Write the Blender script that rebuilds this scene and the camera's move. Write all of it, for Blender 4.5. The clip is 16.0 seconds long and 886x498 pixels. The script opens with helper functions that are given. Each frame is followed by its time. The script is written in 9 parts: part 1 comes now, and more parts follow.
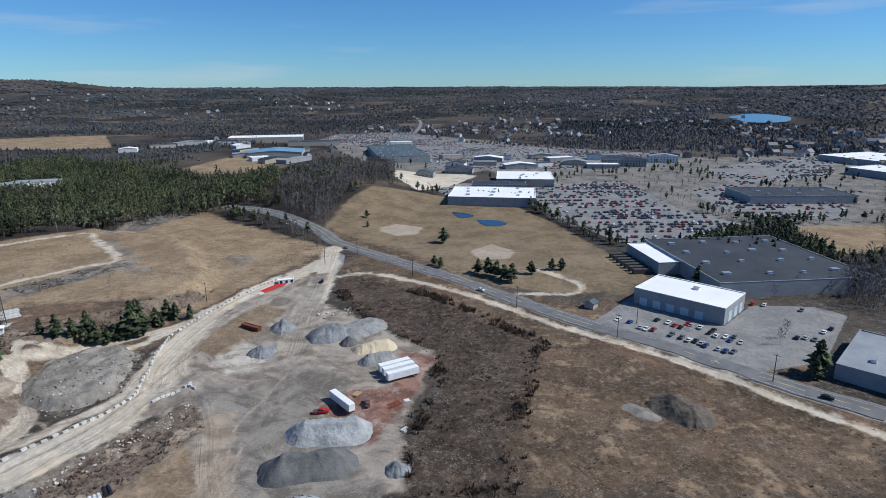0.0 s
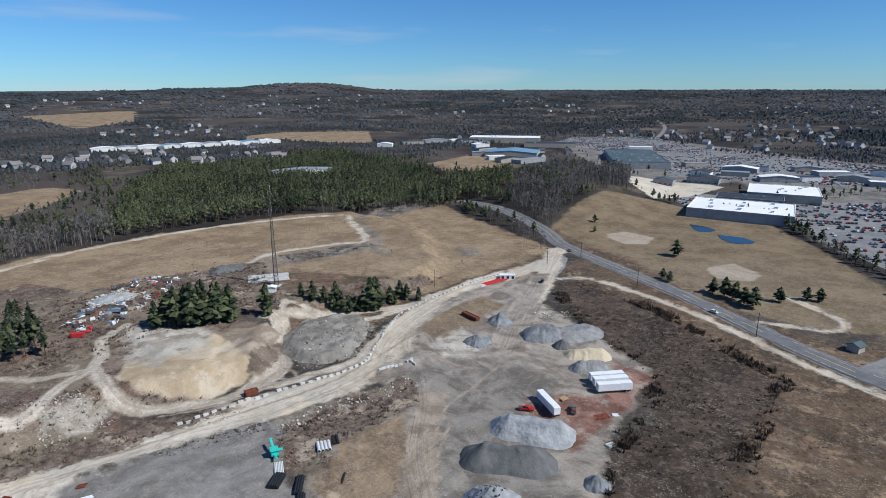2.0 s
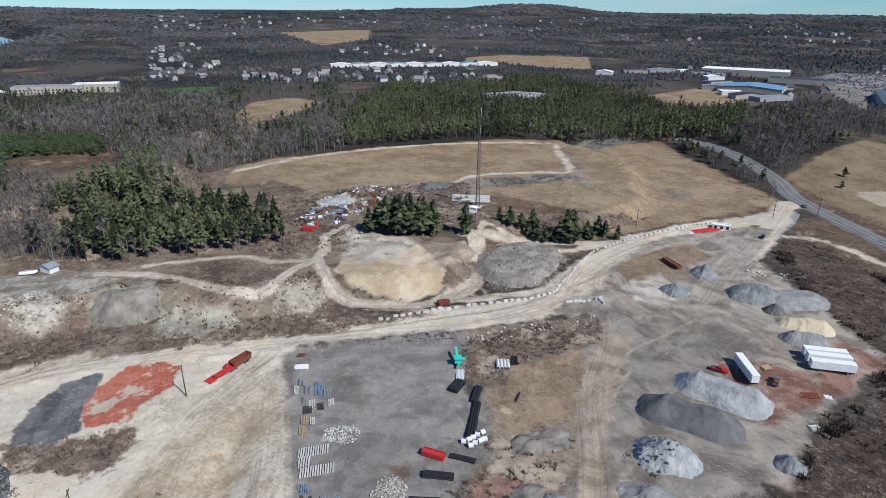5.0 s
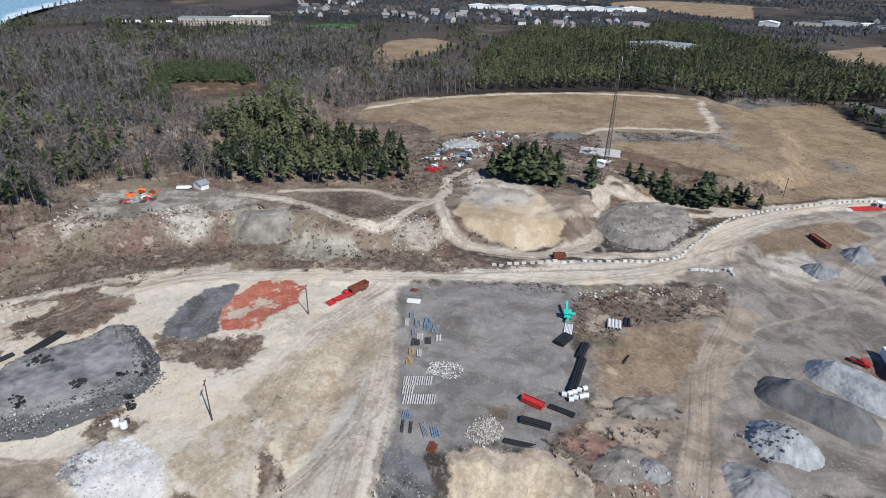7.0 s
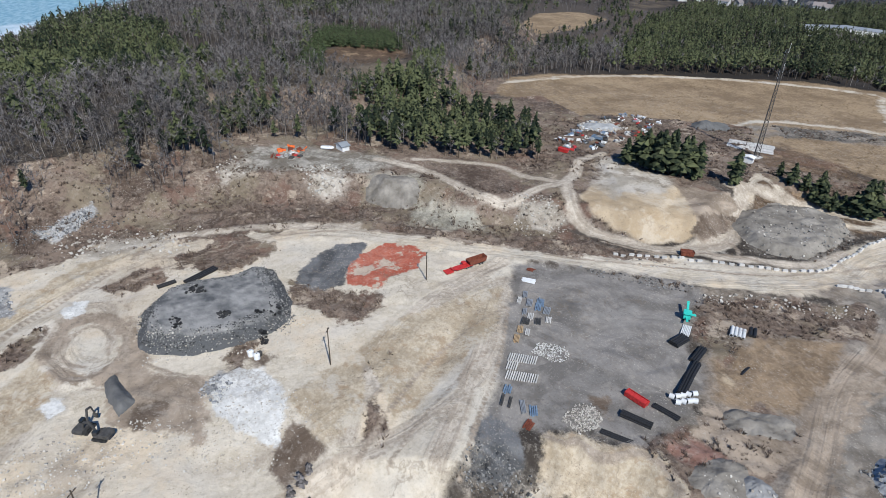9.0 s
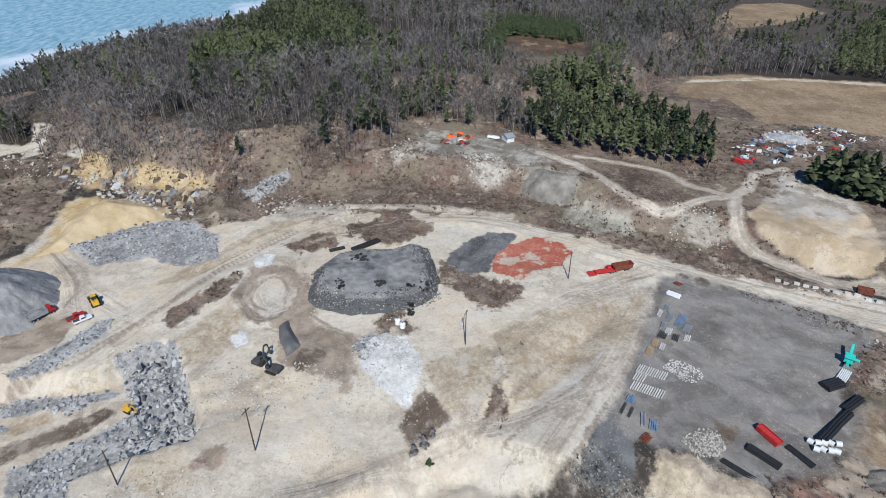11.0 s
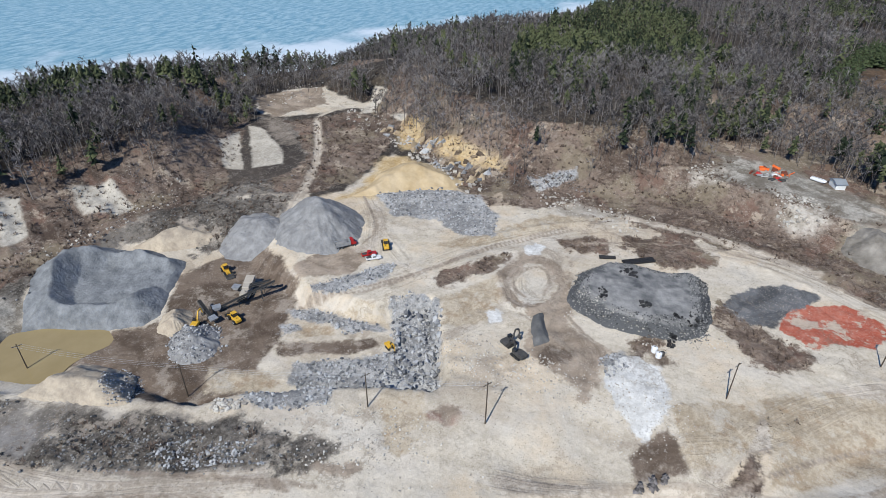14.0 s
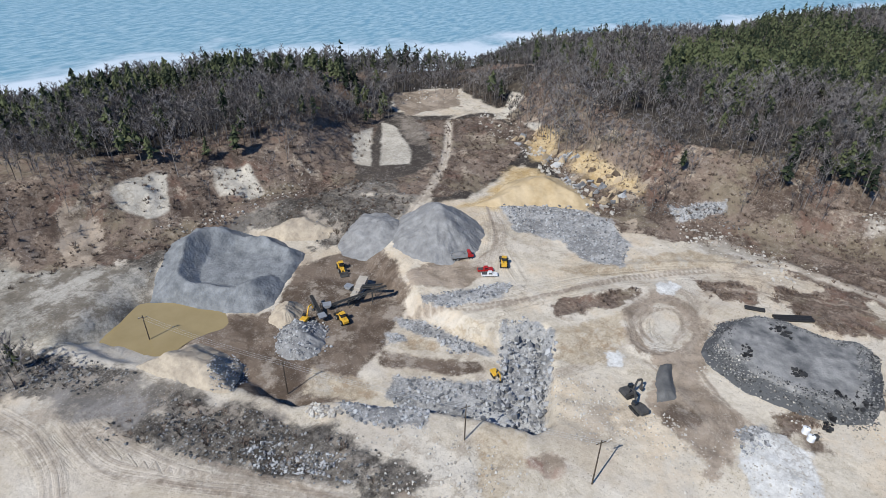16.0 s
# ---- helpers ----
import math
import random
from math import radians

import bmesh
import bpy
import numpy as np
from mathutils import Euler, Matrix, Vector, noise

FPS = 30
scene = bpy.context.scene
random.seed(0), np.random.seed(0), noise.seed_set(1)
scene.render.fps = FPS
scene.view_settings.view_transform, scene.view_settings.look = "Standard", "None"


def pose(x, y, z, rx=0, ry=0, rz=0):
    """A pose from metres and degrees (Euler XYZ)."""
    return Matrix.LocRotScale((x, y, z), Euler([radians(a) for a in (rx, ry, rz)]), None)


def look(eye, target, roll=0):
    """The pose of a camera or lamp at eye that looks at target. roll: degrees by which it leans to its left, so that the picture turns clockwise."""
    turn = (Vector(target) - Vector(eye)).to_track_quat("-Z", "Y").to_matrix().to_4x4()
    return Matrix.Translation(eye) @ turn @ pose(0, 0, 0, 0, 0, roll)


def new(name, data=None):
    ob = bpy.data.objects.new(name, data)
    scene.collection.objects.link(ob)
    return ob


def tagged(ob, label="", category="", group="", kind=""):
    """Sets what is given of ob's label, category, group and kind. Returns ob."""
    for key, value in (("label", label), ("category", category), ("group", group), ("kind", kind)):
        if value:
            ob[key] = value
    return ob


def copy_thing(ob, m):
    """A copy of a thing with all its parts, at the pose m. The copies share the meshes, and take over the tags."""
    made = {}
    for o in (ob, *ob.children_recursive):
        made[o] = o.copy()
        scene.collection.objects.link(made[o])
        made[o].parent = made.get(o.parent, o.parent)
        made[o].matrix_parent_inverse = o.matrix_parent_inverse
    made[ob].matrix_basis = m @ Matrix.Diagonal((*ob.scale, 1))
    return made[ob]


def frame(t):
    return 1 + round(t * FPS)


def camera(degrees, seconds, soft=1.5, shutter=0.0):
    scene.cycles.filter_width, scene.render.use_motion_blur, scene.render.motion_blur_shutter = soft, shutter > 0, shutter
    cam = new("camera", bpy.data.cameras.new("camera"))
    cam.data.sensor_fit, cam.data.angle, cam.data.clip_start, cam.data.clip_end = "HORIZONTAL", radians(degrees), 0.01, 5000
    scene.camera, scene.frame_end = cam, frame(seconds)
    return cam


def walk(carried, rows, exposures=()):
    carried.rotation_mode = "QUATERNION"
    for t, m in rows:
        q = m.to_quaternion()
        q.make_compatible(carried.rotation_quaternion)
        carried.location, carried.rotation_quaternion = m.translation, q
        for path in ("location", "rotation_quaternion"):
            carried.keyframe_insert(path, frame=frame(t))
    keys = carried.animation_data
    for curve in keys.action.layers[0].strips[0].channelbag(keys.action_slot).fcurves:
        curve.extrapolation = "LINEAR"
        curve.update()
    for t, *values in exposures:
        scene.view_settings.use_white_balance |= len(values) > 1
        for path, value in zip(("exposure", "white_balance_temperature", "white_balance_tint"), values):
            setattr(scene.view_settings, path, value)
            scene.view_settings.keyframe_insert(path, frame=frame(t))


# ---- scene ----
# ---- camera ----
cam = camera(73.74, 16.0, soft=0.8)
PATH = [
    (0.0, pose(0.00, 0.00, 112.00, 74.57, 0.23, -0.00)),
    (0.5, pose(0.90, 0.16, 112.26, 74.54, 0.49, 6.00)),
    (1.0, pose(0.92, 0.10, 112.08, 74.64, 0.41, 11.81)),
    (1.5, pose(0.77, 0.43, 111.58, 74.76, 0.23, 17.18)),
    (2.0, pose(0.81, 0.91, 110.95, 74.89, 0.12, 22.37)),
    (2.5, pose(1.17, 1.32, 110.63, 74.43, 0.01, 26.92)),
    (3.0, pose(1.49, 1.48, 110.61, 73.22, 0.00, 30.15)),
    (3.5, pose(1.76, 1.38, 110.65, 71.93, -0.02, 33.30)),
    (4.0, pose(1.63, 1.25, 110.66, 70.63, -0.16, 36.41)),
    (6.5, pose(1.14, 1.44, 109.75, 64.17, -0.98, 52.29)),
    (7.0, pose(1.17, 1.32, 109.22, 62.93, -1.12, 55.45)),
    (7.5, pose(1.36, 0.92, 108.80, 61.68, -1.27, 58.69)),
    (8.0, pose(1.64, 0.47, 108.96, 60.86, -1.43, 61.96)),
    (8.5, pose(2.34, 0.50, 109.92, 60.52, -1.48, 65.38)),
    (11.0, pose(11.26, 3.01, 119.71, 58.23, 0.01, 85.97)),
    (11.5, pose(12.00, 2.90, 120.00, 58.17, -0.00, 90.89)),
    (12.0, pose(12.50, 2.04, 119.57, 58.23, -0.08, 95.74)),
    (12.5, pose(12.78, 0.72, 118.95, 58.33, -0.18, 100.56)),
    (13.0, pose(12.84, -0.68, 118.25, 58.41, -0.28, 105.28)),
    (13.5, pose(12.20, -2.00, 117.75, 58.43, -0.42, 109.95)),
    (14.0, pose(10.96, -3.52, 117.46, 58.44, -0.56, 114.55)),
    (14.5, pose(8.87, -5.26, 117.11, 58.38, -0.70, 118.72)),
    (15.0, pose(6.05, -6.99, 116.70, 58.38, -0.72, 122.01)),
    (15.5, pose(3.28, -9.16, 116.12, 58.44, -0.67, 124.68)),
    (16.0, pose(0.32, -11.74, 115.40, 58.53, -0.86, 127.67)),
]
walk(cam, PATH, exposures=[(0.0, 0.12, 6100, 6), (4.0, 0.15, 6150, 6), (7.0, 0.26, 6300, 7), (11.0, 0.20, 6150, 6), (16.0, 0.22, 6250, 7)])

# ---- world and sun ----
world = bpy.data.worlds.new("sky")
scene.world = world
world.use_nodes = True
wn, wl = world.node_tree.nodes, world.node_tree.links
wn.clear()
sky = wn.new("ShaderNodeTexSky")
sky.sky_type = "NISHITA"
sky.sun_disc = False
sky.sun_elevation = radians(44)
sky.sun_rotation = radians(92)
sky.altitude = 800
sky.air_density = 1.0
sky.dust_density = 0.0
sky.ozone_density = 6.0
# thin wisps of cirrus
tc = wn.new("ShaderNodeTexCoord")
wmap = wn.new("ShaderNodeMapping")
wmap.inputs["Scale"].default_value = (1.6, 1.6, 16.0)
wnoise = wn.new("ShaderNodeTexNoise")
wnoise.inputs["Scale"].default_value = 1.7
wnoise.inputs["Detail"].default_value = 7
wramp = wn.new("ShaderNodeValToRGB")
wramp.color_ramp.elements[0].position, wramp.color_ramp.elements[0].color = 0.57, (0, 0, 0, 1)
wramp.color_ramp.elements[1].position, wramp.color_ramp.elements[1].color = 0.82, (0.5, 0.5, 0.5, 1)
wmix = wn.new("ShaderNodeMix")
wmix.data_type = "RGBA"
wmix.inputs["B"].default_value = (7.0, 7.4, 7.8, 1)
bg = wn.new("ShaderNodeBackground")
bg.inputs["Strength"].default_value = 0.075
wout = wn.new("ShaderNodeOutputWorld")
wl.new(tc.outputs["Generated"], wmap.inputs["Vector"])
wl.new(wmap.outputs["Vector"], wnoise.inputs["Vector"])
wl.new(wnoise.outputs["Fac"], wramp.inputs["Fac"])
wl.new(wramp.outputs["Color"], wmix.inputs["Factor"])
clear = wn.new("ShaderNodeMix")
clear.data_type, clear.blend_type = "RGBA", "MULTIPLY"
clear.inputs["Factor"].default_value = 1.0
clear.inputs["B"].default_value = (0.62, 0.93, 1.22, 1)
wl.new(sky.outputs["Color"], clear.inputs["A"])
wl.new(clear.outputs["Result"], wmix.inputs["A"])
wl.new(wmix.outputs["Result"], bg.inputs["Color"])
wl.new(bg.outputs["Background"], wout.inputs["Surface"])

sun = bpy.data.lights.new("sun", "SUN")
sun.energy = 4.4
sun.angle = radians(0.53)
sun.color = (1.0, 0.95, 0.88)
sun_ob = new("sun", sun)
sun_ob.matrix_world = look((300, -12, 300), (0, 0, 0))


# ---- materials ----
def shade(name, a, b, rough=0.9, scale=1.0, detail=6, fine=None, bump=0.0, bump_scale=4.0, metal=0.0, island=0.0, objrand=0.0, spec=0.3, tint=0.0):
    """A surface whose colour wanders between a and b with noise, with fine grain and relief."""
    m = bpy.data.materials.new(name)
    m.use_nodes = True
    nt = m.node_tree
    bs = nt.nodes["Principled BSDF"]
    bs.inputs["Roughness"].default_value = rough
    bs.inputs["Metallic"].default_value = metal
    bs.inputs["Specular IOR Level"].default_value = spec
    co = nt.nodes.new("ShaderNodeTexCoord")
    n1 = nt.nodes.new("ShaderNodeTexNoise")
    n1.inputs["Scale"].default_value = scale
    n1.inputs["Detail"].default_value = detail
    n1.inputs["Roughness"].default_value = 0.62
    nt.links.new(co.outputs["Object"], n1.inputs["Vector"])
    fac = n1.outputs["Fac"]
    ramp = nt.nodes.new("ShaderNodeValToRGB")
    ramp.color_ramp.elements[0].position, ramp.color_ramp.elements[0].color = 0.32, (*a, 1)
    ramp.color_ramp.elements[1].position, ramp.color_ramp.elements[1].color = 0.68, (*b, 1)
    if island or objrand:
        if island:
            g = nt.nodes.new("ShaderNodeNewGeometry").outputs["Random Per Island"]
            k = island
        else:
            g = nt.nodes.new("ShaderNodeObjectInfo").outputs["Random"]
            k = objrand
        ma = nt.nodes.new("ShaderNodeMath")
        ma.operation = "MULTIPLY_ADD"
        nt.links.new(g, ma.inputs[0])
        ma.inputs[1].default_value = k
        ma.inputs[2].default_value = -k / 2
        ad = nt.nodes.new("ShaderNodeMath")
        nt.links.new(ma.outputs[0], ad.inputs[0])
        nt.links.new(fac, ad.inputs[1])
        fac = ad.outputs[0]
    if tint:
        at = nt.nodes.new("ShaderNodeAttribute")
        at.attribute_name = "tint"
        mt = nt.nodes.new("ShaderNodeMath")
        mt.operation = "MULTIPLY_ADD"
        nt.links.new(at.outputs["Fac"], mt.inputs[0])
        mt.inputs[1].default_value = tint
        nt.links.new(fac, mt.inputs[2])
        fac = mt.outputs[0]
    nt.links.new(fac, ramp.inputs["Fac"])
    nt.links.new(ramp.outputs["Color"], bs.inputs["Base Color"])
    if bump:
        n2 = nt.nodes.new("ShaderNodeTexNoise")
        n2.inputs["Scale"].default_value = bump_scale
        n2.inputs["Detail"].default_value = 5
        nt.links.new(co.outputs["Object"], n2.inputs["Vector"])
        bp = nt.nodes.new("ShaderNodeBump")
        bp.inputs["Strength"].default_value = 0.8
        bp.inputs["Distance"].default_value = bump
        nt.links.new(n2.outputs["Fac"], bp.inputs["Height"])
        nt.links.new(bp.outputs["Normal"], bs.inputs["Normal"])
    return m


M = {}
M["steel_white"] = shade("white_painted_metal", (0.68, 0.69, 0.70), (0.80, 0.81, 0.82), 0.5, 0.6)
M["roof_white"] = shade("white_roof_membrane", (0.74, 0.74, 0.73), (0.84, 0.84, 0.84), 0.7, 0.05)
M["roof_dark"] = shade("black_roof_membrane", (0.030, 0.033, 0.040), (0.055, 0.058, 0.066), 0.7, 0.06)
M["roof_grey"] = shade("grey_roof_sheet", (0.20, 0.22, 0.24), (0.30, 0.32, 0.34), 0.6, 0.08)
M["roof_green"] = shade("grey_green_roof", (0.050, 0.075, 0.085), (0.10, 0.13, 0.14), 0.7, 0.05)
M["roof_blue"] = shade("blue_metal_roof", (0.12, 0.24, 0.36), (0.20, 0.34, 0.46), 0.5, 0.08)
M["wall_grey"] = shade("grey_wall_cladding", (0.24, 0.25, 0.26), (0.33, 0.34, 0.35), 0.7, 0.2)
M["wall_tan"] = shade("tan_wall_cladding", (0.34, 0.30, 0.25), (0.45, 0.41, 0.35), 0.8, 0.2)
M["wall_white"] = shade("white_wall", (0.60, 0.60, 0.59), (0.74, 0.74, 0.72), 0.7, 0.2)
M["door_blue"] = shade("pale_blue_roller_door", (0.42, 0.50, 0.56), (0.52, 0.60, 0.66), 0.5, 0.5)
M["glass_dark"] = shade("dark_glazing", (0.015, 0.02, 0.025), (0.03, 0.035, 0.04), 0.1, 1.0, spec=0.6)
M["rubber"] = shade("black_rubber", (0.012, 0.012, 0.012), (0.03, 0.03, 0.03), 0.85, 3.0)
M["black_pipe"] = shade("black_plastic_pipe", (0.012, 0.012, 0.013), (0.03, 0.03, 0.032), 0.45, 2.0)
M["red"] = shade("faded_red_paint", (0.36, 0.020, 0.022), (0.55, 0.05, 0.045), 0.5, 1.2)
M["rust"] = shade("rusty_steel", (0.10, 0.028, 0.018), (0.22, 0.07, 0.04), 0.85, 1.4)
M["teal"] = shade("turquoise_paint", (0.02, 0.45, 0.38), (0.08, 0.60, 0.50), 0.5, 1.5)
M["yellow"] = shade("yellow_machine_paint", (0.50, 0.28, 0.02), (0.66, 0.40, 0.05), 0.5, 1.5)
M["orange"] = shade("orange_sheet", (0.65, 0.10, 0.02), (0.80, 0.18, 0.04), 0.7, 1.0)
M["blue"] = shade("blue_tarpaulin", (0.10, 0.15, 0.22), (0.20, 0.27, 0.36), 0.6, 1.0)
M["dark_steel"] = shade("dark_dirty_steel", (0.035, 0.035, 0.035), (0.09, 0.085, 0.08), 0.7, 1.0)
M["grey_steel"] = shade("galvanised_steel", (0.28, 0.29, 0.30), (0.42, 0.43, 0.44), 0.45, 1.0, metal=0.4)
M["concrete"] = shade("pale_concrete", (0.42, 0.41, 0.39), (0.60, 0.58, 0.55), 0.9, 1.2, objrand=0.4)
M["wood_pole"] = shade("weathered_pole_wood", (0.05, 0.038, 0.028), (0.10, 0.08, 0.06), 0.9, 2.0)
M["timber"] = shade("stacked_timber", (0.30, 0.20, 0.11), (0.45, 0.33, 0.20), 0.85, 2.0)
M["trunk_pine"] = shade("pine_bark", (0.05, 0.036, 0.026), (0.10, 0.075, 0.055), 0.95, 2.0)
M["trunk_bare"] = shade("grey_bark", (0.070, 0.062, 0.057), (0.215, 0.195, 0.180), 0.95, 0.3, island=0.6)
M["twigs"] = shade("bare_twigs", (0.050, 0.046, 0.046), (0.215, 0.198, 0.194), 0.95, 0.2, island=0.45, tint=0.45)
M["needles"] = shade("pine_needles", (0.010, 0.017, 0.008), (0.092, 0.104, 0.048), 0.9, 0.25, island=0.45, tint=0.5)
M["needles_young"] = shade("young_pine_needles", (0.024, 0.036, 0.014), (0.060, 0.078, 0.034), 0.9, 0.25, island=0.7)
# distance haze is put into this colour: lifted and pulled towards blue-grey
M["far_wood_haze"] = shade("far_woods", (0.026, 0.034, 0.038), (0.074, 0.076, 0.084), 0.95, 0.004, island=0.0, tint=0.45)
M["brush"] = shade("dry_scrub", (0.075, 0.055, 0.045), (0.165, 0.125, 0.098), 0.95, 0.05, island=0.6)
M["reeds"] = shade("brown_reeds", (0.045, 0.032, 0.024), (0.112, 0.080, 0.058), 0.95, 0.05, island=0.6)
M["straw"] = shade("dry_weeds", (0.16, 0.11, 0.06), (0.30, 0.22, 0.13), 0.95, 0.05, island=0.6)
M["rock_grey"] = shade("broken_grey_rock", (0.13, 0.132, 0.138), (0.43, 0.432, 0.435), 0.9, 0.5, island=0.6, bump=0.05, bump_scale=3)
M["rock_boulder"] = shade("blasted_boulder_rock", (0.13, 0.132, 0.138), (0.43, 0.432, 0.435), 0.9, 0.7, objrand=0.5, bump=0.06, bump_scale=3)
M["rock_white"] = shade("white_stones", (0.42, 0.41, 0.38), (0.66, 0.65, 0.62), 0.9, 0.6, island=0.6)
M["rock_rust"] = shade("rust_stained_rock", (0.10, 0.075, 0.055), (0.42, 0.33, 0.22), 0.9, 0.4, objrand=0.7)
M["rock_pale"] = shade("pale_boulders", (0.32, 0.29, 0.25), (0.52, 0.49, 0.44), 0.9, 0.5, island=0.6)
M["rock_dark"] = shade("dark_broken_asphalt", (0.045, 0.046, 0.048), (0.27, 0.265, 0.255), 0.9, 0.5, island=0.7)
M["rock_black"] = shade("fresh_black_asphalt", (0.010, 0.010, 0.011), (0.035, 0.035, 0.036), 0.8, 0.8, island=0.5)
M["pile_blue"] = shade("blue_grey_gravel", (0.120, 0.127, 0.134), (0.258, 0.267, 0.275), 0.95, 0.3, detail=10, bump=0.4, bump_scale=1.1)
M["pile_white"] = shade("pale_crushed_stone", (0.22, 0.23, 0.236), (0.40, 0.405, 0.408), 0.95, 0.3, detail=10, bump=0.4, bump_scale=1.1)
M["pile_dark"] = shade("dark_grey_gravel", (0.085, 0.085, 0.085), (0.15, 0.148, 0.145), 0.95, 0.25, bump=0.25, bump_scale=1.6)
M["pile_mid"] = shade("grey_gravel", (0.165, 0.162, 0.162), (0.30, 0.297, 0.292), 0.95, 0.3, detail=10, bump=0.4, bump_scale=0.9)
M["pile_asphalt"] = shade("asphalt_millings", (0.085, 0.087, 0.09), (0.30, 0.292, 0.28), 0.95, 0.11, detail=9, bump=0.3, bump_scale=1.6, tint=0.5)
M["pile_earth"] = shade("grey_brown_earth", (0.115, 0.102, 0.086), (0.30, 0.275, 0.24), 0.95, 0.16, detail=9, bump=0.3, bump_scale=0.9)
M["pile_ochre"] = shade("ochre_sand", (0.38, 0.28, 0.15), (0.54, 0.43, 0.28), 0.95, 0.1, detail=8, bump=0.15, bump_scale=1.0)
M["pile_spoil"] = shade("brown_spoil", (0.050, 0.043, 0.036), (0.15, 0.125, 0.10), 0.95, 0.25, detail=8, bump=0.3, bump_scale=0.9)
M["pile_sand"] = shade("tan_sand", (0.44, 0.36, 0.25), (0.56, 0.47, 0.34), 0.95, 0.15, bump=0.1, bump_scale=1.2)
M["pile_beige"] = shade("beige_fill", (0.27, 0.225, 0.175), (0.50, 0.425, 0.325), 0.95, 0.2, detail=9, bump=0.4, bump_scale=0.9)
M["car_paint"] = shade("car_paint", (0.02, 0.022, 0.03), (0.6, 0.6, 0.6), 0.3, 0.01, spec=0.5)
nt = M["car_paint"].node_tree
ramp = [n for n in nt.nodes if n.bl_idname == "ShaderNodeValToRGB"][0]
ramp.color_ramp.interpolation = "CONSTANT"
for pos, c in ((0.30, (0.05, 0.055, 0.06)), (0.5, (0.16, 0.165, 0.17)), (0.64, (0.02, 0.03, 0.08)), (0.72, (0.22, 0.02, 0.02)), (0.78, (0.35, 0.35, 0.36))):
    ramp.color_ramp.elements.new(pos).color = (*c, 1)
ramp.color_ramp.elements[0].position = 0.0
ramp.color_ramp.elements[-1].position = 0.88
nt.links.new(nt.nodes.new("ShaderNodeNewGeometry").outputs["Random Per Island"], ramp.inputs["Fac"])


def plain(name, c, rough=0.5, metal=0.0):
    return shade(name, tuple(v * 0.85 for v in c), c, rough, 1.5, metal=metal)


def water(name, a, b, rough, scale, stretch, ice=None):
    m = shade(name, a, b, rough, scale, detail=8, bump=0.0, spec=0.5)
    nt = m.node_tree
    co = [n for n in nt.nodes if n.bl_idname == "ShaderNodeTexCoord"][0]
    n1 = [n for n in nt.nodes if n.bl_idname == "ShaderNodeTexNoise"][0]
    mp = nt.nodes.new("ShaderNodeMapping")
    mp.inputs["Scale"].default_value = stretch
    nt.links.new(co.outputs["Object"], mp.inputs["Vector"])
    nt.links.new(mp.outputs["Vector"], n1.inputs["Vector"])
    return m


# ---- mesh helpers ----
def mesh_of(name, verts, faces, material, smooth=False):
    me = bpy.data.meshes.new(name)
    me.from_pydata([tuple(v) for v in verts], [], faces)
    me.materials.append(material)
    if smooth:
        me.polygons.foreach_set("use_smooth", [True] * len(me.polygons))
    me.update()
    return me


def big_mesh(name, verts, tris, material, smooth=False, tint=None):
    """A mesh of triangles from arrays."""
    me = bpy.data.meshes.new(name)
    verts = np.asarray(verts, dtype=np.float32)
    tris = np.asarray(tris, dtype=np.int32)
    me.vertices.add(len(verts))
    me.vertices.foreach_set("co", verts.ravel())
    me.loops.add(tris.size)
    me.loops.foreach_set("vertex_index", tris.ravel())
    me.polygons.add(len(tris))
    me.polygons.foreach_set("loop_start", np.arange(len(tris), dtype=np.int32) * 3)
    me.polygons.foreach_set("use_smooth", np.full(len(tris), smooth, dtype=bool))
    if tint is not None:
        me.attributes.new("tint", "FLOAT", "POINT").data.foreach_set("value", tint.astype(np.float32))
    me.materials.append(material)
    me.update(calc_edges=True)
    return me


def part(name, bm, material, parent, label=""):
    """Links a bmesh as one mesh object under a thing or a part."""
    me = bpy.data.meshes.new(name)
    bm.to_mesh(me)
    bm.free()
    me.materials.append(material)
    ob = new(name, me)
    if parent:
        ob.parent = parent
    if label:
        ob["label"] = label
    return ob


def thing(name, m, label, category, group=""):
    ob = new(name)
    ob.empty_display_size = 0.5
    ob.matrix_world = m
    return tagged(ob, label, category, group)


def box(bm, x0, x1, y0, y1, z0, z1, bevel=0.0):
    r = bmesh.ops.create_cube(bm, size=1.0)
    vs = r["verts"]
    for v in vs:
        v.co = Vector(((x0 + x1) / 2 + v.co.x * (x1 - x0), (y0 + y1) / 2 + v.co.y * (y1 - y0), (z0 + z1) / 2 + v.co.z * (z1 - z0)))
    if bevel:
        es = list({e for v in vs for e in v.link_edges})
        bmesh.ops.bevel(bm, geom=es, offset=bevel, segments=1, affect="EDGES")
    return bm


def cuboid(x0, x1, y0, y1, z0, z1, bevel=0.0):
    return box(bmesh.new(), x0, x1, y0, y1, z0, z1, bevel)


def tube(bm, p, q, r0, r1=None, n=8):
    """A tapered round bar from p to q."""
    p, q = Vector(p), Vector(q)
    r1 = r0 if r1 is None else r1
    res = bmesh.ops.create_cone(bm, cap_ends=True, segments=n, radius1=r0, radius2=r1, depth=(q - p).length)
    m = Matrix.Translation((p + q) / 2) @ (q - p).to_track_quat("Z", "Y").to_matrix().to_4x4()
    bmesh.ops.transform(bm, matrix=m, verts=res["verts"])
    return bm


def bar(p, q, r0, r1=None, n=8):
    return tube(bmesh.new(), p, q, r0, r1, n)


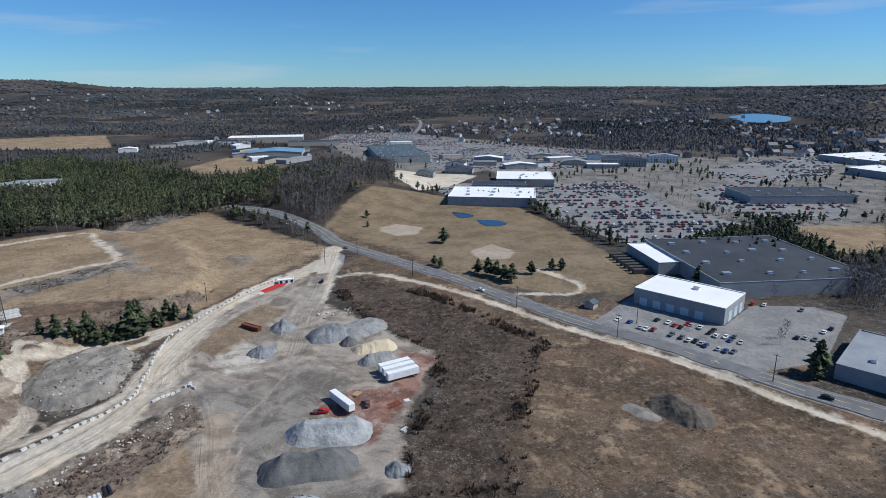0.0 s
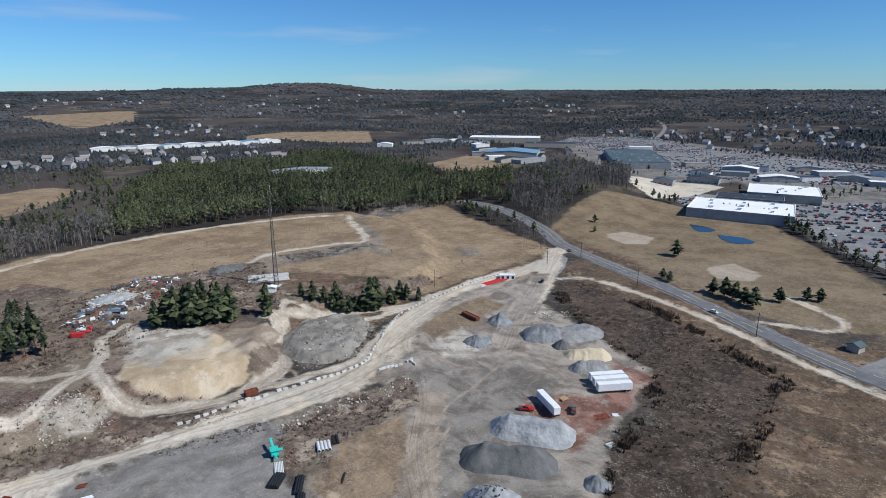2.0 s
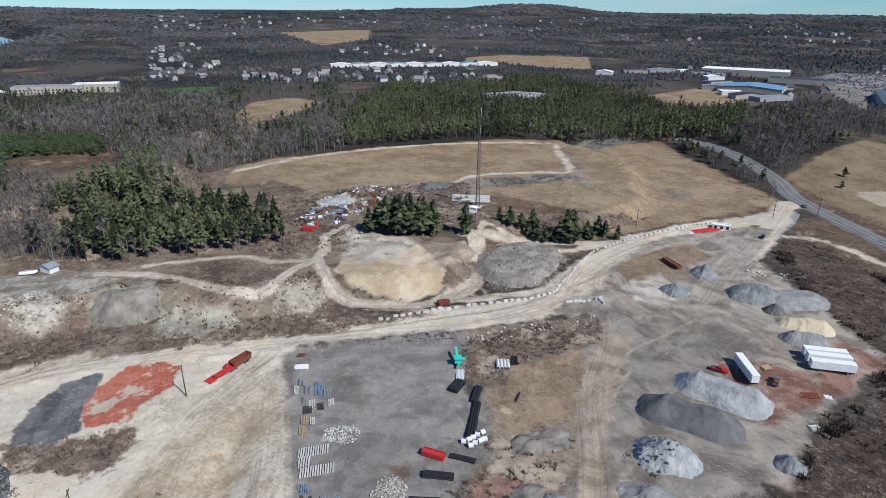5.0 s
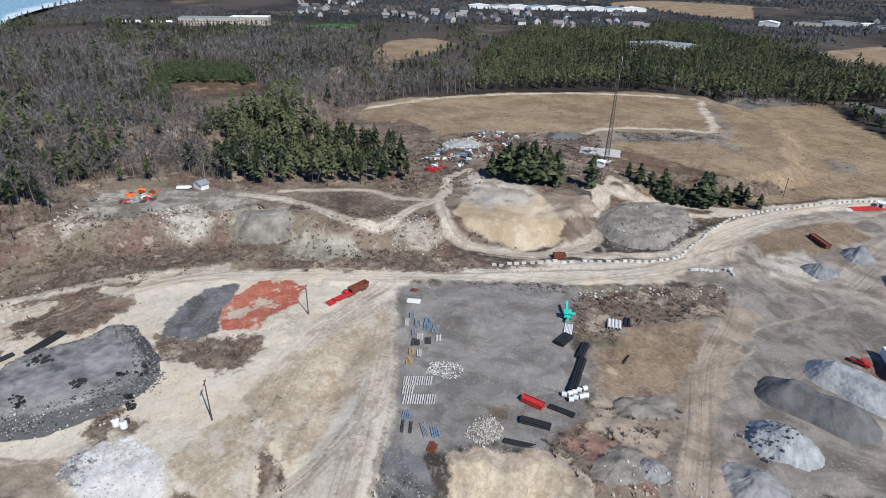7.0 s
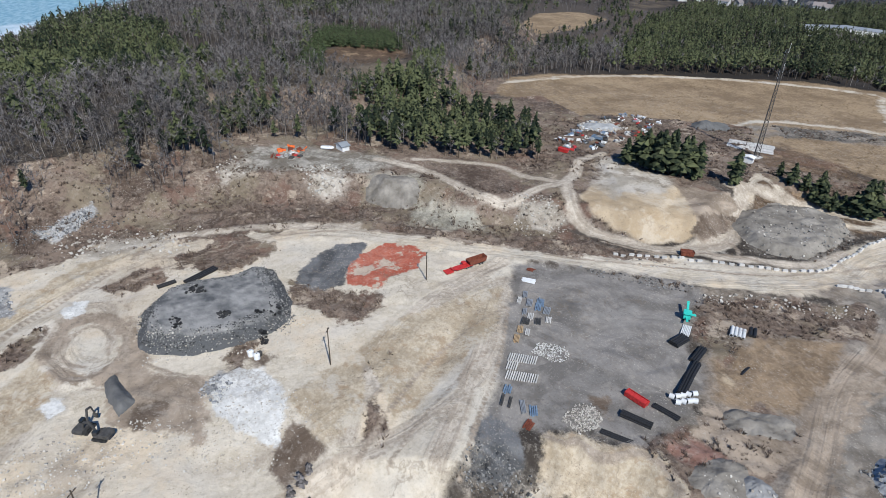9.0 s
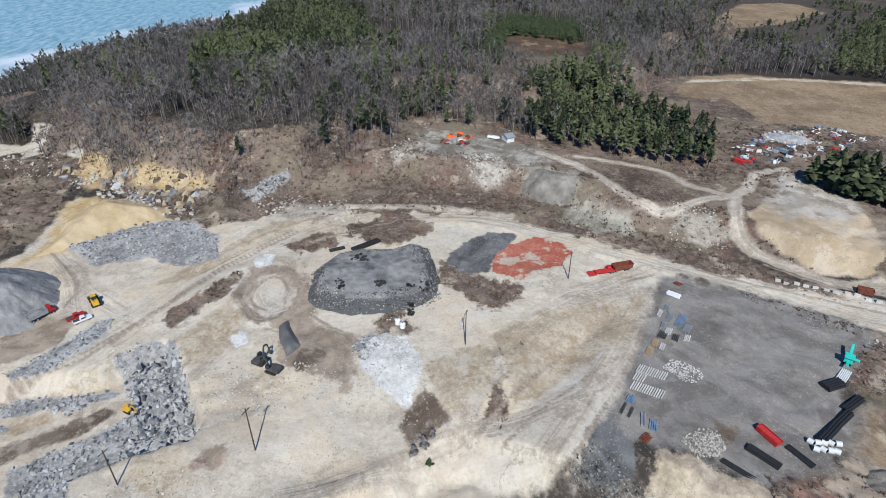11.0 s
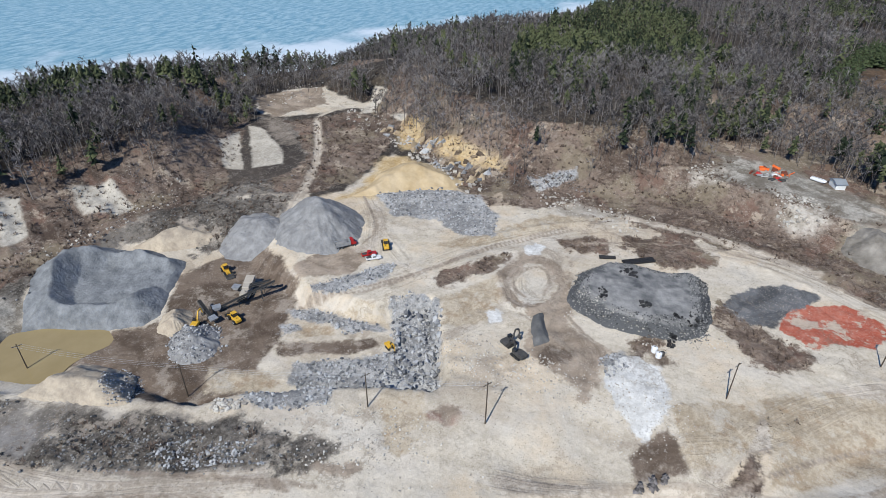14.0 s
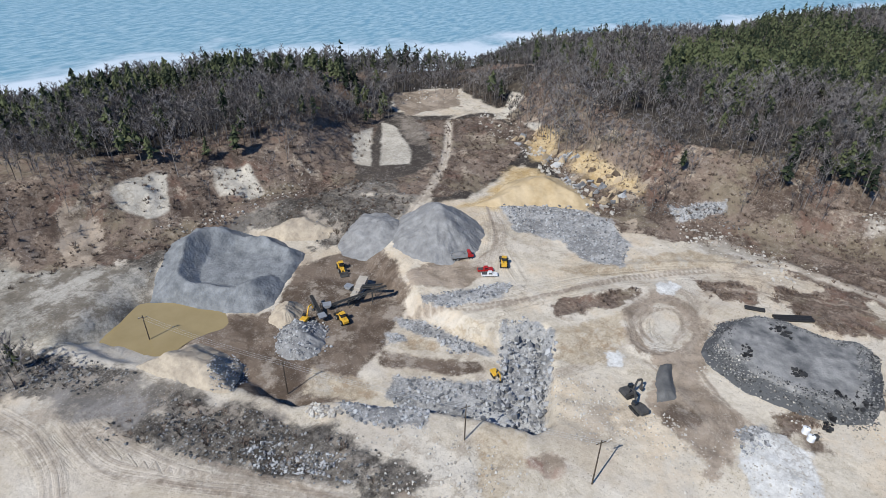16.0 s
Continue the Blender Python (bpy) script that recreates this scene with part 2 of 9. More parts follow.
def profile(pts, y0, y1, bevel=0.0):
    """A side outline in x and z, drawn out from y0 to y1."""
    bm = bmesh.new()
    a = [bm.verts.new((x, y0, z)) for x, z in pts]
    b = [bm.verts.new((x, y1, z)) for x, z in pts]
    n = len(pts)
    bm.faces.new(a)
    bm.faces.new(b[::-1])
    for i in range(n):
        bm.faces.new((a[i], b[i], b[(i + 1) % n], a[(i + 1) % n]))
    bmesh.ops.recalc_face_normals(bm, faces=bm.faces)
    if bevel:
        bmesh.ops.bevel(bm, geom=list(bm.edges), offset=bevel, segments=1, affect="EDGES")
    return bm


# ---- the lie of the land ----
LATTICE = np.random.RandomState(7).rand(256, 256)


def value_noise(x, y):
    xi, yi = np.floor(x).astype(int), np.floor(y).astype(int)
    fx, fy = x - xi, y - yi
    fx, fy = fx * fx * (3 - 2 * fx), fy * fy * (3 - 2 * fy)
    a, b = LATTICE[xi % 256, yi % 256], LATTICE[(xi + 1) % 256, yi % 256]
    c, d = LATTICE[xi % 256, (yi + 1) % 256], LATTICE[(xi + 1) % 256, (yi + 1) % 256]
    return (a * (1 - fx) + b * fx) * (1 - fy) + (c * (1 - fx) + d * fx) * fy


def fbm(x, y, size, octaves=4, shift=0.0):
    v, a, s = 0.0, 0.5, 1.0 / size
    for k in range(octaves):
        v = v + a * (value_noise(x * s + shift + 17.3 * k, y * s - shift + 9.1 * k) - 0.5)
        a, s = a * 0.5, s * 2.03
    return v


def smooth(a, b, v):
    t = np.clip((v - a) / (b - a), 0, 1)
    return t * t * (3 - 2 * t)


def inside(pts, X, Y):
    """How far inside an outline, in metres; negative outside."""
    best = np.full(X.shape, 1e9)
    odd = np.zeros(X.shape, bool)
    n = len(pts)
    for i in range(n):
        (x0, y0), (x1, y1) = pts[i], pts[(i + 1) % n]
        dx, dy = x1 - x0, y1 - y0
        t = np.clip(((X - x0) * dx + (Y - y0) * dy) / (dx * dx + dy * dy + 1e-9), 0, 1)
        best = np.minimum(best, (X - x0 - t * dx) ** 2 + (Y - y0 - t * dy) ** 2)
        if y0 != y1:
            odd ^= ((y0 > Y) != (y1 > Y)) & (X < dx * (Y - y0) / dy + x0)
    d = np.sqrt(best)
    return np.where(odd, d, -d)


def line_of(pts, X, Y):
    """Distance from a line, the signed distance across and the metres along it."""
    best, across, along, run = np.full(X.shape, 1e9), np.zeros(X.shape), np.zeros(X.shape), 0.0
    for (x0, y0), (x1, y1) in zip(pts, pts[1:]):
        dx, dy = x1 - x0, y1 - y0
        ln = math.hypot(dx, dy) + 1e-9
        t = np.clip(((X - x0) * dx + (Y - y0) * dy) / ln ** 2, 0, 1)
        d = np.hypot(X - x0 - t * dx, Y - y0 - t * dy)
        side = ((X - x0) * dy - (Y - y0) * dx) / ln
        near = d < best
        across, along = np.where(near, side, across), np.where(near, run + t * ln, along)
        best = np.minimum(best, d)
        run += ln
    return best, across, along


def round_line(pts, n=6):
    """The same line with its corners rounded."""
    out = []
    for i in range(len(pts) - 1):
        p0, p1, p2, p3 = (Vector(pts[max(0, min(len(pts) - 1, i + k))]) for k in (-1, 0, 1, 2))
        for k in range(n):
            t = k / n
            v = 0.5 * ((2 * p1) + (p2 - p0) * t + (2 * p0 - 5 * p1 + 4 * p2 - p3) * t * t + (3 * p1 - p0 - 3 * p2 + p3) * t ** 3)
            out.append((v.x, v.y))
    return out + [tuple(pts[-1])]


AREAS, WAYS = [], []


def area(kind, pts):
    AREAS.append((kind, pts))


def way(kind, width, pts):
    WAYS.append((kind, width, round_line(pts)))


# what covers the ground, by plan
area("grass", [(-373, 178), (-378, 231), (-357, 316), (-306, 396), (-269, 418), (-229, 377), (-215, 351), (-246, 306), (-242, 267), (-265, 260), (-285, 236), (-288, 209), (-274, 187), (-294, 180), (-327, 183), (-346, 171)])
area("grass", [(-262, 444), (-245, 474), (-221, 538), (-172, 470), (-88, 404), (-86, 380), (-112, 314), (-130, 282), (-190, 280), (-215, 273), (-240, 300), (-205, 338), (-207, 369)])
area("pasture", [(-94, 490), (-88, 550), (-74, 609), (-15, 614), (64, 575), (93, 487), (111, 406), (125, 341), (104, 315), (68, 311), (37, 321), (5, 342), (-55, 408), (-97, 460)])
area("grass", [(-1000, 1168), (-981, 1300), (-791, 1409), (-691, 1215), (-852, 1127), (-919, 1080)])
area("grass", [(-967, 1305), (-742, 1323), (-617, 1113), (-812, 1091)])
area("grass", [(-634, 346), (-696, 399), (-702, 464), (-636, 466), (-580, 381), (-561, 310)])
area("grass", [(286, 473), (366, 476), (313, 403), (272, 382), (277, 436)])
area("grass", [(-371, 838), (-353, 994), (-275, 943), (-244, 805), (-303, 758)])
area("grass", [(-2105, 1349), (-2074, 1778), (-1656, 1417), (-1586, 1162)])
area("green", [(-897, 354), (-898, 459), (-849, 432), (-845, 345)])
area("scrub", [(154, 183), (123, 211), (60, 274), (5, 336), (-56, 391), (-68, 367), (-46, 312), (-7, 251), (16, 199), (15, 142), (124, 141)])
area("scrub", [(-413, 73), (-496, 104), (-492, 133), (-410, 140), (-395, 104)])
area("scrub", [(-206, 253), (-208, 280), (-131, 280), (-88, 394), (-68, 367), (-94, 304), (-140, 229), (-174, 209)])
area("scrub", [(-104, 470), (-34, 408), (37, 316), (78, 289), (121, 330), (133, 249), (162, 216), (132, 203), (61, 278), (-31, 366)])
area("scrub", [(26, 264), (54, 244), (109, 198), (142, 166), (124, 141), (15, 142), (28, 199)])
area("swamp", [(-65, 332), (-50, 341), (-8, 310), (21, 277), (44, 244), (31, 203), (22, 164), (23, 142), (-13, 142), (-14, 170), (-2, 199), (-4, 228), (-42, 279)])
area("town", [(-29, 679), (-270, 1273), (-253, 1455), (-32, 1410), (227, 1110), (418, 942), (766, 1030), (363, 472), (286, 473), (253, 474), (148, 398), (97, 509), (101, 676), (59, 821)])
area("asph", [(73, 270), (100, 302), (108, 311), (134, 263), (162, 292), (195, 288), (202, 276), (160, 226), (126, 216), (104, 241)])
area("asph", [(95, 676), (217, 715), (220, 544), (253, 474), (151, 405), (131, 421), (105, 498), (89, 589)])
area("asph", [(362, 812), (487, 903), (635, 974), (503, 755), (333, 670)])
area("asph", [(267, 635), (343, 691), (309, 584), (395, 568), (348, 504), (267, 490), (257, 543)])
area("asph", [(-270, 1273), (-84, 1044), (-4, 823), (67, 821), (169, 818), (305, 875), (357, 1027), (221, 1080), (52, 1196), (-91, 1500), (-247, 1421)])
area("infield", [(-55, 465), (-40, 483), (-17, 474), (-20, 449), (-37, 444)])
area("infield", [(18, 400), (35, 418), (51, 399), (44, 381), (24, 378)])
area("asph", [(-16, 660), (24, 699), (75, 677), (91, 605), (9, 600)])
area("dirt", [(-63, 771), (-18, 780), (48, 767), (10, 679), (-27, 624), (-56, 680)])
area("dirt", [(-265, -256), (-281, -265), (-307, -258), (-320, -242), (-312, -229), (-302, -201), (-306, -194), (-296, -187), (-291, -202), (-273, -214), (-260, -229), (-256, -243)])
area("dirt", [(-214, 10), (-217, -14), (-219, -41), (-220, -61), (-208, -82), (-216, -104), (-238, -145), (-195, -143), (-179, -149), (-173, -170), (-155, -201), (-129, -210), (-99, -217), (-74, -220), (-49, -227), (-39, -228), (-6, -137), (-128, 17)])
area("dirt", [(-163, 115), (-176, 90), (-203, 56), (-219, 11), (-218, -18), (-218, -53), (-187, -79), (-64, -50), (-83, 51), (-135, 81), (-153, 91)])
area("dirt", [(-211, -24), (-212, 18), (-207, 47), (-115, 197), (-122, 248), (-107, 310), (-100, 307), (-111, 234), (-92, 203), (-104, 183), (-123, 146), (-128, 145), (-161, 94), (-122, 70), (-80, 45), (-127, -26)])
area("yard", [(-107, 182), (-105, 219), (-113, 243), (-112, 295), (-82, 348), (-72, 351), (-67, 298), (-52, 285), (-6, 237), (-4, 227), (-14, 181), (-13, 145), (-62, 130), (-90, 187)])
area("yard", [(-62, 126), (-74, 164), (-93, 201), (-65, 260), (-18, 139), (-44, 99)])
area("brush", [(-284, -22), (-259, -2), (-248, 36), (-223, 76), (-198, 116), (-164, 130), (-138, 151), (-168, 99), (-203, 46), (-210, 24), (-213, -23)])
area("brush", [(-286, 176), (-282, 218), (-251, 270), (-236, 283), (-189, 240), (-175, 217), (-205, 168), (-207, 152), (-235, 120)])
area("debris", [(-154, 194), (-163, 221), (-147, 241), (-129, 233), (-121, 205), (-133, 185)])
area("grey", [(-159, 94), (-128, 145), (-119, 145), (-102, 122), (-90, 119), (-76, 104), (-72, 84), (-83, 68), (-86, 60), (-83, 49), (-93, 53), (-121, 71)])
area("redsoil", [(-26, 206), (-36, 203), (-45, 195), (-40, 181), (-32, 181), (-24, 168), (-17, 184), (-14, 192), (-5, 221), (-4, 230), (-18, 239), (-19, 208)])
area("mud", [(-120, -32), (-127, -24), (-121, -23), (-115, -30)])
area("chalk", [(-177, -54), (-183, -49), (-178, -45), (-172, -51)])
area("chalk", [(-133, -53), (-136, -49), (-131, -47), (-128, -50)])
area("brush", [(-144, -76), (-171, -60), (-171, -54), (-150, -65), (-142, -71)])
area("rough", [(-254, -242), (-255, -217), (-228, -195), (-223, -206)])
area("rough", [(-124, 144), (-92, 199), (-73, 166), (-60, 129), (-41, 103), (-58, 78), (-71, 83), (-76, 104), (-90, 119)])
area("rough", [(-137, -209), (-163, -195), (-189, -164), (-165, -150), (-141, -165), (-135, -179)])
area("mud", [(-137, -4), (-139, 2), (-134, 7), (-131, 0)])
area("dgrey", [(-93, 53), (-85, 59), (-78, 56), (-76, 51), (-82, 42)])
area("ygrey", [(-78, 186), (-71, 212), (-50, 224), (-36, 203), (-38, 174), (-55, 169), (-49, 135), (-56, 132)])
area("ygrey", [(-66, 155), (-60, 186), (-40, 195), (-18, 139), (-38, 109), (-47, 134)])
area("ygrey", [(-100, 197), (-85, 208), (-55, 204), (-52, 182), (-68, 172), (-84, 185)])
area("chalk", [(-97, 226), (-92, 249), (-74, 231), (-79, 218), (-88, 215)])
area("sand", [(-87, 123), (-81, 123), (-79, 120), (-83, 120)])
area("debris", [(-148, 115), (-125, 147), (-120, 143), (-140, 118)])
area("pale", [(-40, -232), (-68, -209), (-75, -195), (-65, -181), (-41, -183), (-28, -196)])
area("pond", [(-42, -176), (-49, -178), (-63, -178), (-73, -156), (-67, -151), (-54, -151), (-47, -155)])
area("brush", [(-71, -308), (-93, -254), (-125, -252), (-156, -224), (-205, -238), (-230, -237), (-167, -191), (-134, -204), (-89, -206), (-66, -209), (-39, -220)])
area("brush", [(-285, -171), (-271, -120), (-227, -82), (-259, -52), (-302, -1), (-222, 6), (-218, -22), (-215, -51), (-204, -79), (-229, -117), (-258, -148)])
area("brush", [(-268, -210), (-286, -199), (-283, -166), (-244, -149), (-197, -144), (-183, -153), (-176, -166), (-184, -179), (-211, -177), (-239, -204), (-253, -223)])
area("mud", [(-97, -2), (-109, 5), (-104, 11), (-95, 8), (-90, 2)])
area("brush", [(-118, 140), (-112, 160), (-93, 193), (-81, 178), (-88, 160), (-96, 142), (-86, 125), (-100, 125)])
area("weed", [(-98, 144), (-88, 160), (-72, 146), (-67, 131), (-76, 122)])
area("brush", [(-73, 83), (-73, 101), (-71, 124), (-62, 126), (-53, 111), (-48, 94), (-55, 83), (-65, 85)])
area("weed", [(-111, 240), (-109, 268), (-95, 298), (-82, 286), (-88, 255), (-94, 228)])
way("asph", 13, [(155, 184), (144, 194), (124, 213), (102, 237), (61, 276), (35, 305), (5, 340), (-32, 377), (-78, 424), (-102, 460), (-151, 507), (-207, 552)])
way("dirt", 5, [(145, 171), (126, 192), (98, 227), (58, 263), (20, 303), (-15, 332), (-47, 349), (-64, 343)])
way("dirt", 13, [(-79, 408), (-72, 333), (-70, 279), (-66, 239)])
way("dirt", 14, [(-167, 104), (-149, 127), (-127, 154), (-113, 194), (-120, 227), (-116, 279), (-96, 332), (-78, 376)])
way("dirt", 12, [(-112, 204), (-122, 172), (-144, 134), (-167, 98), (-189, 63), (-207, 33), (-209, 9), (-208, -12), (-205, -24)])
way("dirt", 11, [(-212, 10), (-208, -18), (-195, -43), (-174, -65), (-157, -78), (-135, -91), (-115, -104)])
way("dirt", 5, [(-99, 343), (-120, 291), (-136, 247), (-156, 231), (-178, 229), (-168, 210), (-164, 198)])
way("dirt", 5, [(-228, 251), (-241, 274), (-243, 302), (-218, 338), (-205, 355), (-248, 406), (-270, 423), (-333, 351), (-366, 265), (-369, 212), (-365, 171)])
way("dirt", 4, [(-161, -147), (-191, -162), (-226, -182), (-264, -209), (-284, -209)])
way("dirt", 8, [(-152, -105), (-170, -115), (-188, -130), (-193, -141)])
way("dirt", 6, [(-203, -19), (-186, -35), (-153, -39), (-145, -45), (-158, -52), (-183, -48)])
way("dirt", 4, [(59, 355), (70, 341), (79, 326), (72, 311), (42, 311)])
way("brush", 5, [(-127, 35), (-116, 29), (-105, 26), (-96, 24)])
way("dirt", 6, [(-47, 186), (-68, 196), (-88, 199), (-104, 189)])
way("dirt", 6, [(-93, 201), (-81, 178), (-70, 149), (-54, 123), (-42, 103)])
way("dirt", 7, [(-93, 209), (-107, 223), (-112, 252), (-104, 287)])
way("dirt", 5, [(-150, -92), (-163, -108), (-175, -116), (-187, -127)])
way("asph", 9, [(-72, 389), (-70, 361), (-70, 328), (-68, 296)])
way("asph", 10, [(-94, 1045), (-72, 1412), (-68, 1839), (-110, 2167)])
area("chalk", [(-190, 113), (-188, 120), (-180, 125), (-177, 119), (-185, 112)])
area("sand", [(-199, 156), (-184, 182), (-176, 185), (-160, 182), (-153, 180), (-150, 167), (-154, 151), (-165, 141), (-175, 137), (-187, 139)])
area("mud", [(-158, 180), (-160, 202), (-152, 190), (-148, 172), (-152, 167)])
area("dirt", [(-189, 188), (-168, 200), (-167, 211), (-157, 202), (-140, 172), (-143, 162), (-149, 156), (-152, 173), (-158, 180), (-176, 185)])
area("brush", [(-214, 154), (-213, 166), (-197, 151), (-187, 139), (-194, 139)])
area("rough", [(-239, 112), (-235, 126), (-220, 134), (-216, 126), (-227, 113)])
area("pale", [(-288, 8), (-286, 31), (-258, 71), (-245, 77), (-238, 62), (-249, 37), (-257, 7)])
area("chalk", [(-258, -2), (-274, 5), (-267, 8), (-255, 9), (-255, 0)])
area("chalk", [(-247, 36), (-245, 48), (-234, 52), (-232, 43), (-238, 34)])
area("rough", [(-268, 46), (-261, 72), (-252, 87), (-241, 117), (-232, 118), (-241, 83), (-249, 68)])
area("ochre", [(-263, -156), (-282, -158), (-275, -144), (-265, -140), (-249, -136), (-245, -142)])
area("ochre", [(-259, -132), (-256, -116), (-247, -92), (-237, -85), (-237, -103), (-245, -122)])
area("chalk", [(-264, -3), (-271, 2), (-261, 3), (-259, -1)])
area("rubble", [(-235, -72), (-245, -52), (-241, -50), (-227, -64)])
area("debris", [(-257, -226), (-252, -202), (-212, -175), (-179, -162), (-164, -181), (-142, -187), (-127, -198), (-107, -207), (-137, -209), (-168, -199), (-184, -179), (-210, -177)])
area("grass", [(-380, 180), (-380, 240), (-310, 405), (-262, 444), (-221, 538), (-172, 480), (-80, 410), (-86, 375), (-125, 290), (-150, 282), (-190, 275), (-240, 262), (-290, 200)])
area("dirt", [(-100, -60), (-60, -112), (-20, -165), (40, -210), (90, -100), (60, 0), (20, 60), (-60, 40), (-90, 0)])
way("rough", 7, [(-224, 278), (-223, 300), (-207, 320), (-194, 329), (-192, 349), (-212, 377), (-238, 403)])
way("rough", 6, [(-236, 284), (-227, 299), (-211, 306), (-192, 334), (-175, 331)])
way("rough", 8, [(-249, 422), (-268, 510), (-243, 528), (-226, 530)])
area("rough", [(-149, 388), (-135, 392), (-125, 374), (-136, 368)])
area("brush", [(-169, 259), (-144, 288), (-130, 322), (-136, 287), (-153, 254), (-171, 228), (-190, 240)])
way("track", 5, [(-253, 69), (-243, 79), (-231, 87), (-219, 92), (-206, 97), (-198, 103), (-193, 111), (-200, 126), (-202, 140), (-209, 150), (-222, 161), (-227, 177)])
way("track", 4, [(-248, 86), (-240, 102), (-229, 120), (-214, 126), (-202, 140)])
way("track", 5, [(-202, 141), (-183, 132), (-174, 132), (-165, 136), (-152, 149), (-143, 163), (-132, 177), (-121, 199), (-123, 218)])
way("track", 6, [(-176, 210), (-171, 212), (-159, 198), (-145, 182), (-145, 165)])
way("track", 5, [(-178, 211), (-163, 232), (-141, 255), (-127, 271), (-120, 293)])
area("chalk", [(-225, 176), (-209, 177), (-189, 187), (-177, 175), (-182, 152), (-197, 152)])
area("loam", [(-183, 185), (-169, 204), (-164, 203), (-156, 191), (-152, 171), (-162, 177)])
area("olive", [(-233, 59), (-237, 67), (-230, 79), (-220, 78), (-214, 74), (-223, 59), (-229, 57)])
area("olive", [(-218, 74), (-199, 95), (-185, 93), (-200, 67)])
area("pale", [(-192, 112), (-186, 123), (-179, 127), (-180, 117), (-186, 110)])
area("ygrey", [(-245, 268), (-239, 287), (-210, 262), (-194, 243), (-204, 235), (-221, 244)])
area("debris", [(-235, 298), (-198, 356), (-190, 343), (-217, 287)])
area("debris", [(-247, 422), (-268, 510), (-250, 542), (-226, 530), (-241, 482)])
area("chalk", [(-273, 4), (-270, 11), (-257, 7), (-258, -1)])
area("olive", [(-43, -236), (-49, -227), (-64, -209), (-72, -193), (-64, -189), (-54, -184), (-44, -180), (-33, -186), (-28, -197)])
area("grey", [(-27, -159), (-40, -145), (-41, -134), (-34, -134), (-27, -148)])
way("track", 4, [(-147, -147), (-172, -156), (-195, -165), (-220, -178), (-264, -209)])
way("track", 5, [(-15, -162), (-17, -151), (-16, -137), (-13, -128)])
way("track", 6, [(-25, -144), (-25, -128), (-32, -113), (-42, -96), (-52, -79)])
way("track", 4, [(-29, -141), (-31, -126), (-35, -111), (-44, -92)])
way("track", 5, [(-193, -133), (-179, -120), (-164, -110), (-150, -109), (-128, -124)])
way("track", 4, [(-146, -48), (-156, -54), (-167, -54), (-177, -50), (-178, -43), (-168, -39), (-154, -39)])
area("chalk", [(-213, -53), (-225, -41), (-221, -20), (-210, -25), (-207, -48)])
area("debris", [(-237, -92), (-243, -46), (-236, -33), (-232, -54), (-226, -83)])
area("redsoil", [(-86, -52), (-91, -47), (-91, -43), (-87, -44), (-85, -48)])
area("mud", [(-120, -32), (-125, -29), (-127, -23), (-121, -23), (-116, -29)])
way("track", 6, [(-100, 18), (-117, 27), (-135, 42), (-150, 65), (-161, 90)])
way("track", 6, [(-86, 37), (-102, 50), (-124, 67), (-149, 85)])
way("track", 5, [(-218, -24), (-218, -4), (-215, 17), (-205, 46)])
way("track", 5, [(-76, -27), (-83, -7), (-93, 13), (-97, 34), (-108, 57), (-129, 75), (-146, 85)])
way("track", 5, [(-105, 13), (-113, 28), (-128, 42), (-141, 55), (-151, 79)])
area("debris", [(-138, -211), (-164, -181), (-177, -160), (-152, -151), (-143, -146), (-132, -163), (-126, -170), (-137, -181), (-124, -194), (-103, -202), (-91, -201), (-72, -195), (-67, -207), (-83, -218), (-100, -215), (-122, -213)])
area("loam", [(-282, -271), (-320, -244), (-290, -220), (-256, -235), (-263, -250)])
area("ygrey", [(-101, 188), (-91, 209), (-67, 200), (-57, 170), (-56, 144), (-37, 110), (-43, 101), (-60, 129), (-74, 165), (-83, 188)])
area("ygrey", [(-100, 197), (-85, 208), (-61, 201), (-56, 176), (-59, 151), (-46, 122), (-55, 116), (-71, 150), (-81, 184)])
area("rough", [(-88, 143), (-82, 158), (-73, 156), (-64, 132), (-73, 123)])
way("track", 3, [(-113, -65), (-119, -59), (-130, -53), (-143, -50)])
area("brush", [(-188, -44), (-197, -28), (-187, -25), (-180, -38)])
area("mud", [(-137, -146), (-130, -133), (-124, -120), (-119, -118), (-113, -115), (-108, -117), (-99, -110), (-88, -109), (-70, -104), (-65, -105), (-62, -110), (-60, -117), (-58, -123), (-65, -138), (-67, -150), (-71, -158), (-78, -156), (-80, -139), (-88, -127), (-98, -133), (-111, -130), (-122, -132), (-127, -145), (-132, -153)])
area("mud", [(-98, -109), (-107, -93), (-112, -82), (-111, -77), (-100, -89), (-93, -104)])
area("loam", [(-136, -126), (-150, -116), (-145, -105), (-135, -104), (-124, -118), (-128, -125)])
area("brush", [(-148, -77), (-158, -67), (-167, -58), (-160, -59), (-149, -69)])
area("rubble", [(-112, -117), (-117, -110), (-118, -97), (-119, -84), (-117, -81), (-111, -92), (-113, -100), (-110, -110)])
area("rubble", [(-105, -114), (-109, -108), (-106, -106), (-102, -110)])
area("rubble", [(-127, -85), (-133, -80), (-134, -71), (-127, -66), (-112, -60), (-102, -55), (-96, -55), (-92, -64), (-88, -72), (-86, -80), (-84, -88), (-84, -95), (-93, -100), (-99, -88), (-105, -79), (-110, -74), (-116, -78)])
area("rubble", [(-72, -99), (-78, -97), (-83, -87), (-84, -79), (-79, -77), (-74, -84), (-70, -92)])
area("rubble", [(-122, -115), (-128, -109), (-145, -96), (-147, -93), (-139, -92), (-124, -101), (-120, -110)])
area("rubble", [(-193, -128), (-211, -106), (-211, -87), (-199, -72), (-181, -68), (-175, -81), (-185, -94), (-178, -110)])
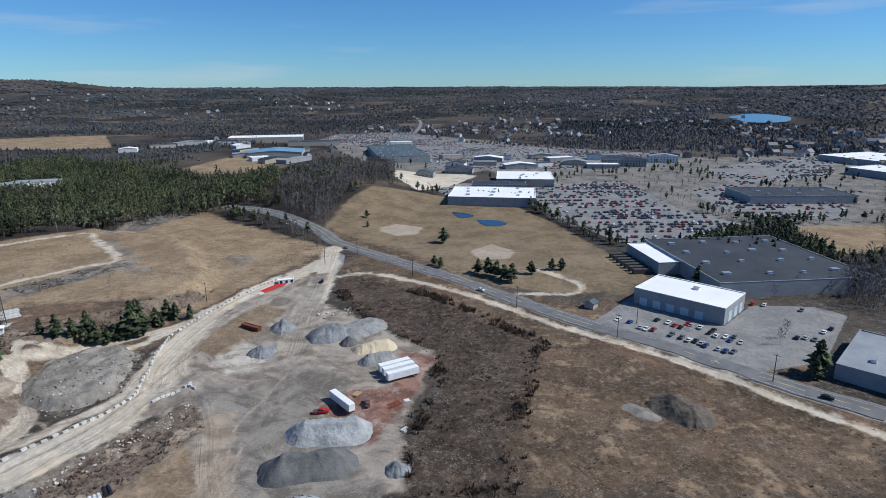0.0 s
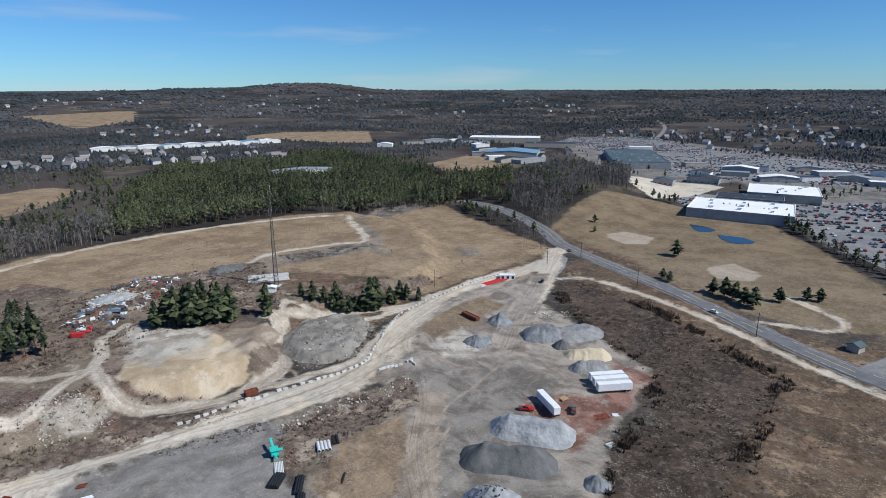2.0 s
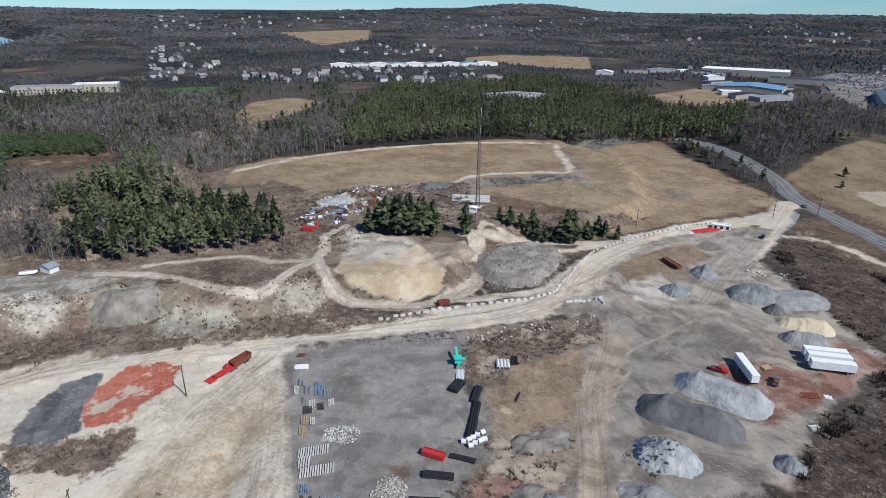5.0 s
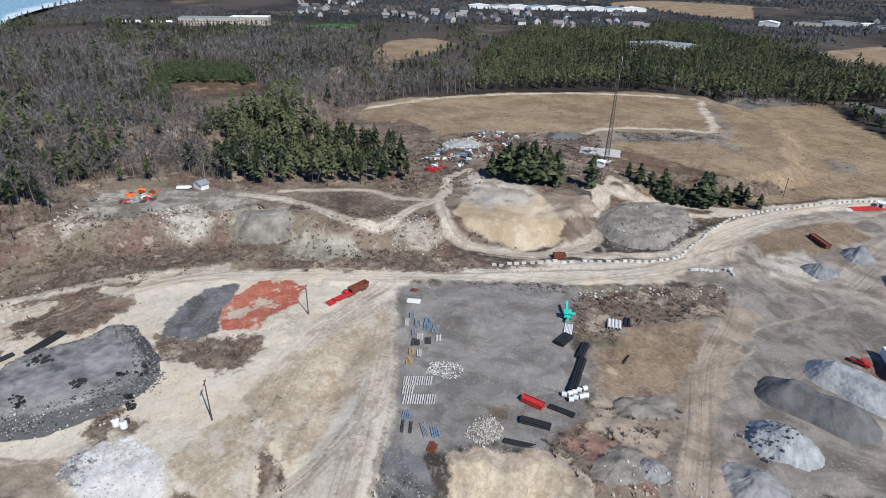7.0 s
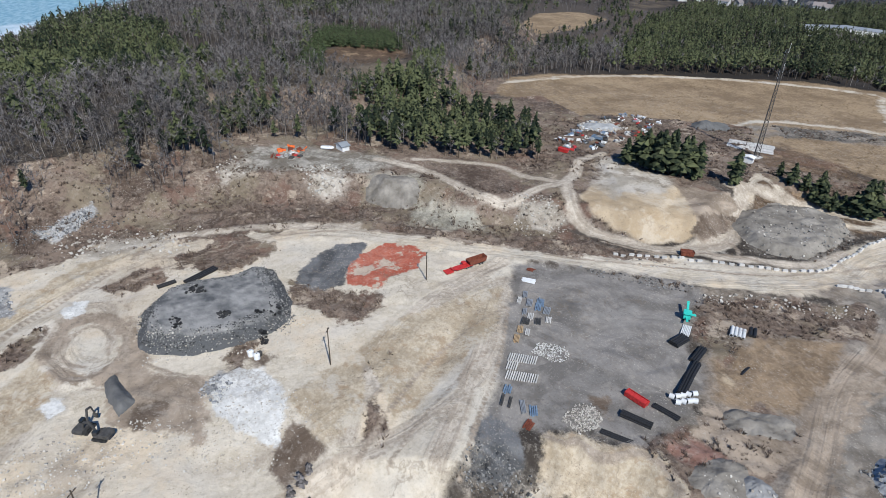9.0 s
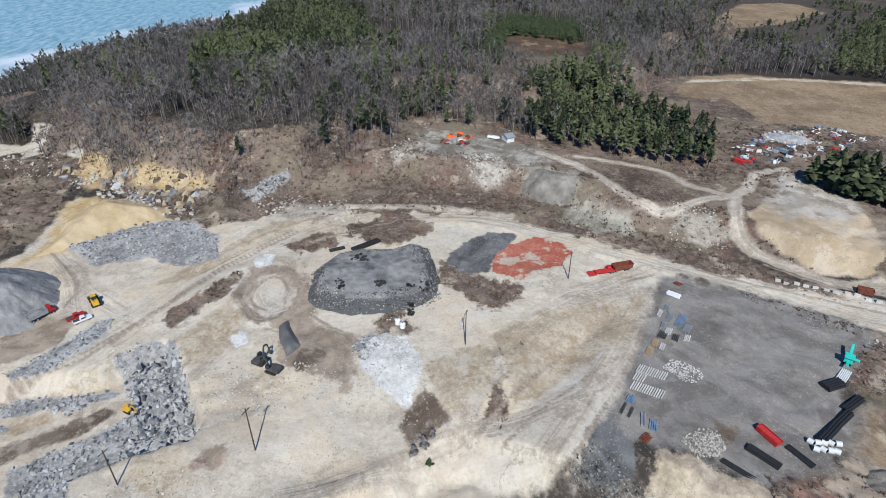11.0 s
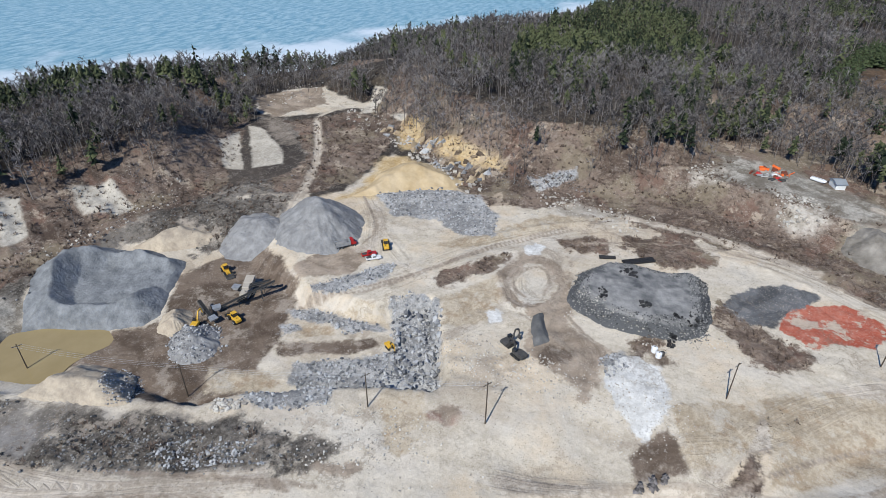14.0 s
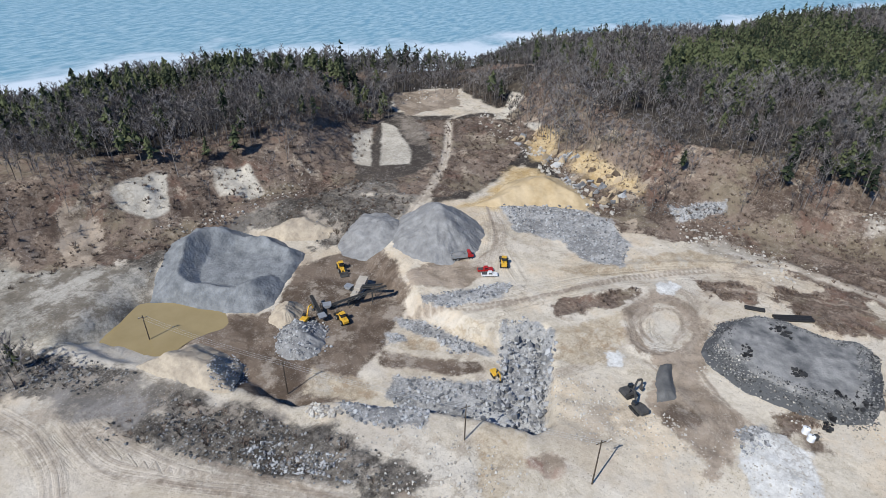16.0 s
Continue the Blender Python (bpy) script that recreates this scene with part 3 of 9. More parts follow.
area("white", [(-126, -12), (-132, -5), (-131, 1), (-125, 5), (-114, 6), (-103, 2), (-108, -5), (-121, -13)])
area("mud", [(-111, 6), (-105, 10), (-98, 13), (-97, 10), (-102, 3), (-107, 4)])
area("brush", [(-174, 14), (-166, 25), (-154, 43), (-147, 41), (-142, 30), (-145, 26), (-152, 21), (-159, 15), (-166, 13)])
area("brush", [(-199, -18), (-203, -9), (-205, 3), (-200, 14), (-195, 15), (-189, 3), (-186, -1), (-188, -10), (-193, -16)])
area("brush", [(-123, 30), (-124, 33), (-120, 37), (-114, 33), (-100, 26), (-101, 24), (-109, 25)])
area("dgrey", [(-173, 17), (-184, 24), (-193, 35), (-190, 47), (-179, 41), (-174, 36), (-164, 32), (-163, 24), (-169, 18)])
area("red", [(-170, 34), (-183, 43), (-189, 54), (-184, 62), (-175, 65), (-166, 58), (-163, 48), (-159, 42), (-163, 33)])
area("white", [(-176, -53), (-183, -51), (-182, -47), (-176, -47), (-174, -51)])
area("debris", [(-32, -133), (-38, -130), (-43, -131), (-52, -120), (-56, -106), (-63, -93), (-63, -78), (-56, -79), (-51, -92), (-41, -106), (-37, -120), (-34, -126)])
area("ygrey", [(-33, -174), (-45, -154), (-51, -134), (-60, -108), (-57, -105), (-52, -120), (-40, -133), (-32, -138), (-28, -148), (-24, -156)])
# shadowed bank by the pond, its shade painted with the debris colour
area("debris", [(-29, -186), (-40, -165), (-45, -151), (-39, -153), (-33, -156), (-22, -168)])
area("pale", [(-53, -218), (-65, -205), (-73, -196), (-68, -192), (-58, -194), (-52, -184), (-42, -184), (-39, -187)])
area("chute", [(-87, -243), (-98, -244), (-110, -242), (-100, -226), (-91, -225), (-86, -235)])
area("chute", [(-127, -234), (-141, -229), (-138, -214), (-129, -214), (-121, -224)])
area("chute", [(-209, -232), (-227, -235), (-189, -200), (-185, -207)])
area("chute", [(-237, -237), (-238, -228), (-217, -198), (-203, -187), (-192, -196)])
area("chute", [(-318, -201), (-314, -189), (-290, -186), (-284, -192)])
area("chute", [(-287, -175), (-285, -159), (-280, -161)])
area("ochre", [(-258, -152), (-276, -157), (-281, -153), (-273, -145), (-254, -140), (-249, -143)])
area("ochre", [(-254, -128), (-255, -120), (-250, -114), (-246, -120)])
area("ochre", [(-181, -141), (-199, -138), (-233, -147), (-237, -135), (-229, -116), (-222, -99), (-211, -98), (-204, -117), (-191, -126)])
area("bank", [(-73, 57), (-82, 63), (-83, 65), (-81, 69), (-81, 71), (-78, 73), (-74, 76), (-71, 82), (-66, 87), (-59, 87), (-55, 85)])
area("debris", [(-80, 38), (-86, 44), (-88, 48), (-81, 55), (-77, 59), (-73, 57)])
area("redsoil", [(-69, 91), (-69, 98), (-58, 103), (-49, 96), (-57, 92), (-62, 90)])
area("loam", [(-78, 107), (-73, 117), (-63, 121), (-53, 108), (-56, 103), (-65, 102), (-71, 100)])
area("weed", [(-96, 128), (-92, 147), (-84, 168), (-72, 153), (-66, 129), (-70, 118), (-78, 113)])
area("brush", [(-116, 139), (-110, 165), (-95, 192), (-88, 190), (-84, 179), (-91, 162), (-97, 142), (-101, 128)])
area("ygrey", [(-89, 191), (-82, 191), (-74, 175), (-80, 175)])
area("mud", [(-90, 81), (-88, 86), (-82, 82), (-85, 80)])
area("loam", [(-158, 176), (-165, 202), (-153, 191), (-147, 172), (-148, 163), (-154, 171)])
area("mud", [(-111, -166), (-132, -161), (-140, -147), (-132, -132), (-123, -120), (-110, -114), (-99, -110), (-88, -109), (-79, -101), (-63, -114), (-58, -123), (-67, -150), (-78, -164), (-89, -150), (-99, -155)])
area("debris", [(-33, -134), (-46, -129), (-56, -106), (-64, -86), (-64, -71), (-58, -74), (-50, -90), (-41, -106), (-35, -121)])
area("ygrey", [(-74, 85), (-78, 96), (-78, 107), (-69, 102), (-68, 89), (-69, 83)])
way("loam", 11, [(-78, 182), (-73, 163), (-66, 144), (-58, 126), (-49, 113), (-41, 103)])
way("rut_and_rim_shade", 1.3, [(-37, -117), (-45, -97), (-53, -76), (-56, -65)])
way("rut_and_rim_shade", 1.3, [(-30, -114), (-38, -98), (-45, -82)])
way("rut_and_rim_shade", 1.3, [(-41, -106), (-49, -86), (-53, -70)])
way("rut_and_rim_shade", 1.3, [(-147, -35), (-163, -36), (-173, -44), (-166, -52), (-152, -52), (-143, -47), (-144, -40)])
way("rut_and_rim_shade", 1.3, [(-151, -39), (-162, -40), (-167, -45), (-161, -50), (-152, -50), (-147, -44)])
way("rut_and_rim_shade", 1.3, [(-116, -114), (-128, -94), (-149, -80), (-173, -64), (-199, -41)])
way("rut_and_rim_shade", 1.3, [(-118, -112), (-133, -93), (-154, -78), (-175, -65), (-201, -43)])
way("rut_and_rim_shade", 1.3, [(-153, -111), (-167, -113), (-178, -122), (-190, -133)])
way("rut_and_rim_shade", 1.3, [(-138, -43), (-130, -28), (-120, -16), (-115, -13)])
way("rut_and_rim_shade", 1.3, [(-146, -31), (-137, -22), (-131, -10)])
way("rut_and_rim_shade", 1.2, [(-93, 19), (-106, 32), (-123, 52), (-135, 78)])
way("rut_and_rim_shade", 1.2, [(-80, 40), (-94, 51), (-113, 66), (-134, 79)])
way("rut_and_rim_shade", 1.2, [(-88, 25), (-99, 37), (-110, 53), (-117, 64)])
way("rut_and_rim_shade", 1.2, [(-134, -32), (-157, -34), (-171, -30), (-179, -23)])
way("rut_and_rim_shade", 1.2, [(-43, 98), (-53, 114), (-64, 138), (-72, 164)])
way("rut_and_rim_shade", 1.2, [(-40, 104), (-50, 120), (-60, 140), (-66, 169)])
way("rut_and_rim_shade", 1.2, [(-66, 152), (-71, 178), (-67, 197), (-63, 217)])
way("rut_and_rim_shade", 1.2, [(-162, 133), (-147, 150), (-138, 172), (-126, 184)])
way("rut_and_rim_shade", 1.2, [(-144, 166), (-144, 181), (-133, 176)])
way("rut_and_rim_shade", 1.2, [(-189, -36), (-201, -13), (-207, 15), (-198, 53), (-168, 101)])
way("rut_and_rim_shade", 1.2, [(-161, 107), (-139, 143), (-119, 182), (-109, 241)])
area("loam", [(-89, -50), (-93, -44), (-89, -43), (-86, -47)])
area("loam", [(-61, -67), (-67, -59), (-63, -58), (-60, -64)])
area("loam", [(-122, -33), (-126, -28), (-125, -24), (-118, -26), (-117, -30)])
area("brush", [(-139, -8), (-146, -2), (-142, 3), (-135, 0), (-133, -5)])
area("rough", [(-96, -19), (-103, -15), (-100, -9), (-91, -13)])
area("rubble", [(-127, -16), (-134, -10), (-127, -6), (-120, -11)])
area("white", [(-135, -53), (-136, -50), (-132, -47), (-129, -49)])
area("bank", [(-119, -102), (-124, -85), (-119, -80), (-117, -87), (-118, -97)])
area("bank", [(-110, -109), (-112, -99), (-109, -95), (-102, -107)])
area("bank", [(-80, -120), (-85, -106), (-84, -97), (-75, -106), (-71, -113)])
area("bank", [(-136, -69), (-153, -58), (-142, -50), (-126, -52), (-122, -64)])
area("bank", [(-87, -66), (-99, -59), (-81, -49), (-72, -52), (-75, -58)])
area("bank", [(-164, -87), (-206, -54), (-216, -27), (-193, -50), (-167, -75)])
area("brush", [(-214, 5), (-203, -21), (-194, -21), (-196, -4), (-201, 10)])
area("bank", [(-129, 28), (-140, 45), (-145, 70), (-147, 84), (-125, 71), (-111, 48), (-102, 31)])
area("bank", [(-116, 6), (-126, 20), (-125, 30), (-102, 23), (-99, 13), (-104, 10)])
area("rough", [(-147, -8), (-147, 4), (-135, 10), (-132, 1), (-137, -6)])
area("loam", [(-174, -35), (-155, -31), (-140, -27), (-135, -34)])
area("brush", [(-224, -37), (-219, -22), (-210, -30), (-206, -36)])
area("loam", [(-148, -34), (-138, -27), (-135, -13), (-123, -12), (-109, -15), (-121, -37), (-145, -39)])
area("loam", [(-68, -242), (-55, -221), (-63, -215), (-75, -227), (-77, -237)])
way("loam", 4, [(-147, -34), (-161, -35), (-171, -42), (-171, -50), (-159, -54), (-148, -52), (-142, -46), (-143, -39)])
way("loam", 5, [(-153, -35), (-139, -35), (-139, -40)])
# no wheel track: brown line painting the shaded, ochre scarp of the sand bank
way("rut_and_rim_shade", 1.6, [(-82, 64), (-79, 67), (-79, 70), (-77, 71), (-72, 74), (-70, 82), (-65, 85), (-60, 85), (-56, 85)])
area("debris", [(-31, -142), (-43, -132), (-52, -116), (-60, -95), (-63, -73), (-56, -76), (-48, -89), (-41, -109), (-32, -125), (-27, -138)])
# wider patch of the same painted bank shadow
area("debris", [(-22, -188), (-35, -169), (-42, -149), (-32, -154), (-16, -172)])
area("debris", [(-45, -139), (-57, -115), (-66, -88), (-69, -63), (-61, -71), (-48, -98), (-35, -126)])
area("mud", [(-70, -170), (-84, -155), (-99, -147), (-105, -134), (-89, -120), (-72, -130), (-62, -138), (-57, -153)])

WOODS = [
    ("pine", [(-272, 67), (-246, 102), (-226, 141), (-269, 164), (-295, 151), (-323, 136), (-353, 98), (-328, 84)]),
    ("mixed", [(-277, -21), (-301, -2), (-294, 35), (-272, 67), (-337, 90), (-396, 37), (-432, 26), (-429, -18)]),
    ("young", [(-393, 53), (-525, 97), (-495, 152), (-433, 136), (-426, 113), (-377, 92), (-344, 123), (-320, 128), (-343, 89)]),
    ("bare", [(-244, -37), (-248, -25), (-266, -16), (-274, -6), (-305, 7), (-306, 22), (-348, 24), (-368, -6), (-358, -36)]),
    ("bare", [(-397, 146), (-368, 176), (-380, 233), (-371, 289), (-472, 366), (-470, 306), (-513, 285), (-510, 256), (-566, 220)]),
    ("bare", [(-76, -268), (-110, -255), (-140, -240), (-176, -231), (-211, -242), (-215, -255), (-159, -265), (-126, -280), (-93, -307)]),
    ("bare", [(-427, -18), (-642, -14), (-605, 115), (-398, 57)]),
    ("bare", [(-397, 147), (-536, 207), (-547, 283), (-475, 262), (-399, 215), (-368, 181), (-373, 158)]),
    ("pine", [(-378, 290), (-575, 471), (-678, 638), (-501, 861), (-310, 723), (-232, 549), (-293, 441), (-335, 387), (-351, 338)]),
    ("pine", [(-321, 413), (-610, 812), (-583, 906), (-308, 703), (-211, 747), (-163, 589), (-210, 533), (-265, 498), (-290, 429)]),
    ("mixed", [(-138, 495), (-181, 659), (-161, 746), (-94, 587), (-102, 463)]),
    ("bare", [(-131, 507), (-172, 799), (-118, 857), (-64, 796), (-54, 656), (-93, 581), (-98, 463)]),
    ("bare", [(-24, -185), (-30, -179), (-31, -167), (-24, -164), (-18, -170)]),
    ("bare", [(-243, -252), (-266, -243), (-291, -215), (-292, -195), (-323, -207), (-322, -251), (-280, -288)]),
    ("bare", [(-572, 202), (-673, 242), (-582, 320), (-477, 240), (-476, 187)]),
    ("bare", [(210, 288), (221, 276), (259, 328), (233, 324)]),
    ("bare", [(-68, -292), (-110, -260), (-162, -230), (-219, -226), (-248, -240), (-233, -266), (-181, -301), (-124, -311), (-78, -320)]),
    ("pine", [(-76, -313), (-124, -309), (-181, -299), (-232, -265), (-251, -243), (-249, -282), (-201, -328), (-137, -335), (-86, -341)]),
    ("mixed", [(-295, -202), (-254, -132), (-253, -89), (-240, -49), (-279, -1), (-389, -11), (-340, -115), (-323, -208), (-284, -214)]),
    ("pine", [(-331, -113), (-379, -11), (-564, -27), (-444, -123), (-372, -128)]),
]


LAKE = [(90, -470), (-110, -432), (-180, -428), (-255, -405), (-315, -352), (-380, -298), (-492, -257), (-585, -188), (-705, -152), (-860, -85), (-1010, -15), (-1400, 60), (-2500, 600), (-4950, 900), (-4950, -4950), (600, -4950), (300, -600)]
RIDGE = [(60, -238), (-41, -232), (-94, -218), (-138, -212), (-172, -205), (-195, -212), (-236, -242), (-283, -276), (-325, -255), (-302, -199), (-265, -154), (-243, -123), (-226, -85), (-233, -53), (-240, -20), (-262, 8), (-318, 22), (-322, 60), (-300, 100), (-290, 140), (-340, 165), (-420, 230), (-560, 330), (-800, 300), (-980, 0), (-480, -300), (-250, -450), (60, -520)]
BENCH = [(-250, -30), (-262, -5), (-244, 40), (-228, 76), (-203, 99), (-192, 116), (-182, 136), (-168, 150), (-158, 176), (-176, 216), (-168, 240), (-150, 270), (-140, 330), (-200, 420), (-320, 460), (-420, 330), (-360, 100), (-330, 0)]
SANDFAN = [(-203, 150), (-193, 146), (-181, 142), (-171, 141), (-159, 145), (-153, 156), (-153, 168), (-162, 182), (-172, 193), (-196, 215), (-235, 200), (-235, 160)]
PIT = [(-124, -88), (-137, -72), (-121, -63), (-101, -52), (-95, -54), (-90, -66), (-86, -74), (-81, -87), (-74, -97), (-64, -108), (-58, -124), (-46, -150), (-36, -184), (-62, -202), (-122, -206), (-150, -180), (-146, -146), (-120, -112)]
BASIN = [(-82, 40), (-88, 47), (-82, 54), (-80, 61), (-81, 64), (-78, 65), (-79, 70), (-76, 71), (-72, 74), (-70, 81), (-65, 85), (-58, 86), (-50, 92), (-42, 96), (-25, 80), (-20, 0), (-40, -40), (-66, -32), (-78, -14), (-88, 0), (-95, 14)]
BASIN_WEST = [(-105, -18), (-120, -4), (-112, 5), (-103, 13), (-106, 28), (-121, 42), (-133, 56), (-136, 68), (-106, 50), (-81, 26), (-71, -26), (-83, -32)]
POND = [(-42, -182), (-53, -183), (-64, -186), (-71, -180), (-77, -165), (-75, -160), (-66, -162), (-59, -161), (-49, -160), (-45, -168)]
LAKE_Z = -8.0


def lie_of_land(X, Y):
    X, Y = np.asarray(X, float), np.asarray(Y, float)
    r = np.hypot(X, Y)
    z = 98 * smooth(1300, 4750, r) + 26 * smooth(600, 3000, r) * fbm(X, Y, 900, 3, 3.0) + 3 * smooth(150, 500, r) * fbm(X, Y, 160, 3)
    z = z + 42 * smooth(650, 60, np.hypot(X + 2560, Y - 3760)) + 22 * smooth(900, 100, np.hypot((X + 3000) * 0.7, (Y - 3300) * 0.7))
    lake = inside(LAKE, X, Y)
    ridge = inside(RIDGE, X, Y) + 16 * fbm(X, Y, 40, 4, 5.0)
    z = z + 19 * smooth(-4, 38, ridge) * smooth(5, -120, lake) + 5 * fbm(X, Y, 60, 4, 8.0) * smooth(0, 40, ridge)
    slope = smooth(-4, 10, ridge) * smooth(60, 30, ridge)
    z = z + slope * (3.2 * np.abs(fbm(X, Y, 16, 4, 15.0)) * 2 - 1.2 + 1.6 * fbm(X, Y, 5, 3, 19.0))
    bench = inside(BENCH, X, Y) + 7 * fbm(X, Y, 25, 4, 2.0)
    z = np.maximum(z, 8 * smooth(-13, 2, bench) + smooth(-13, -9, bench) * smooth(4, 0, bench) * (2.2 * fbm(X, Y, 9, 4, 25.0)))
    fan = inside(SANDFAN, X, Y)
    z = np.maximum(z, 9.0 * np.clip((fan + 1.2 * fbm(X, Y, 12, 3, 45.0)) / 13.5, 0, 1) * smooth(42, 26, fan))
    wide = 3 + 10 * smooth(-112, -145, Y)
    pit = inside(PIT, X, Y) + 4 * fbm(X, Y, 9, 4, 4.0)
    z = z - 5.5 * np.clip(pit / wide, 0, 1) ** 1.3
    basin = inside(BASIN, X, Y) + 2.5 * fbm(X, Y, 8, 4, 6.0)
    z = z - 8.5 * np.clip(basin / (8 + 5 * fbm(X, Y, 11, 3, 16.0)), 0, 1) ** 0.8
    z = z + smooth(0, 2, basin) * smooth(14, 7, basin) * (9.0 * np.abs(fbm(X, Y, 8, 4, 26.0)) - 1.0)
    z = z - 2.6 * smooth(-4, 14, inside(BASIN_WEST, X, Y) + 5 * fbm(X, Y, 16, 3, 7.0))
    z = z - 2.4 * smooth(-5.0, 0.5, inside(POND, X, Y))
    z = z + 13 * smooth(190, 50, np.hypot((X + 118) * 1.5, (Y - 660) * 0.75))
    broken = np.full(X.shape, -40.0)
    for kind, pts in AREAS:
        if kind == "rubble":
            broken = np.maximum(broken, inside(pts, X, Y))
    z = z + smooth(-1, 4, broken) * (1.8 * np.abs(fbm(X, Y, 7, 4, 33.0)) + 0.7 * fbm(X, Y, 2.6, 2, 35.0))
    if float(r.min()) < 420:
        verge = np.full(X.shape, 40.0)
        for kind, w, pts in WAYS:
            if kind == "dirt":
                p = np.array(pts)
                m = (X > p[:, 0].min() - 15) & (X < p[:, 0].max() + 15) & (Y > p[:, 1].min() - 15) & (Y < p[:, 1].max() + 15)
                if m.any():
                    verge[m] = np.minimum(verge[m], np.abs(line_of(pts, X[m], Y[m])[0] - w / 2 - 1.6))
        z = z + 0.8 * smooth(2.2, 0.2, verge) * smooth(-0.05, 0.12, fbm(X, Y, 22, 4, 41.0)) * smooth(430, 330, r)
    banks = np.full(X.shape, -40.0)
    for kind, pts in AREAS:
        if kind in ("brush", "debris", "redsoil", "loam"):
            p = np.array(pts)
            m = (X > p[:, 0].min() - 5) & (X < p[:, 0].max() + 5) & (Y > p[:, 1].min() - 5) & (Y < p[:, 1].max() + 5)
            if m.any():
                banks[m] = np.maximum(banks[m], inside(pts, X[m], Y[m]))
    z = z + smooth(-2, 3, banks) * (1.5 * np.abs(fbm(X, Y, 6, 4, 37.0)) * 2 - 0.3 + 0.9 * fbm(X, Y, 2.8, 2, 39.0))
    rough = smooth(430, 250, r)
    z = z + rough * smooth(0.0, 0.12, fbm(X, Y, 55, 3, 53.0)) * (2.2 * np.abs(fbm(X, Y, 9, 4, 51.0)) + 0.6 * fbm(X, Y, 3, 2, 54.0))
    z = z + rough * (1.1 * fbm(X, Y, 14, 4, 1.0) + 0.5 * fbm(X, Y, 3.5, 2, 12.0))
    z = np.where(lake > -60, z * smooth(10, -60, lake) + (LAKE_Z - 6) * smooth(-60, 10, lake), z)
    return z


def ground_z(x, y):
    return float(height(np.array([x]), np.array([y]))[0])


def graded(lo, hi, step, far):
    a = list(np.arange(lo, hi + 0.01, step))
    s, v, up = step, hi, []
    while v < far:
        s *= 1.055
        v += s
        up.append(v)
    s, v, dn = step, lo, []
    while v > -far:
        s *= 1.055
        v -= s
        dn.append(v)
    return np.array(dn[::-1] + a + up)


gx, gy = graded(-300, 120, 1.25, 4950), graded(-230, 300, 1.25, 4950)
GX, GY = np.meshgrid(gx, gy, indexing="ij")
GZ = lie_of_land(GX, GY)


def height(X, Y):
    """The height of the finished ground sheet."""
    X, Y = np.asarray(X, float), np.asarray(Y, float)
    i = np.clip(np.searchsorted(gx, X) - 1, 0, len(gx) - 2)
    j = np.clip(np.searchsorted(gy, Y) - 1, 0, len(gy) - 2)
    u, w = np.clip((X - gx[i]) / (gx[i + 1] - gx[i]), 0, 1), np.clip((Y - gy[j]) / (gy[j + 1] - gy[j]), 0, 1)
    return (GZ[i, j] * (1 - u) + GZ[i + 1, j] * u) * (1 - w) + (GZ[i, j + 1] * (1 - u) + GZ[i + 1, j + 1] * u) * w


nx, ny = GX.shape
idx = np.arange(nx * ny).reshape(nx, ny)
quads = np.stack([idx[:-1, :-1], idx[1:, :-1], idx[1:, 1:], idx[:-1, 1:]], -1).reshape(-1, 4)
gme = bpy.data.meshes.new("ground")
gme.vertices.add(nx * ny)
gme.vertices.foreach_set("co", np.stack([GX, GY, GZ], -1).astype(np.float32).ravel())
gme.loops.add(quads.size)
gme.loops.foreach_set("vertex_index", quads.astype(np.int32).ravel())
gme.polygons.add(len(quads))
gme.polygons.foreach_set("loop_start", np.arange(len(quads), dtype=np.int32) * 4)
gme.polygons.foreach_set("use_smooth", np.ones(len(quads), dtype=bool))
gme.update(calc_edges=True)
ground = tagged(new("ground", gme), "bare earth, dry grass, gravel and brown scrub of a quarry", "ground", kind="structure")


def within(X, Y, kind):
    """How far inside the areas and ways of a kind."""
    d = np.full(X.shape, -40.0)
    for k, pts in AREAS:
        if k == kind:
            p = np.array(pts)
            m = (X > p[:, 0].min() - 40) & (X < p[:, 0].max() + 40) & (Y > p[:, 1].min() - 40) & (Y < p[:, 1].max() + 40)
            if m.any():
                d[m] = np.maximum(d[m], inside(pts, X[m], Y[m]))
    for k, w, pts in WAYS:
        if k == kind:
            p = np.array(pts)
            m = (X > p[:, 0].min() - 40) & (X < p[:, 0].max() + 40) & (Y > p[:, 1].min() - 40) & (Y < p[:, 1].max() + 40)
            if m.any():
                d[m] = np.maximum(d[m], w / 2 - line_of(pts, X[m], Y[m])[0])
    return d


def attribute(name, values):
    at = gme.attributes.new(name, "FLOAT", "POINT")
    at.data.foreach_set("value", values.astype(np.float32).ravel())


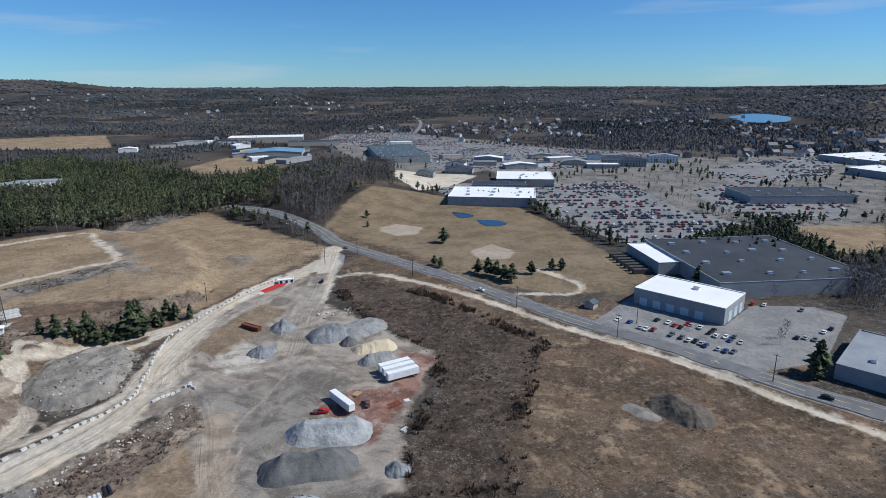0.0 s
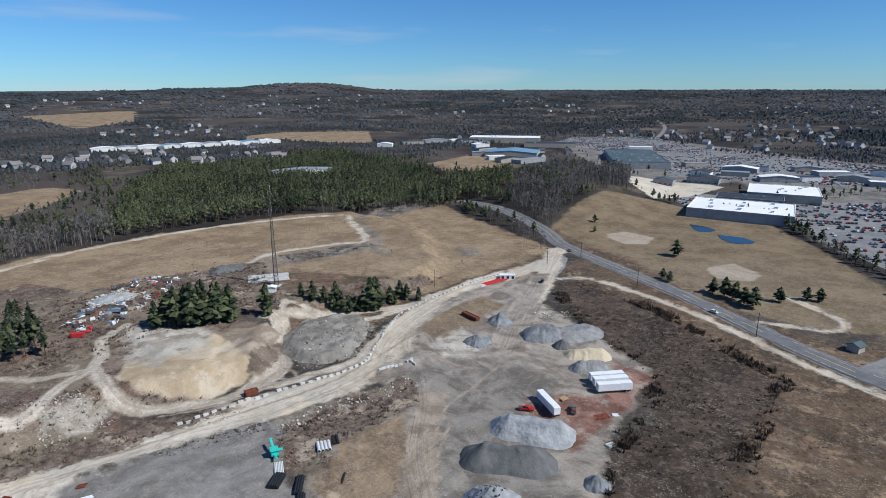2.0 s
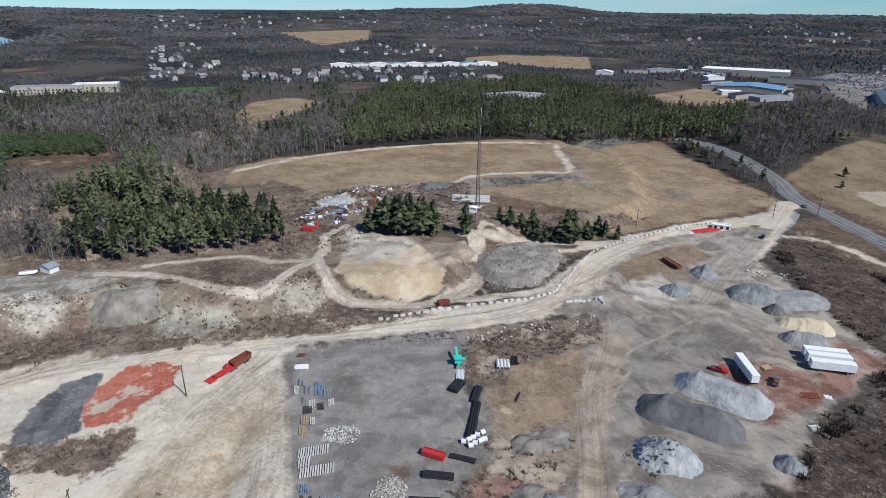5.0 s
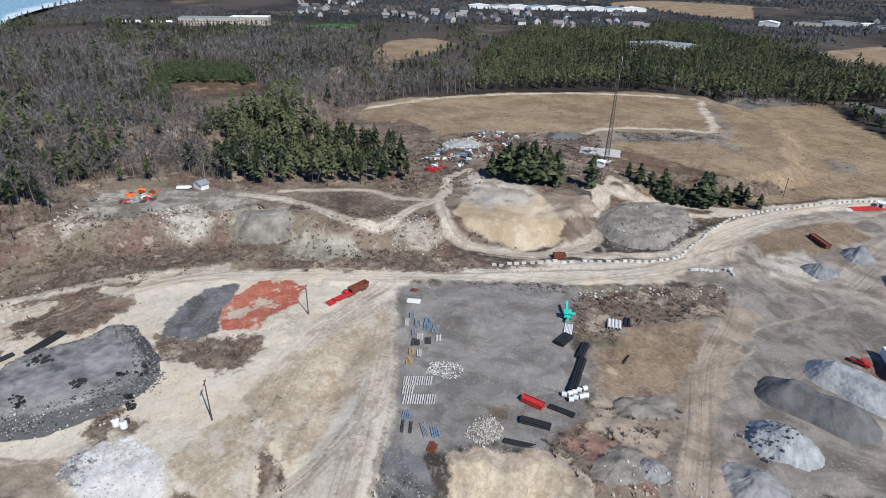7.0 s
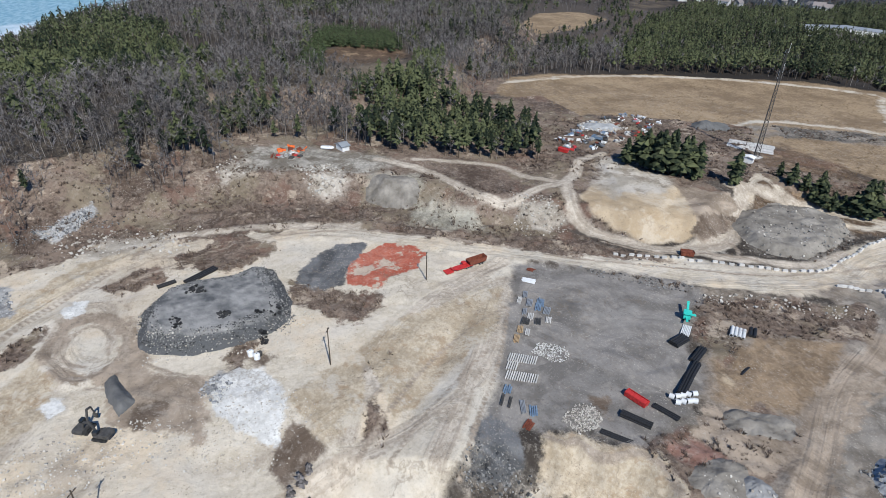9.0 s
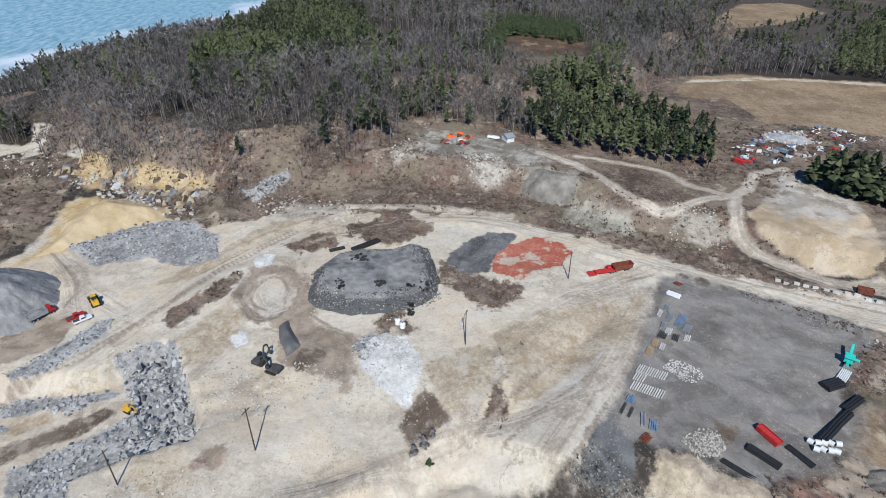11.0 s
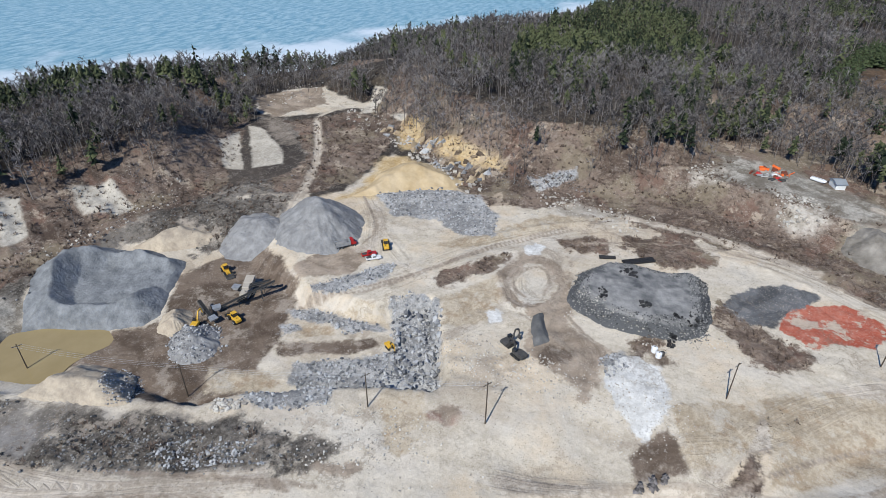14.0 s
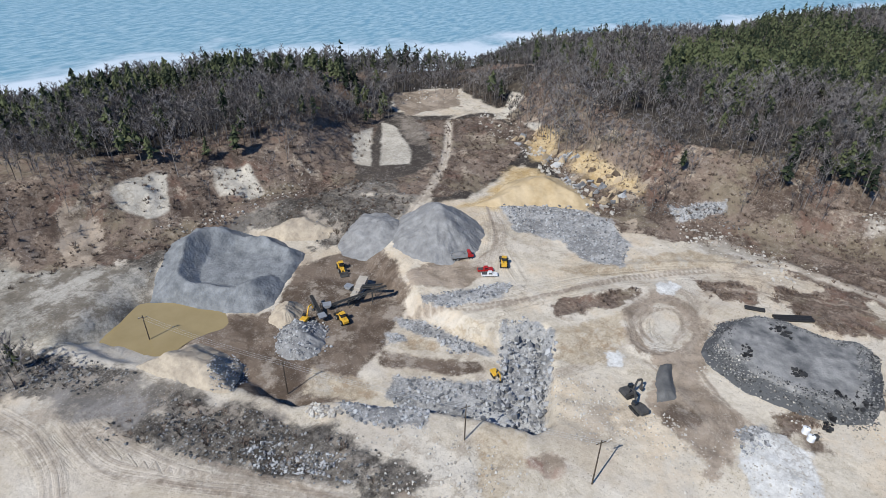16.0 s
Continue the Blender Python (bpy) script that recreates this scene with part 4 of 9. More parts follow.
# colours: low, high, how ragged the edge is (m), how soft (m)
COVER = [
    ("grass", (0.185, 0.132, 0.082), (0.320, 0.238, 0.150), 5.0, 2.5),
    ("pasture", (0.135, 0.100, 0.062), (0.235, 0.178, 0.112), 4.0, 2.5),
    ("scrub", (0.060, 0.041, 0.027), (0.142, 0.096, 0.062), 10.0, 5.0),
    ("swamp", (0.031, 0.022, 0.017), (0.074, 0.052, 0.039), 13.0, 4.0),
    ("green", (0.035, 0.10, 0.025), (0.06, 0.15, 0.035), 2.0, 1.0),
    ("town", (0.115, 0.108, 0.100), (0.235, 0.218, 0.195), 12.0, 6.0),
    ("asph", (0.17, 0.17, 0.172), (0.25, 0.246, 0.24), 0.6, 0.4),
    ("rough", (0.135, 0.112, 0.090), (0.265, 0.225, 0.185), 7.0, 3.0),
    ("dirt", (0.46, 0.402, 0.315), (0.59, 0.527, 0.432), 4.0, 1.6),
    ("yard", (0.155, 0.128, 0.104), (0.345, 0.298, 0.248), 5.0, 2.0),
    ("ygrey", (0.135, 0.119, 0.101), (0.245, 0.222, 0.194), 9.0, 4.0),
    ("weed", (0.16, 0.115, 0.075), (0.28, 0.205, 0.135), 5.0, 2.0),
    ("infield", (0.30, 0.245, 0.185), (0.40, 0.335, 0.26), 2.0, 1.5),
    # debris also serves as painted shade on the bank by the pond
    ("debris", (0.048, 0.042, 0.036), (0.185, 0.166, 0.143), 7.0, 1.6),
    ("brush", (0.070, 0.050, 0.039), (0.198, 0.150, 0.117), 6.0, 1.0),
    ("olive", (0.20, 0.185, 0.145), (0.40, 0.375, 0.31), 7.0, 4.0),
    ("sand", (0.365, 0.282, 0.185), (0.455, 0.362, 0.250), 1.5, 1.0),
    ("pale", (0.20, 0.185, 0.155), (0.42, 0.39, 0.34), 6.0, 3.0),
    ("chalk", (0.33, 0.295, 0.245), (0.50, 0.455, 0.395), 6.0, 3.0),
    ("chute", (0.36, 0.325, 0.27), (0.53, 0.485, 0.41), 2.2, 1.0),
    ("track", (0.34, 0.29, 0.23), (0.54, 0.475, 0.395), 1.2, 1.0),
    ("grey", (0.148, 0.137, 0.126), (0.240, 0.223, 0.206), 5.0, 2.0),
    ("dgrey", (0.070, 0.072, 0.075), (0.145, 0.146, 0.150), 3.5, 0.8),
    ("red", (0.34, 0.085, 0.052), (0.44, 0.155, 0.105), 4.0, 0.5),
    ("redsoil", (0.150, 0.075, 0.056), (0.27, 0.155, 0.122), 4.0, 1.5),
    ("loam", (0.215, 0.170, 0.128), (0.350, 0.285, 0.222), 5.0, 1.0),
    ("mud", (0.088, 0.064, 0.047), (0.170, 0.130, 0.099), 3.5, 0.9),
    ("ochre", (0.40, 0.28, 0.13), (0.55, 0.43, 0.26), 5.0, 3.0),
    ("bank", (0.33, 0.268, 0.188), (0.50, 0.425, 0.322), 4.0, 1.0),
    # wheel ruts and furrows, and the painted shade along the sand bank's rim
    ("rut_and_rim_shade", (0.235, 0.19, 0.145), (0.36, 0.30, 0.24), 0.5, 0.45),
    ("rubble", (0.18, 0.18, 0.18), (0.40, 0.395, 0.385), 3.5, 0.8),
    ("white", (0.50, 0.49, 0.465), (0.68, 0.67, 0.645), 4.5, 0.7),
]
for name, *_ in COVER:
    cover = within(GX, GY, name)
    if name == "brush":
        rim = inside(RIDGE, GX, GY)
        cover = np.maximum(cover, np.minimum(rim + 3, 40 - rim) + np.where(within(GX, GY, "sand") > -3, -30, 0) + np.where((GX < -255) & (GX > -345) & (GY < -190) & (GY > -285), -60, 0))
        cover = np.maximum(cover, np.minimum(inside(BENCH, GX, GY) + 12, 30) - np.where((GY > 200) | (GX > -150) | (GX < -330), 60, 0))
    attribute("in_" + name, cover)
across, along, near = np.zeros(GX.shape), np.zeros(GX.shape), np.full(GX.shape, 1e9)
for k, w, pts in WAYS:
    if k in ("dirt", "track"):
        d, a, l = line_of(pts, GX, GY)
        m = d - w / 2 < near
        across[m], along[m], near[m] = a[m], l[m], (d - w / 2)[m]
attribute("across", across)
attribute("along", along)
attribute("in_near", np.clip(460 - np.hypot(GX, GY), -40, 100))
attribute("off_way", np.clip(near, -10, 40))


def ground_material():
    m = bpy.data.materials.new("ground")
    m.use_nodes = True
    nt = m.node_tree
    N, lk = nt.nodes, nt.links.new
    bs = N["Principled BSDF"]
    bs.inputs["Roughness"].default_value = 0.95
    bs.inputs["Specular IOR Level"].default_value = 0.15
    co = N.new("ShaderNodeTexCoord").outputs["Object"]

    def noise_at(size, detail, rough=0.6, off=0.0):
        mp = N.new("ShaderNodeMapping")
        mp.inputs["Location"].default_value = (off, off * 1.7, 0)
        lk(co, mp.inputs["Vector"])
        n = N.new("ShaderNodeTexNoise")
        n.inputs["Scale"].default_value = 1.0 / size
        n.inputs["Detail"].default_value = detail
        n.inputs["Roughness"].default_value = rough
        lk(mp.outputs["Vector"], n.inputs["Vector"])
        return n.outputs["Fac"]

    def math2(op, a, b, c=None):
        n = N.new("ShaderNodeMath")
        n.operation = op
        for i, v in enumerate((a, b, c)):
            if v is None:
                continue
            if isinstance(v, (int, float)):
                n.inputs[i].default_value = v
            else:
                lk(v, n.inputs[i])
        return n.outputs[0]

    def attr(name):
        n = N.new("ShaderNodeAttribute")
        n.attribute_name = name
        return n.outputs["Fac"]

    def span(v, a, b):
        n = N.new("ShaderNodeMapRange")
        n.interpolation_type = "SMOOTHSTEP"
        lk(v, n.inputs["Value"])
        n.inputs["From Min"].default_value, n.inputs["From Max"].default_value = a, b
        return n.outputs["Result"]

    def mix(f, a, b):
        n = N.new("ShaderNodeMix")
        n.data_type = "RGBA"
        lk(f, n.inputs["Factor"])
        for s, v in (("A", a), ("B", b)):
            if isinstance(v, tuple):
                n.inputs[s].default_value = (*v, 1)
            else:
                lk(v, n.inputs[s])
        return n.outputs["Result"]

    edge = noise_at(11, 9, 0.70)
    coarse = noise_at(24, 6, 0.6, 40)
    fine = noise_at(1.3, 6, 0.7, 90)
    far = noise_at(260, 7, 0.62, 10)
    mid = noise_at(5, 5, 0.65, 130)
    grain = math2("ADD", math2("ADD", math2("MULTIPLY", coarse, 0.4), math2("MULTIPLY", mid, 0.25)), math2("MULTIPLY", fine, 0.35))
    tone = span(grain, 0.42, 0.58)
    swirl_n = N.new("ShaderNodeTexNoise")
    swirl_n.inputs["Scale"].default_value = 1 / 26
    swirl_n.inputs["Detail"].default_value = 8
    swirl_n.inputs["Roughness"].default_value = 0.6
    swirl_n.inputs["Distortion"].default_value = 2.2
    lk(co, swirl_n.inputs["Vector"])
    swirl = span(swirl_n.outputs["Fac"], 0.40, 0.60)
    speck = noise_at(0.55, 2, 0.5, 170)
    patchy = noise_at(16, 5, 0.6, 210)
    # wheel tracks along the ways
    cmb = N.new("ShaderNodeCombineXYZ")
    lk(math2("MULTIPLY", attr("across"), 0.75), cmb.inputs[0])
    lk(math2("MULTIPLY", attr("along"), 0.018), cmb.inputs[1])
    tr = N.new("ShaderNodeTexNoise")
    tr.inputs["Scale"].default_value = 1.0
    tr.inputs["Detail"].default_value = 4
    lk(cmb.outputs[0], tr.inputs["Vector"])
    track = span(tr.outputs["Fac"], 0.44, 0.60)
    on_way = span(attr("off_way"), 3.0, -1.0)
    # scraped and driven streaks, bending with the lie of the yard
    warp = N.new("ShaderNodeTexNoise")
    warp.inputs["Scale"].default_value = 1 / 70
    warp.inputs["Detail"].default_value = 2
    lk(co, warp.inputs["Vector"])

    def streak(size, off):
        """Long streaks that bend with a slow noise."""
        mp = N.new("ShaderNodeMapping")
        mp.inputs["Rotation"].default_value = (0, 0, radians(38 + off))
        mp.inputs["Location"].default_value = (off, off, 0)
        mp.inputs["Scale"].default_value = (1 / size, 0.09 / size, 0.0)
        lk(co, mp.inputs["Vector"])
        ad = N.new("ShaderNodeVectorMath")
        ad.operation = "MULTIPLY_ADD"
        lk(warp.outputs["Color"], ad.inputs[0])
        ad.inputs[1].default_value = (5.0, 1.0, 0.0)
        lk(mp.outputs["Vector"], ad.inputs[2])
        n = N.new("ShaderNodeTexNoise")
        n.inputs["Scale"].default_value = 1.0
        n.inputs["Detail"].default_value = 7
        n.inputs["Roughness"].default_value = 0.66
        lk(ad.outputs[0], n.inputs["Vector"])
        return span(n.outputs["Fac"], 0.50, 0.62)

    # leaf litter and far country
    col = mix(span(far, 0.40, 0.60), (0.028, 0.024, 0.021), (0.080, 0.066, 0.055))
    col = mix(math2("MULTIPLY", span(noise_at(120, 5, 0.6, 70), 0.56, 0.66), 0.45), col, (0.23, 0.18, 0.12))
    for name, a, b, ragged, soft in COVER:
        d = math2("MULTIPLY_ADD", math2("SUBTRACT", edge, 0.5), ragged * 3.4, attr("in_" + name))
        f = span(d, -soft, soft)
        c = mix(swirl if name in ("yard", "ygrey", "grey", "chalk", "sand", "dgrey", "redsoil", "loam", "mud") else tone, a, b)
        if name in ("dirt", "track", "mud", "yard", "ygrey"):
            c = mix(math2("MULTIPLY", math2("MULTIPLY", track, on_way), 0.38), c, (0.25, 0.205, 0.16) if name in ("dirt", "track") else (0.26, 0.225, 0.185))
        if name == "dirt":
            c = mix(math2("MULTIPLY", streak(17, 0.0), 0.32), c, (0.34, 0.28, 0.215))
            c = mix(math2("MULTIPLY", streak(10, 57.0), 0.55), c, (0.60, 0.545, 0.47))
            c = mix(math2("MULTIPLY", span(noise_at(38, 7, 0.68, 23), 0.50, 0.62), 0.7), c, (0.56, 0.455, 0.33))
            c = mix(math2("MULTIPLY", span(noise_at(55, 7, 0.68, 151), 0.50, 0.64), 0.45), c, (0.50, 0.475, 0.43))
            c = mix(math2("MULTIPLY", span(noise_at(70, 8, 0.66, 251), 0.52, 0.60), 0.3), c, (0.37, 0.30, 0.225))
            c = mix(math2("MULTIPLY", span(noise_at(26, 8, 0.72, 51), 0.57, 0.62), 0.5), c, (0.28, 0.225, 0.17))
        if name == "scrub":
            c = mix(math2("MULTIPLY", span(noise_at(14, 8, 0.72, 403), 0.53, 0.62), 0.75), c, (0.30, 0.215, 0.135))
            c = mix(math2("MULTIPLY", span(noise_at(9, 8, 0.75, 433), 0.55, 0.63), 0.75), c, (0.060, 0.043, 0.032))
            c = mix(math2("MULTIPLY", span(noise_at(40, 7, 0.7, 463), 0.54, 0.64), 0.6), c, (0.165, 0.095, 0.062))
        if name == "swamp":
            c = mix(math2("MULTIPLY", span(noise_at(12, 8, 0.75, 493), 0.54, 0.63), 0.6), c, (0.12, 0.082, 0.056))
        if name in ("mud", "debris", "redsoil"):
            c = mix(math2("MULTIPLY", span(noise_at(13, 8, 0.74, 523), 0.53, 0.62), 0.65), c, (0.36, 0.31, 0.255))
        if name == "grass":
            c = mix(math2("MULTIPLY", span(noise_at(18, 7, 0.7, 63), 0.55, 0.72), 0.6), c, (0.15, 0.105, 0.066))
        if name == "yard":
            c = mix(math2("MULTIPLY", span(noise_at(30, 7, 0.7, 303), 0.46, 0.62), 0.7), c, (0.34, 0.302, 0.255))
        if name in ("grey", "yard"):
            c = mix(math2("MULTIPLY", span(noise_at(20, 7, 0.7, 33), 0.52, 0.70), 0.4), c, (0.30, 0.285, 0.265))
        if name == "red":
            c = mix(span(noise_at(9, 8, 0.7, 15), 0.53, 0.58), c, (0.46, 0.37, 0.29))
        if name == "sand":
            c = mix(math2("MULTIPLY", span(noise_at(9, 8, 0.75, 643), 0.55, 0.62), 0.5), c, (0.36, 0.265, 0.16))
            c = mix(math2("MULTIPLY", span(noise_at(14, 7, 0.7, 663), 0.50, 0.60), 0.5), c, (0.55, 0.48, 0.385))
        if name == "bank":
            c = mix(math2("MULTIPLY", span(noise_at(8, 8, 0.76, 683), 0.53, 0.59), 0.65), c, (0.30, 0.215, 0.135))
            c = mix(math2("MULTIPLY", span(noise_at(17, 8, 0.74, 693), 0.53, 0.60), 0.6), c, (0.50, 0.455, 0.385))
        if name == "chalk":
            c = mix(math2("MULTIPLY", span(noise_at(7, 8, 0.74, 613), 0.50, 0.60), 0.7), c, (0.20, 0.165, 0.125))
        if name == "pale":
            c = mix(math2("MULTIPLY", span(noise_at(10, 6, 0.7, 77), 0.44, 0.56), 0.8), c, (0.13, 0.11, 0.085))
        if name == "brush":
            c = mix(math2("MULTIPLY", span(noise_at(30, 8, 0.74, 553), 0.52, 0.60), 0.7), c, (0.20, 0.165, 0.115))
            c = mix(math2("MULTIPLY", span(noise_at(24, 8, 0.74, 583), 0.54, 0.61), 0.6), c, (0.155, 0.090, 0.066))
            c = mix(math2("MULTIPLY", span(noise_at(15, 8, 0.75, 83), 0.55, 0.62), 0.8), c, (0.37, 0.305, 0.235))
        col = mix(f, col, c)
    # rills and small scars
    for size, off, wide, how in ((34, 811, 0.012, 0.42), (15, 853, 0.016, 0.30)):
        line = math2("ABSOLUTE", math2("SUBTRACT", noise_at(size, 6, 0.62, off), 0.5), 0.0)
        scar = math2("MULTIPLY", span(line, wide, 0.0), span(noise_at(40, 4, 0.6, off + 20), 0.50, 0.60))
        col = mix(math2("MULTIPLY", scar, math2("MULTIPLY", span(attr("in_near"), 0.0, 60.0), how)), col, (0.17, 0.135, 0.10))
    # stones, clods and tufts
    nearby = span(attr("in_near"), 0.0, 60.0)
    dark = math2("MULTIPLY", math2("MULTIPLY", span(speck, 0.60, 0.70), span(patchy, 0.42, 0.62)), math2("MULTIPLY", nearby, 0.5))
    col = mix(dark, col, (0.075, 0.06, 0.048))
    grit, clod = noise_at(2.4, 9, 0.8, 701), noise_at(3.1, 9, 0.8, 733)
    col = mix(math2("MULTIPLY", span(grit, 0.50, 0.60), math2("MULTIPLY", nearby, 0.17)), col, (0.145, 0.118, 0.092))
    col = mix(math2("MULTIPLY", span(clod, 0.51, 0.61), math2("MULTIPLY", nearby, 0.14)), col, (0.56, 0.50, 0.43))
    light = math2("MULTIPLY", math2("MULTIPLY", span(speck, 0.40, 0.32), span(patchy, 0.58, 0.40)), math2("MULTIPLY", nearby, 0.4))
    col = mix(light, col, (0.50, 0.46, 0.41))
    lk(col, bs.inputs["Base Color"])
    bp = N.new("ShaderNodeBump")
    bp.inputs["Strength"].default_value = 0.9
    bp.inputs["Distance"].default_value = 0.35
    relief = math2("ADD", math2("MULTIPLY", fine, 0.45), math2("MULTIPLY", mid, 1.5))
    lk(math2("ADD", relief, math2("MULTIPLY", math2("MULTIPLY", tr.outputs["Fac"], on_way), 1.4)), bp.inputs["Height"])
    lk(bp.outputs["Normal"], bs.inputs["Normal"])
    return m


gme.materials.append(ground_material())

# lake under breaking ice: rows of quads outwards from the shore
def lake_material():
    m = bpy.data.materials.new("lake_ice")
    m.use_nodes = True
    nt = m.node_tree
    N, lk = nt.nodes, nt.links.new
    bs = N["Principled BSDF"]
    bs.inputs["Roughness"].default_value = 0.45
    co = N.new("ShaderNodeTexCoord").outputs["Object"]
    mp = N.new("ShaderNodeMapping")
    mp.inputs["Rotation"].default_value = (0, 0, radians(35))
    mp.inputs["Scale"].default_value = (0.07, 0.17, 1)
    lk(co, mp.inputs["Vector"])
    n1 = N.new("ShaderNodeTexNoise")
    n1.inputs["Scale"].default_value = 1.0
    n1.inputs["Detail"].default_value = 5
    n1.inputs["Roughness"].default_value = 0.6
    lk(mp.outputs["Vector"], n1.inputs["Vector"])
    r1 = N.new("ShaderNodeValToRGB")
    r1.color_ramp.elements[0].position, r1.color_ramp.elements[0].color = 0.40, (0.150, 0.295, 0.37, 1)
    r1.color_ramp.elements[1].position, r1.color_ramp.elements[1].color = 0.62, (0.34, 0.475, 0.53, 1)
    lk(n1.outputs["Fac"], r1.inputs["Fac"])
    n2 = N.new("ShaderNodeTexNoise")
    n2.inputs["Scale"].default_value = 0.018
    n2.inputs["Detail"].default_value = 7
    lk(co, n2.inputs["Vector"])
    at = N.new("ShaderNodeAttribute")
    at.attribute_name = "shore"
    ma = N.new("ShaderNodeMath")
    ma.operation = "MULTIPLY_ADD"
    lk(n2.outputs["Fac"], ma.inputs[0])
    ma.inputs[1].default_value = 190
    lk(at.outputs["Fac"], ma.inputs[2])
    mr = N.new("ShaderNodeMapRange")
    mr.interpolation_type = "SMOOTHSTEP"
    lk(ma.outputs[0], mr.inputs["Value"])
    mr.inputs["From Min"].default_value, mr.inputs["From Max"].default_value = 215, 160
    mx = N.new("ShaderNodeMix")
    mx.data_type = "RGBA"
    lk(mr.outputs["Result"], mx.inputs["Factor"])
    lk(r1.outputs["Color"], mx.inputs["A"])
    mx.inputs["B"].default_value = (0.62, 0.68, 0.72, 1)
    lk(mx.outputs["Result"], bs.inputs["Base Color"])
    return m


shore = round_line(LAKE[:14], 6)
outward = [1.0, 1.04, 1.09, 1.15, 1.22, 1.32, 1.5, 1.8, 2.4, 3.5, 5.5, 9.0]
LV, LF, LS = [], [], []
for k in outward:
    for x, y in shore:
        r0 = math.hypot(x, y)
        f = min(k * r0, 4990) / r0
        LV.append((x * f, y * f, LAKE_Z))
        LS.append(r0 * (f - 1))
ns = len(shore)
for a in range(len(outward) - 1):
    for b in range(ns - 1):
        LF.append((a * ns + b, a * ns + b + 1, (a + 1) * ns + b + 1, (a + 1) * ns + b))
lake_me = mesh_of("lake_water", LV, LF, lake_material())
at = lake_me.attributes.new("shore", "FLOAT", "POINT")
at.data.foreach_set("value", LS)
lake_bm = bmesh.new()
lake_bm.from_mesh(lake_me)
bmesh.ops.recalc_face_normals(lake_bm, faces=lake_bm.faces)
if sum(f.normal.z for f in lake_bm.faces) < 0:
    bmesh.ops.reverse_faces(lake_bm, faces=lake_bm.faces)
lake_bm.to_mesh(lake_me)
lake_bm.free()
lake = tagged(new("lake_water", lake_me), "wide blue lake with white drifting ice", "water", kind="structure")
M["pond"] = water("muddy_water", (0.26, 0.20, 0.095), (0.33, 0.26, 0.135), 0.12, 0.05, (1, 1, 1))
pond_bm = bmesh.new()
pv = [pond_bm.verts.new((x, y, -6.0)) for x, y in round_line([(-39, -184), (-52, -187), (-66, -190), (-74, -183), (-81, -165), (-77, -156), (-66, -159), (-58, -158), (-46, -157), (-41, -168), (-39, -184)])[:-1]]
pond_bm.faces.new(pv)
bmesh.ops.recalc_face_normals(pond_bm, faces=pond_bm.faces)
pond = part("pond_water", pond_bm, M["pond"], None)
tagged(pond, "shallow pond of muddy ochre water", "water", kind="structure")

M["puddle"] = shade("dark_water", (0.015, 0.03, 0.05), (0.02, 0.04, 0.06), 0.08, 0.1, spec=0.6)
for nm, outline in (("puddle_1", [(8, 530), (21, 524), (27, 514), (17, 505), (12, 512)]), ("puddle_2", [(29, 499), (46, 496), (53, 482), (40, 474), (31, 485)]), ("far_lake", [(900, 1918), (1042, 2040), (1084, 1905), (976, 1717), (867, 1724)])):
    p = round_line(outline + outline[:1], 6)[:-1]
    up, zz = (0.25 if nm != "far_lake" else 3.0), None
    bm = bmesh.new()
    bm.faces.new([bm.verts.new((x, y, (ground_z(x, y) + up) if zz is None else zz)) for x, y in p])
    bmesh.ops.recalc_face_normals(bm, faces=bm.faces)
    if sum(f.normal.z for f in bm.faces) < 0:
        bmesh.ops.reverse_faces(bm, faces=bm.faces)
    tagged(part(nm, bm, M["puddle"], None), "still blue water reflecting the sky", "water", kind="structure")


# ---- trees ----
def limb(p, q, r0, r1, n, V, T):
    """A tapered bar of n sides into lists."""
    p, q = np.array(p, float), np.array(q, float)
    d = (q - p) / (np.linalg.norm(q - p) + 1e-9)
    u = np.cross(d, (0.3, 0.9, 0.1))
    u /= np.linalg.norm(u)
    w = np.cross(d, u)
    b = len(V)
    for k in range(n):
        a = 2 * math.pi * k / n
        V.append(p + r0 * (math.cos(a) * u + math.sin(a) * w))
    for k in range(n):
        a = 2 * math.pi * k / n
        V.append(q + r1 * (math.cos(a) * u + math.sin(a) * w))
    for k in range(n):
        j = (k + 1) % n
        T.append((b + k, b + j, b + n + j))
        T.append((b + k, b + n + j, b + n + k))


def bough(c, d, long, wide, thick, rng, V, T, facets=5):
    """A ragged clump of needles that reaches from c along d."""
    d = np.array(d, float) / np.linalg.norm(d)
    s = np.cross(d, (0, 0, 1.0))
    s /= np.linalg.norm(s) + 1e-9
    u = np.cross(s, d)
    b = len(V)
    V.append(np.array(c, float) + u * thick)
    for k in range(facets):
        a = 2 * math.pi * (k + 0.4 * rng.rand()) / facets
        e = 0.65 + 0.6 * rng.rand()
        V.append(np.array(c) + d * long * e * (0.35 + math.cos(a)) + s * wide * e * math.sin(a) - u * thick * (0.3 + 0.9 * rng.rand()))
    for k in range(facets):
        T.append((b, b + 1 + k, b + 1 + (k + 1) % facets))


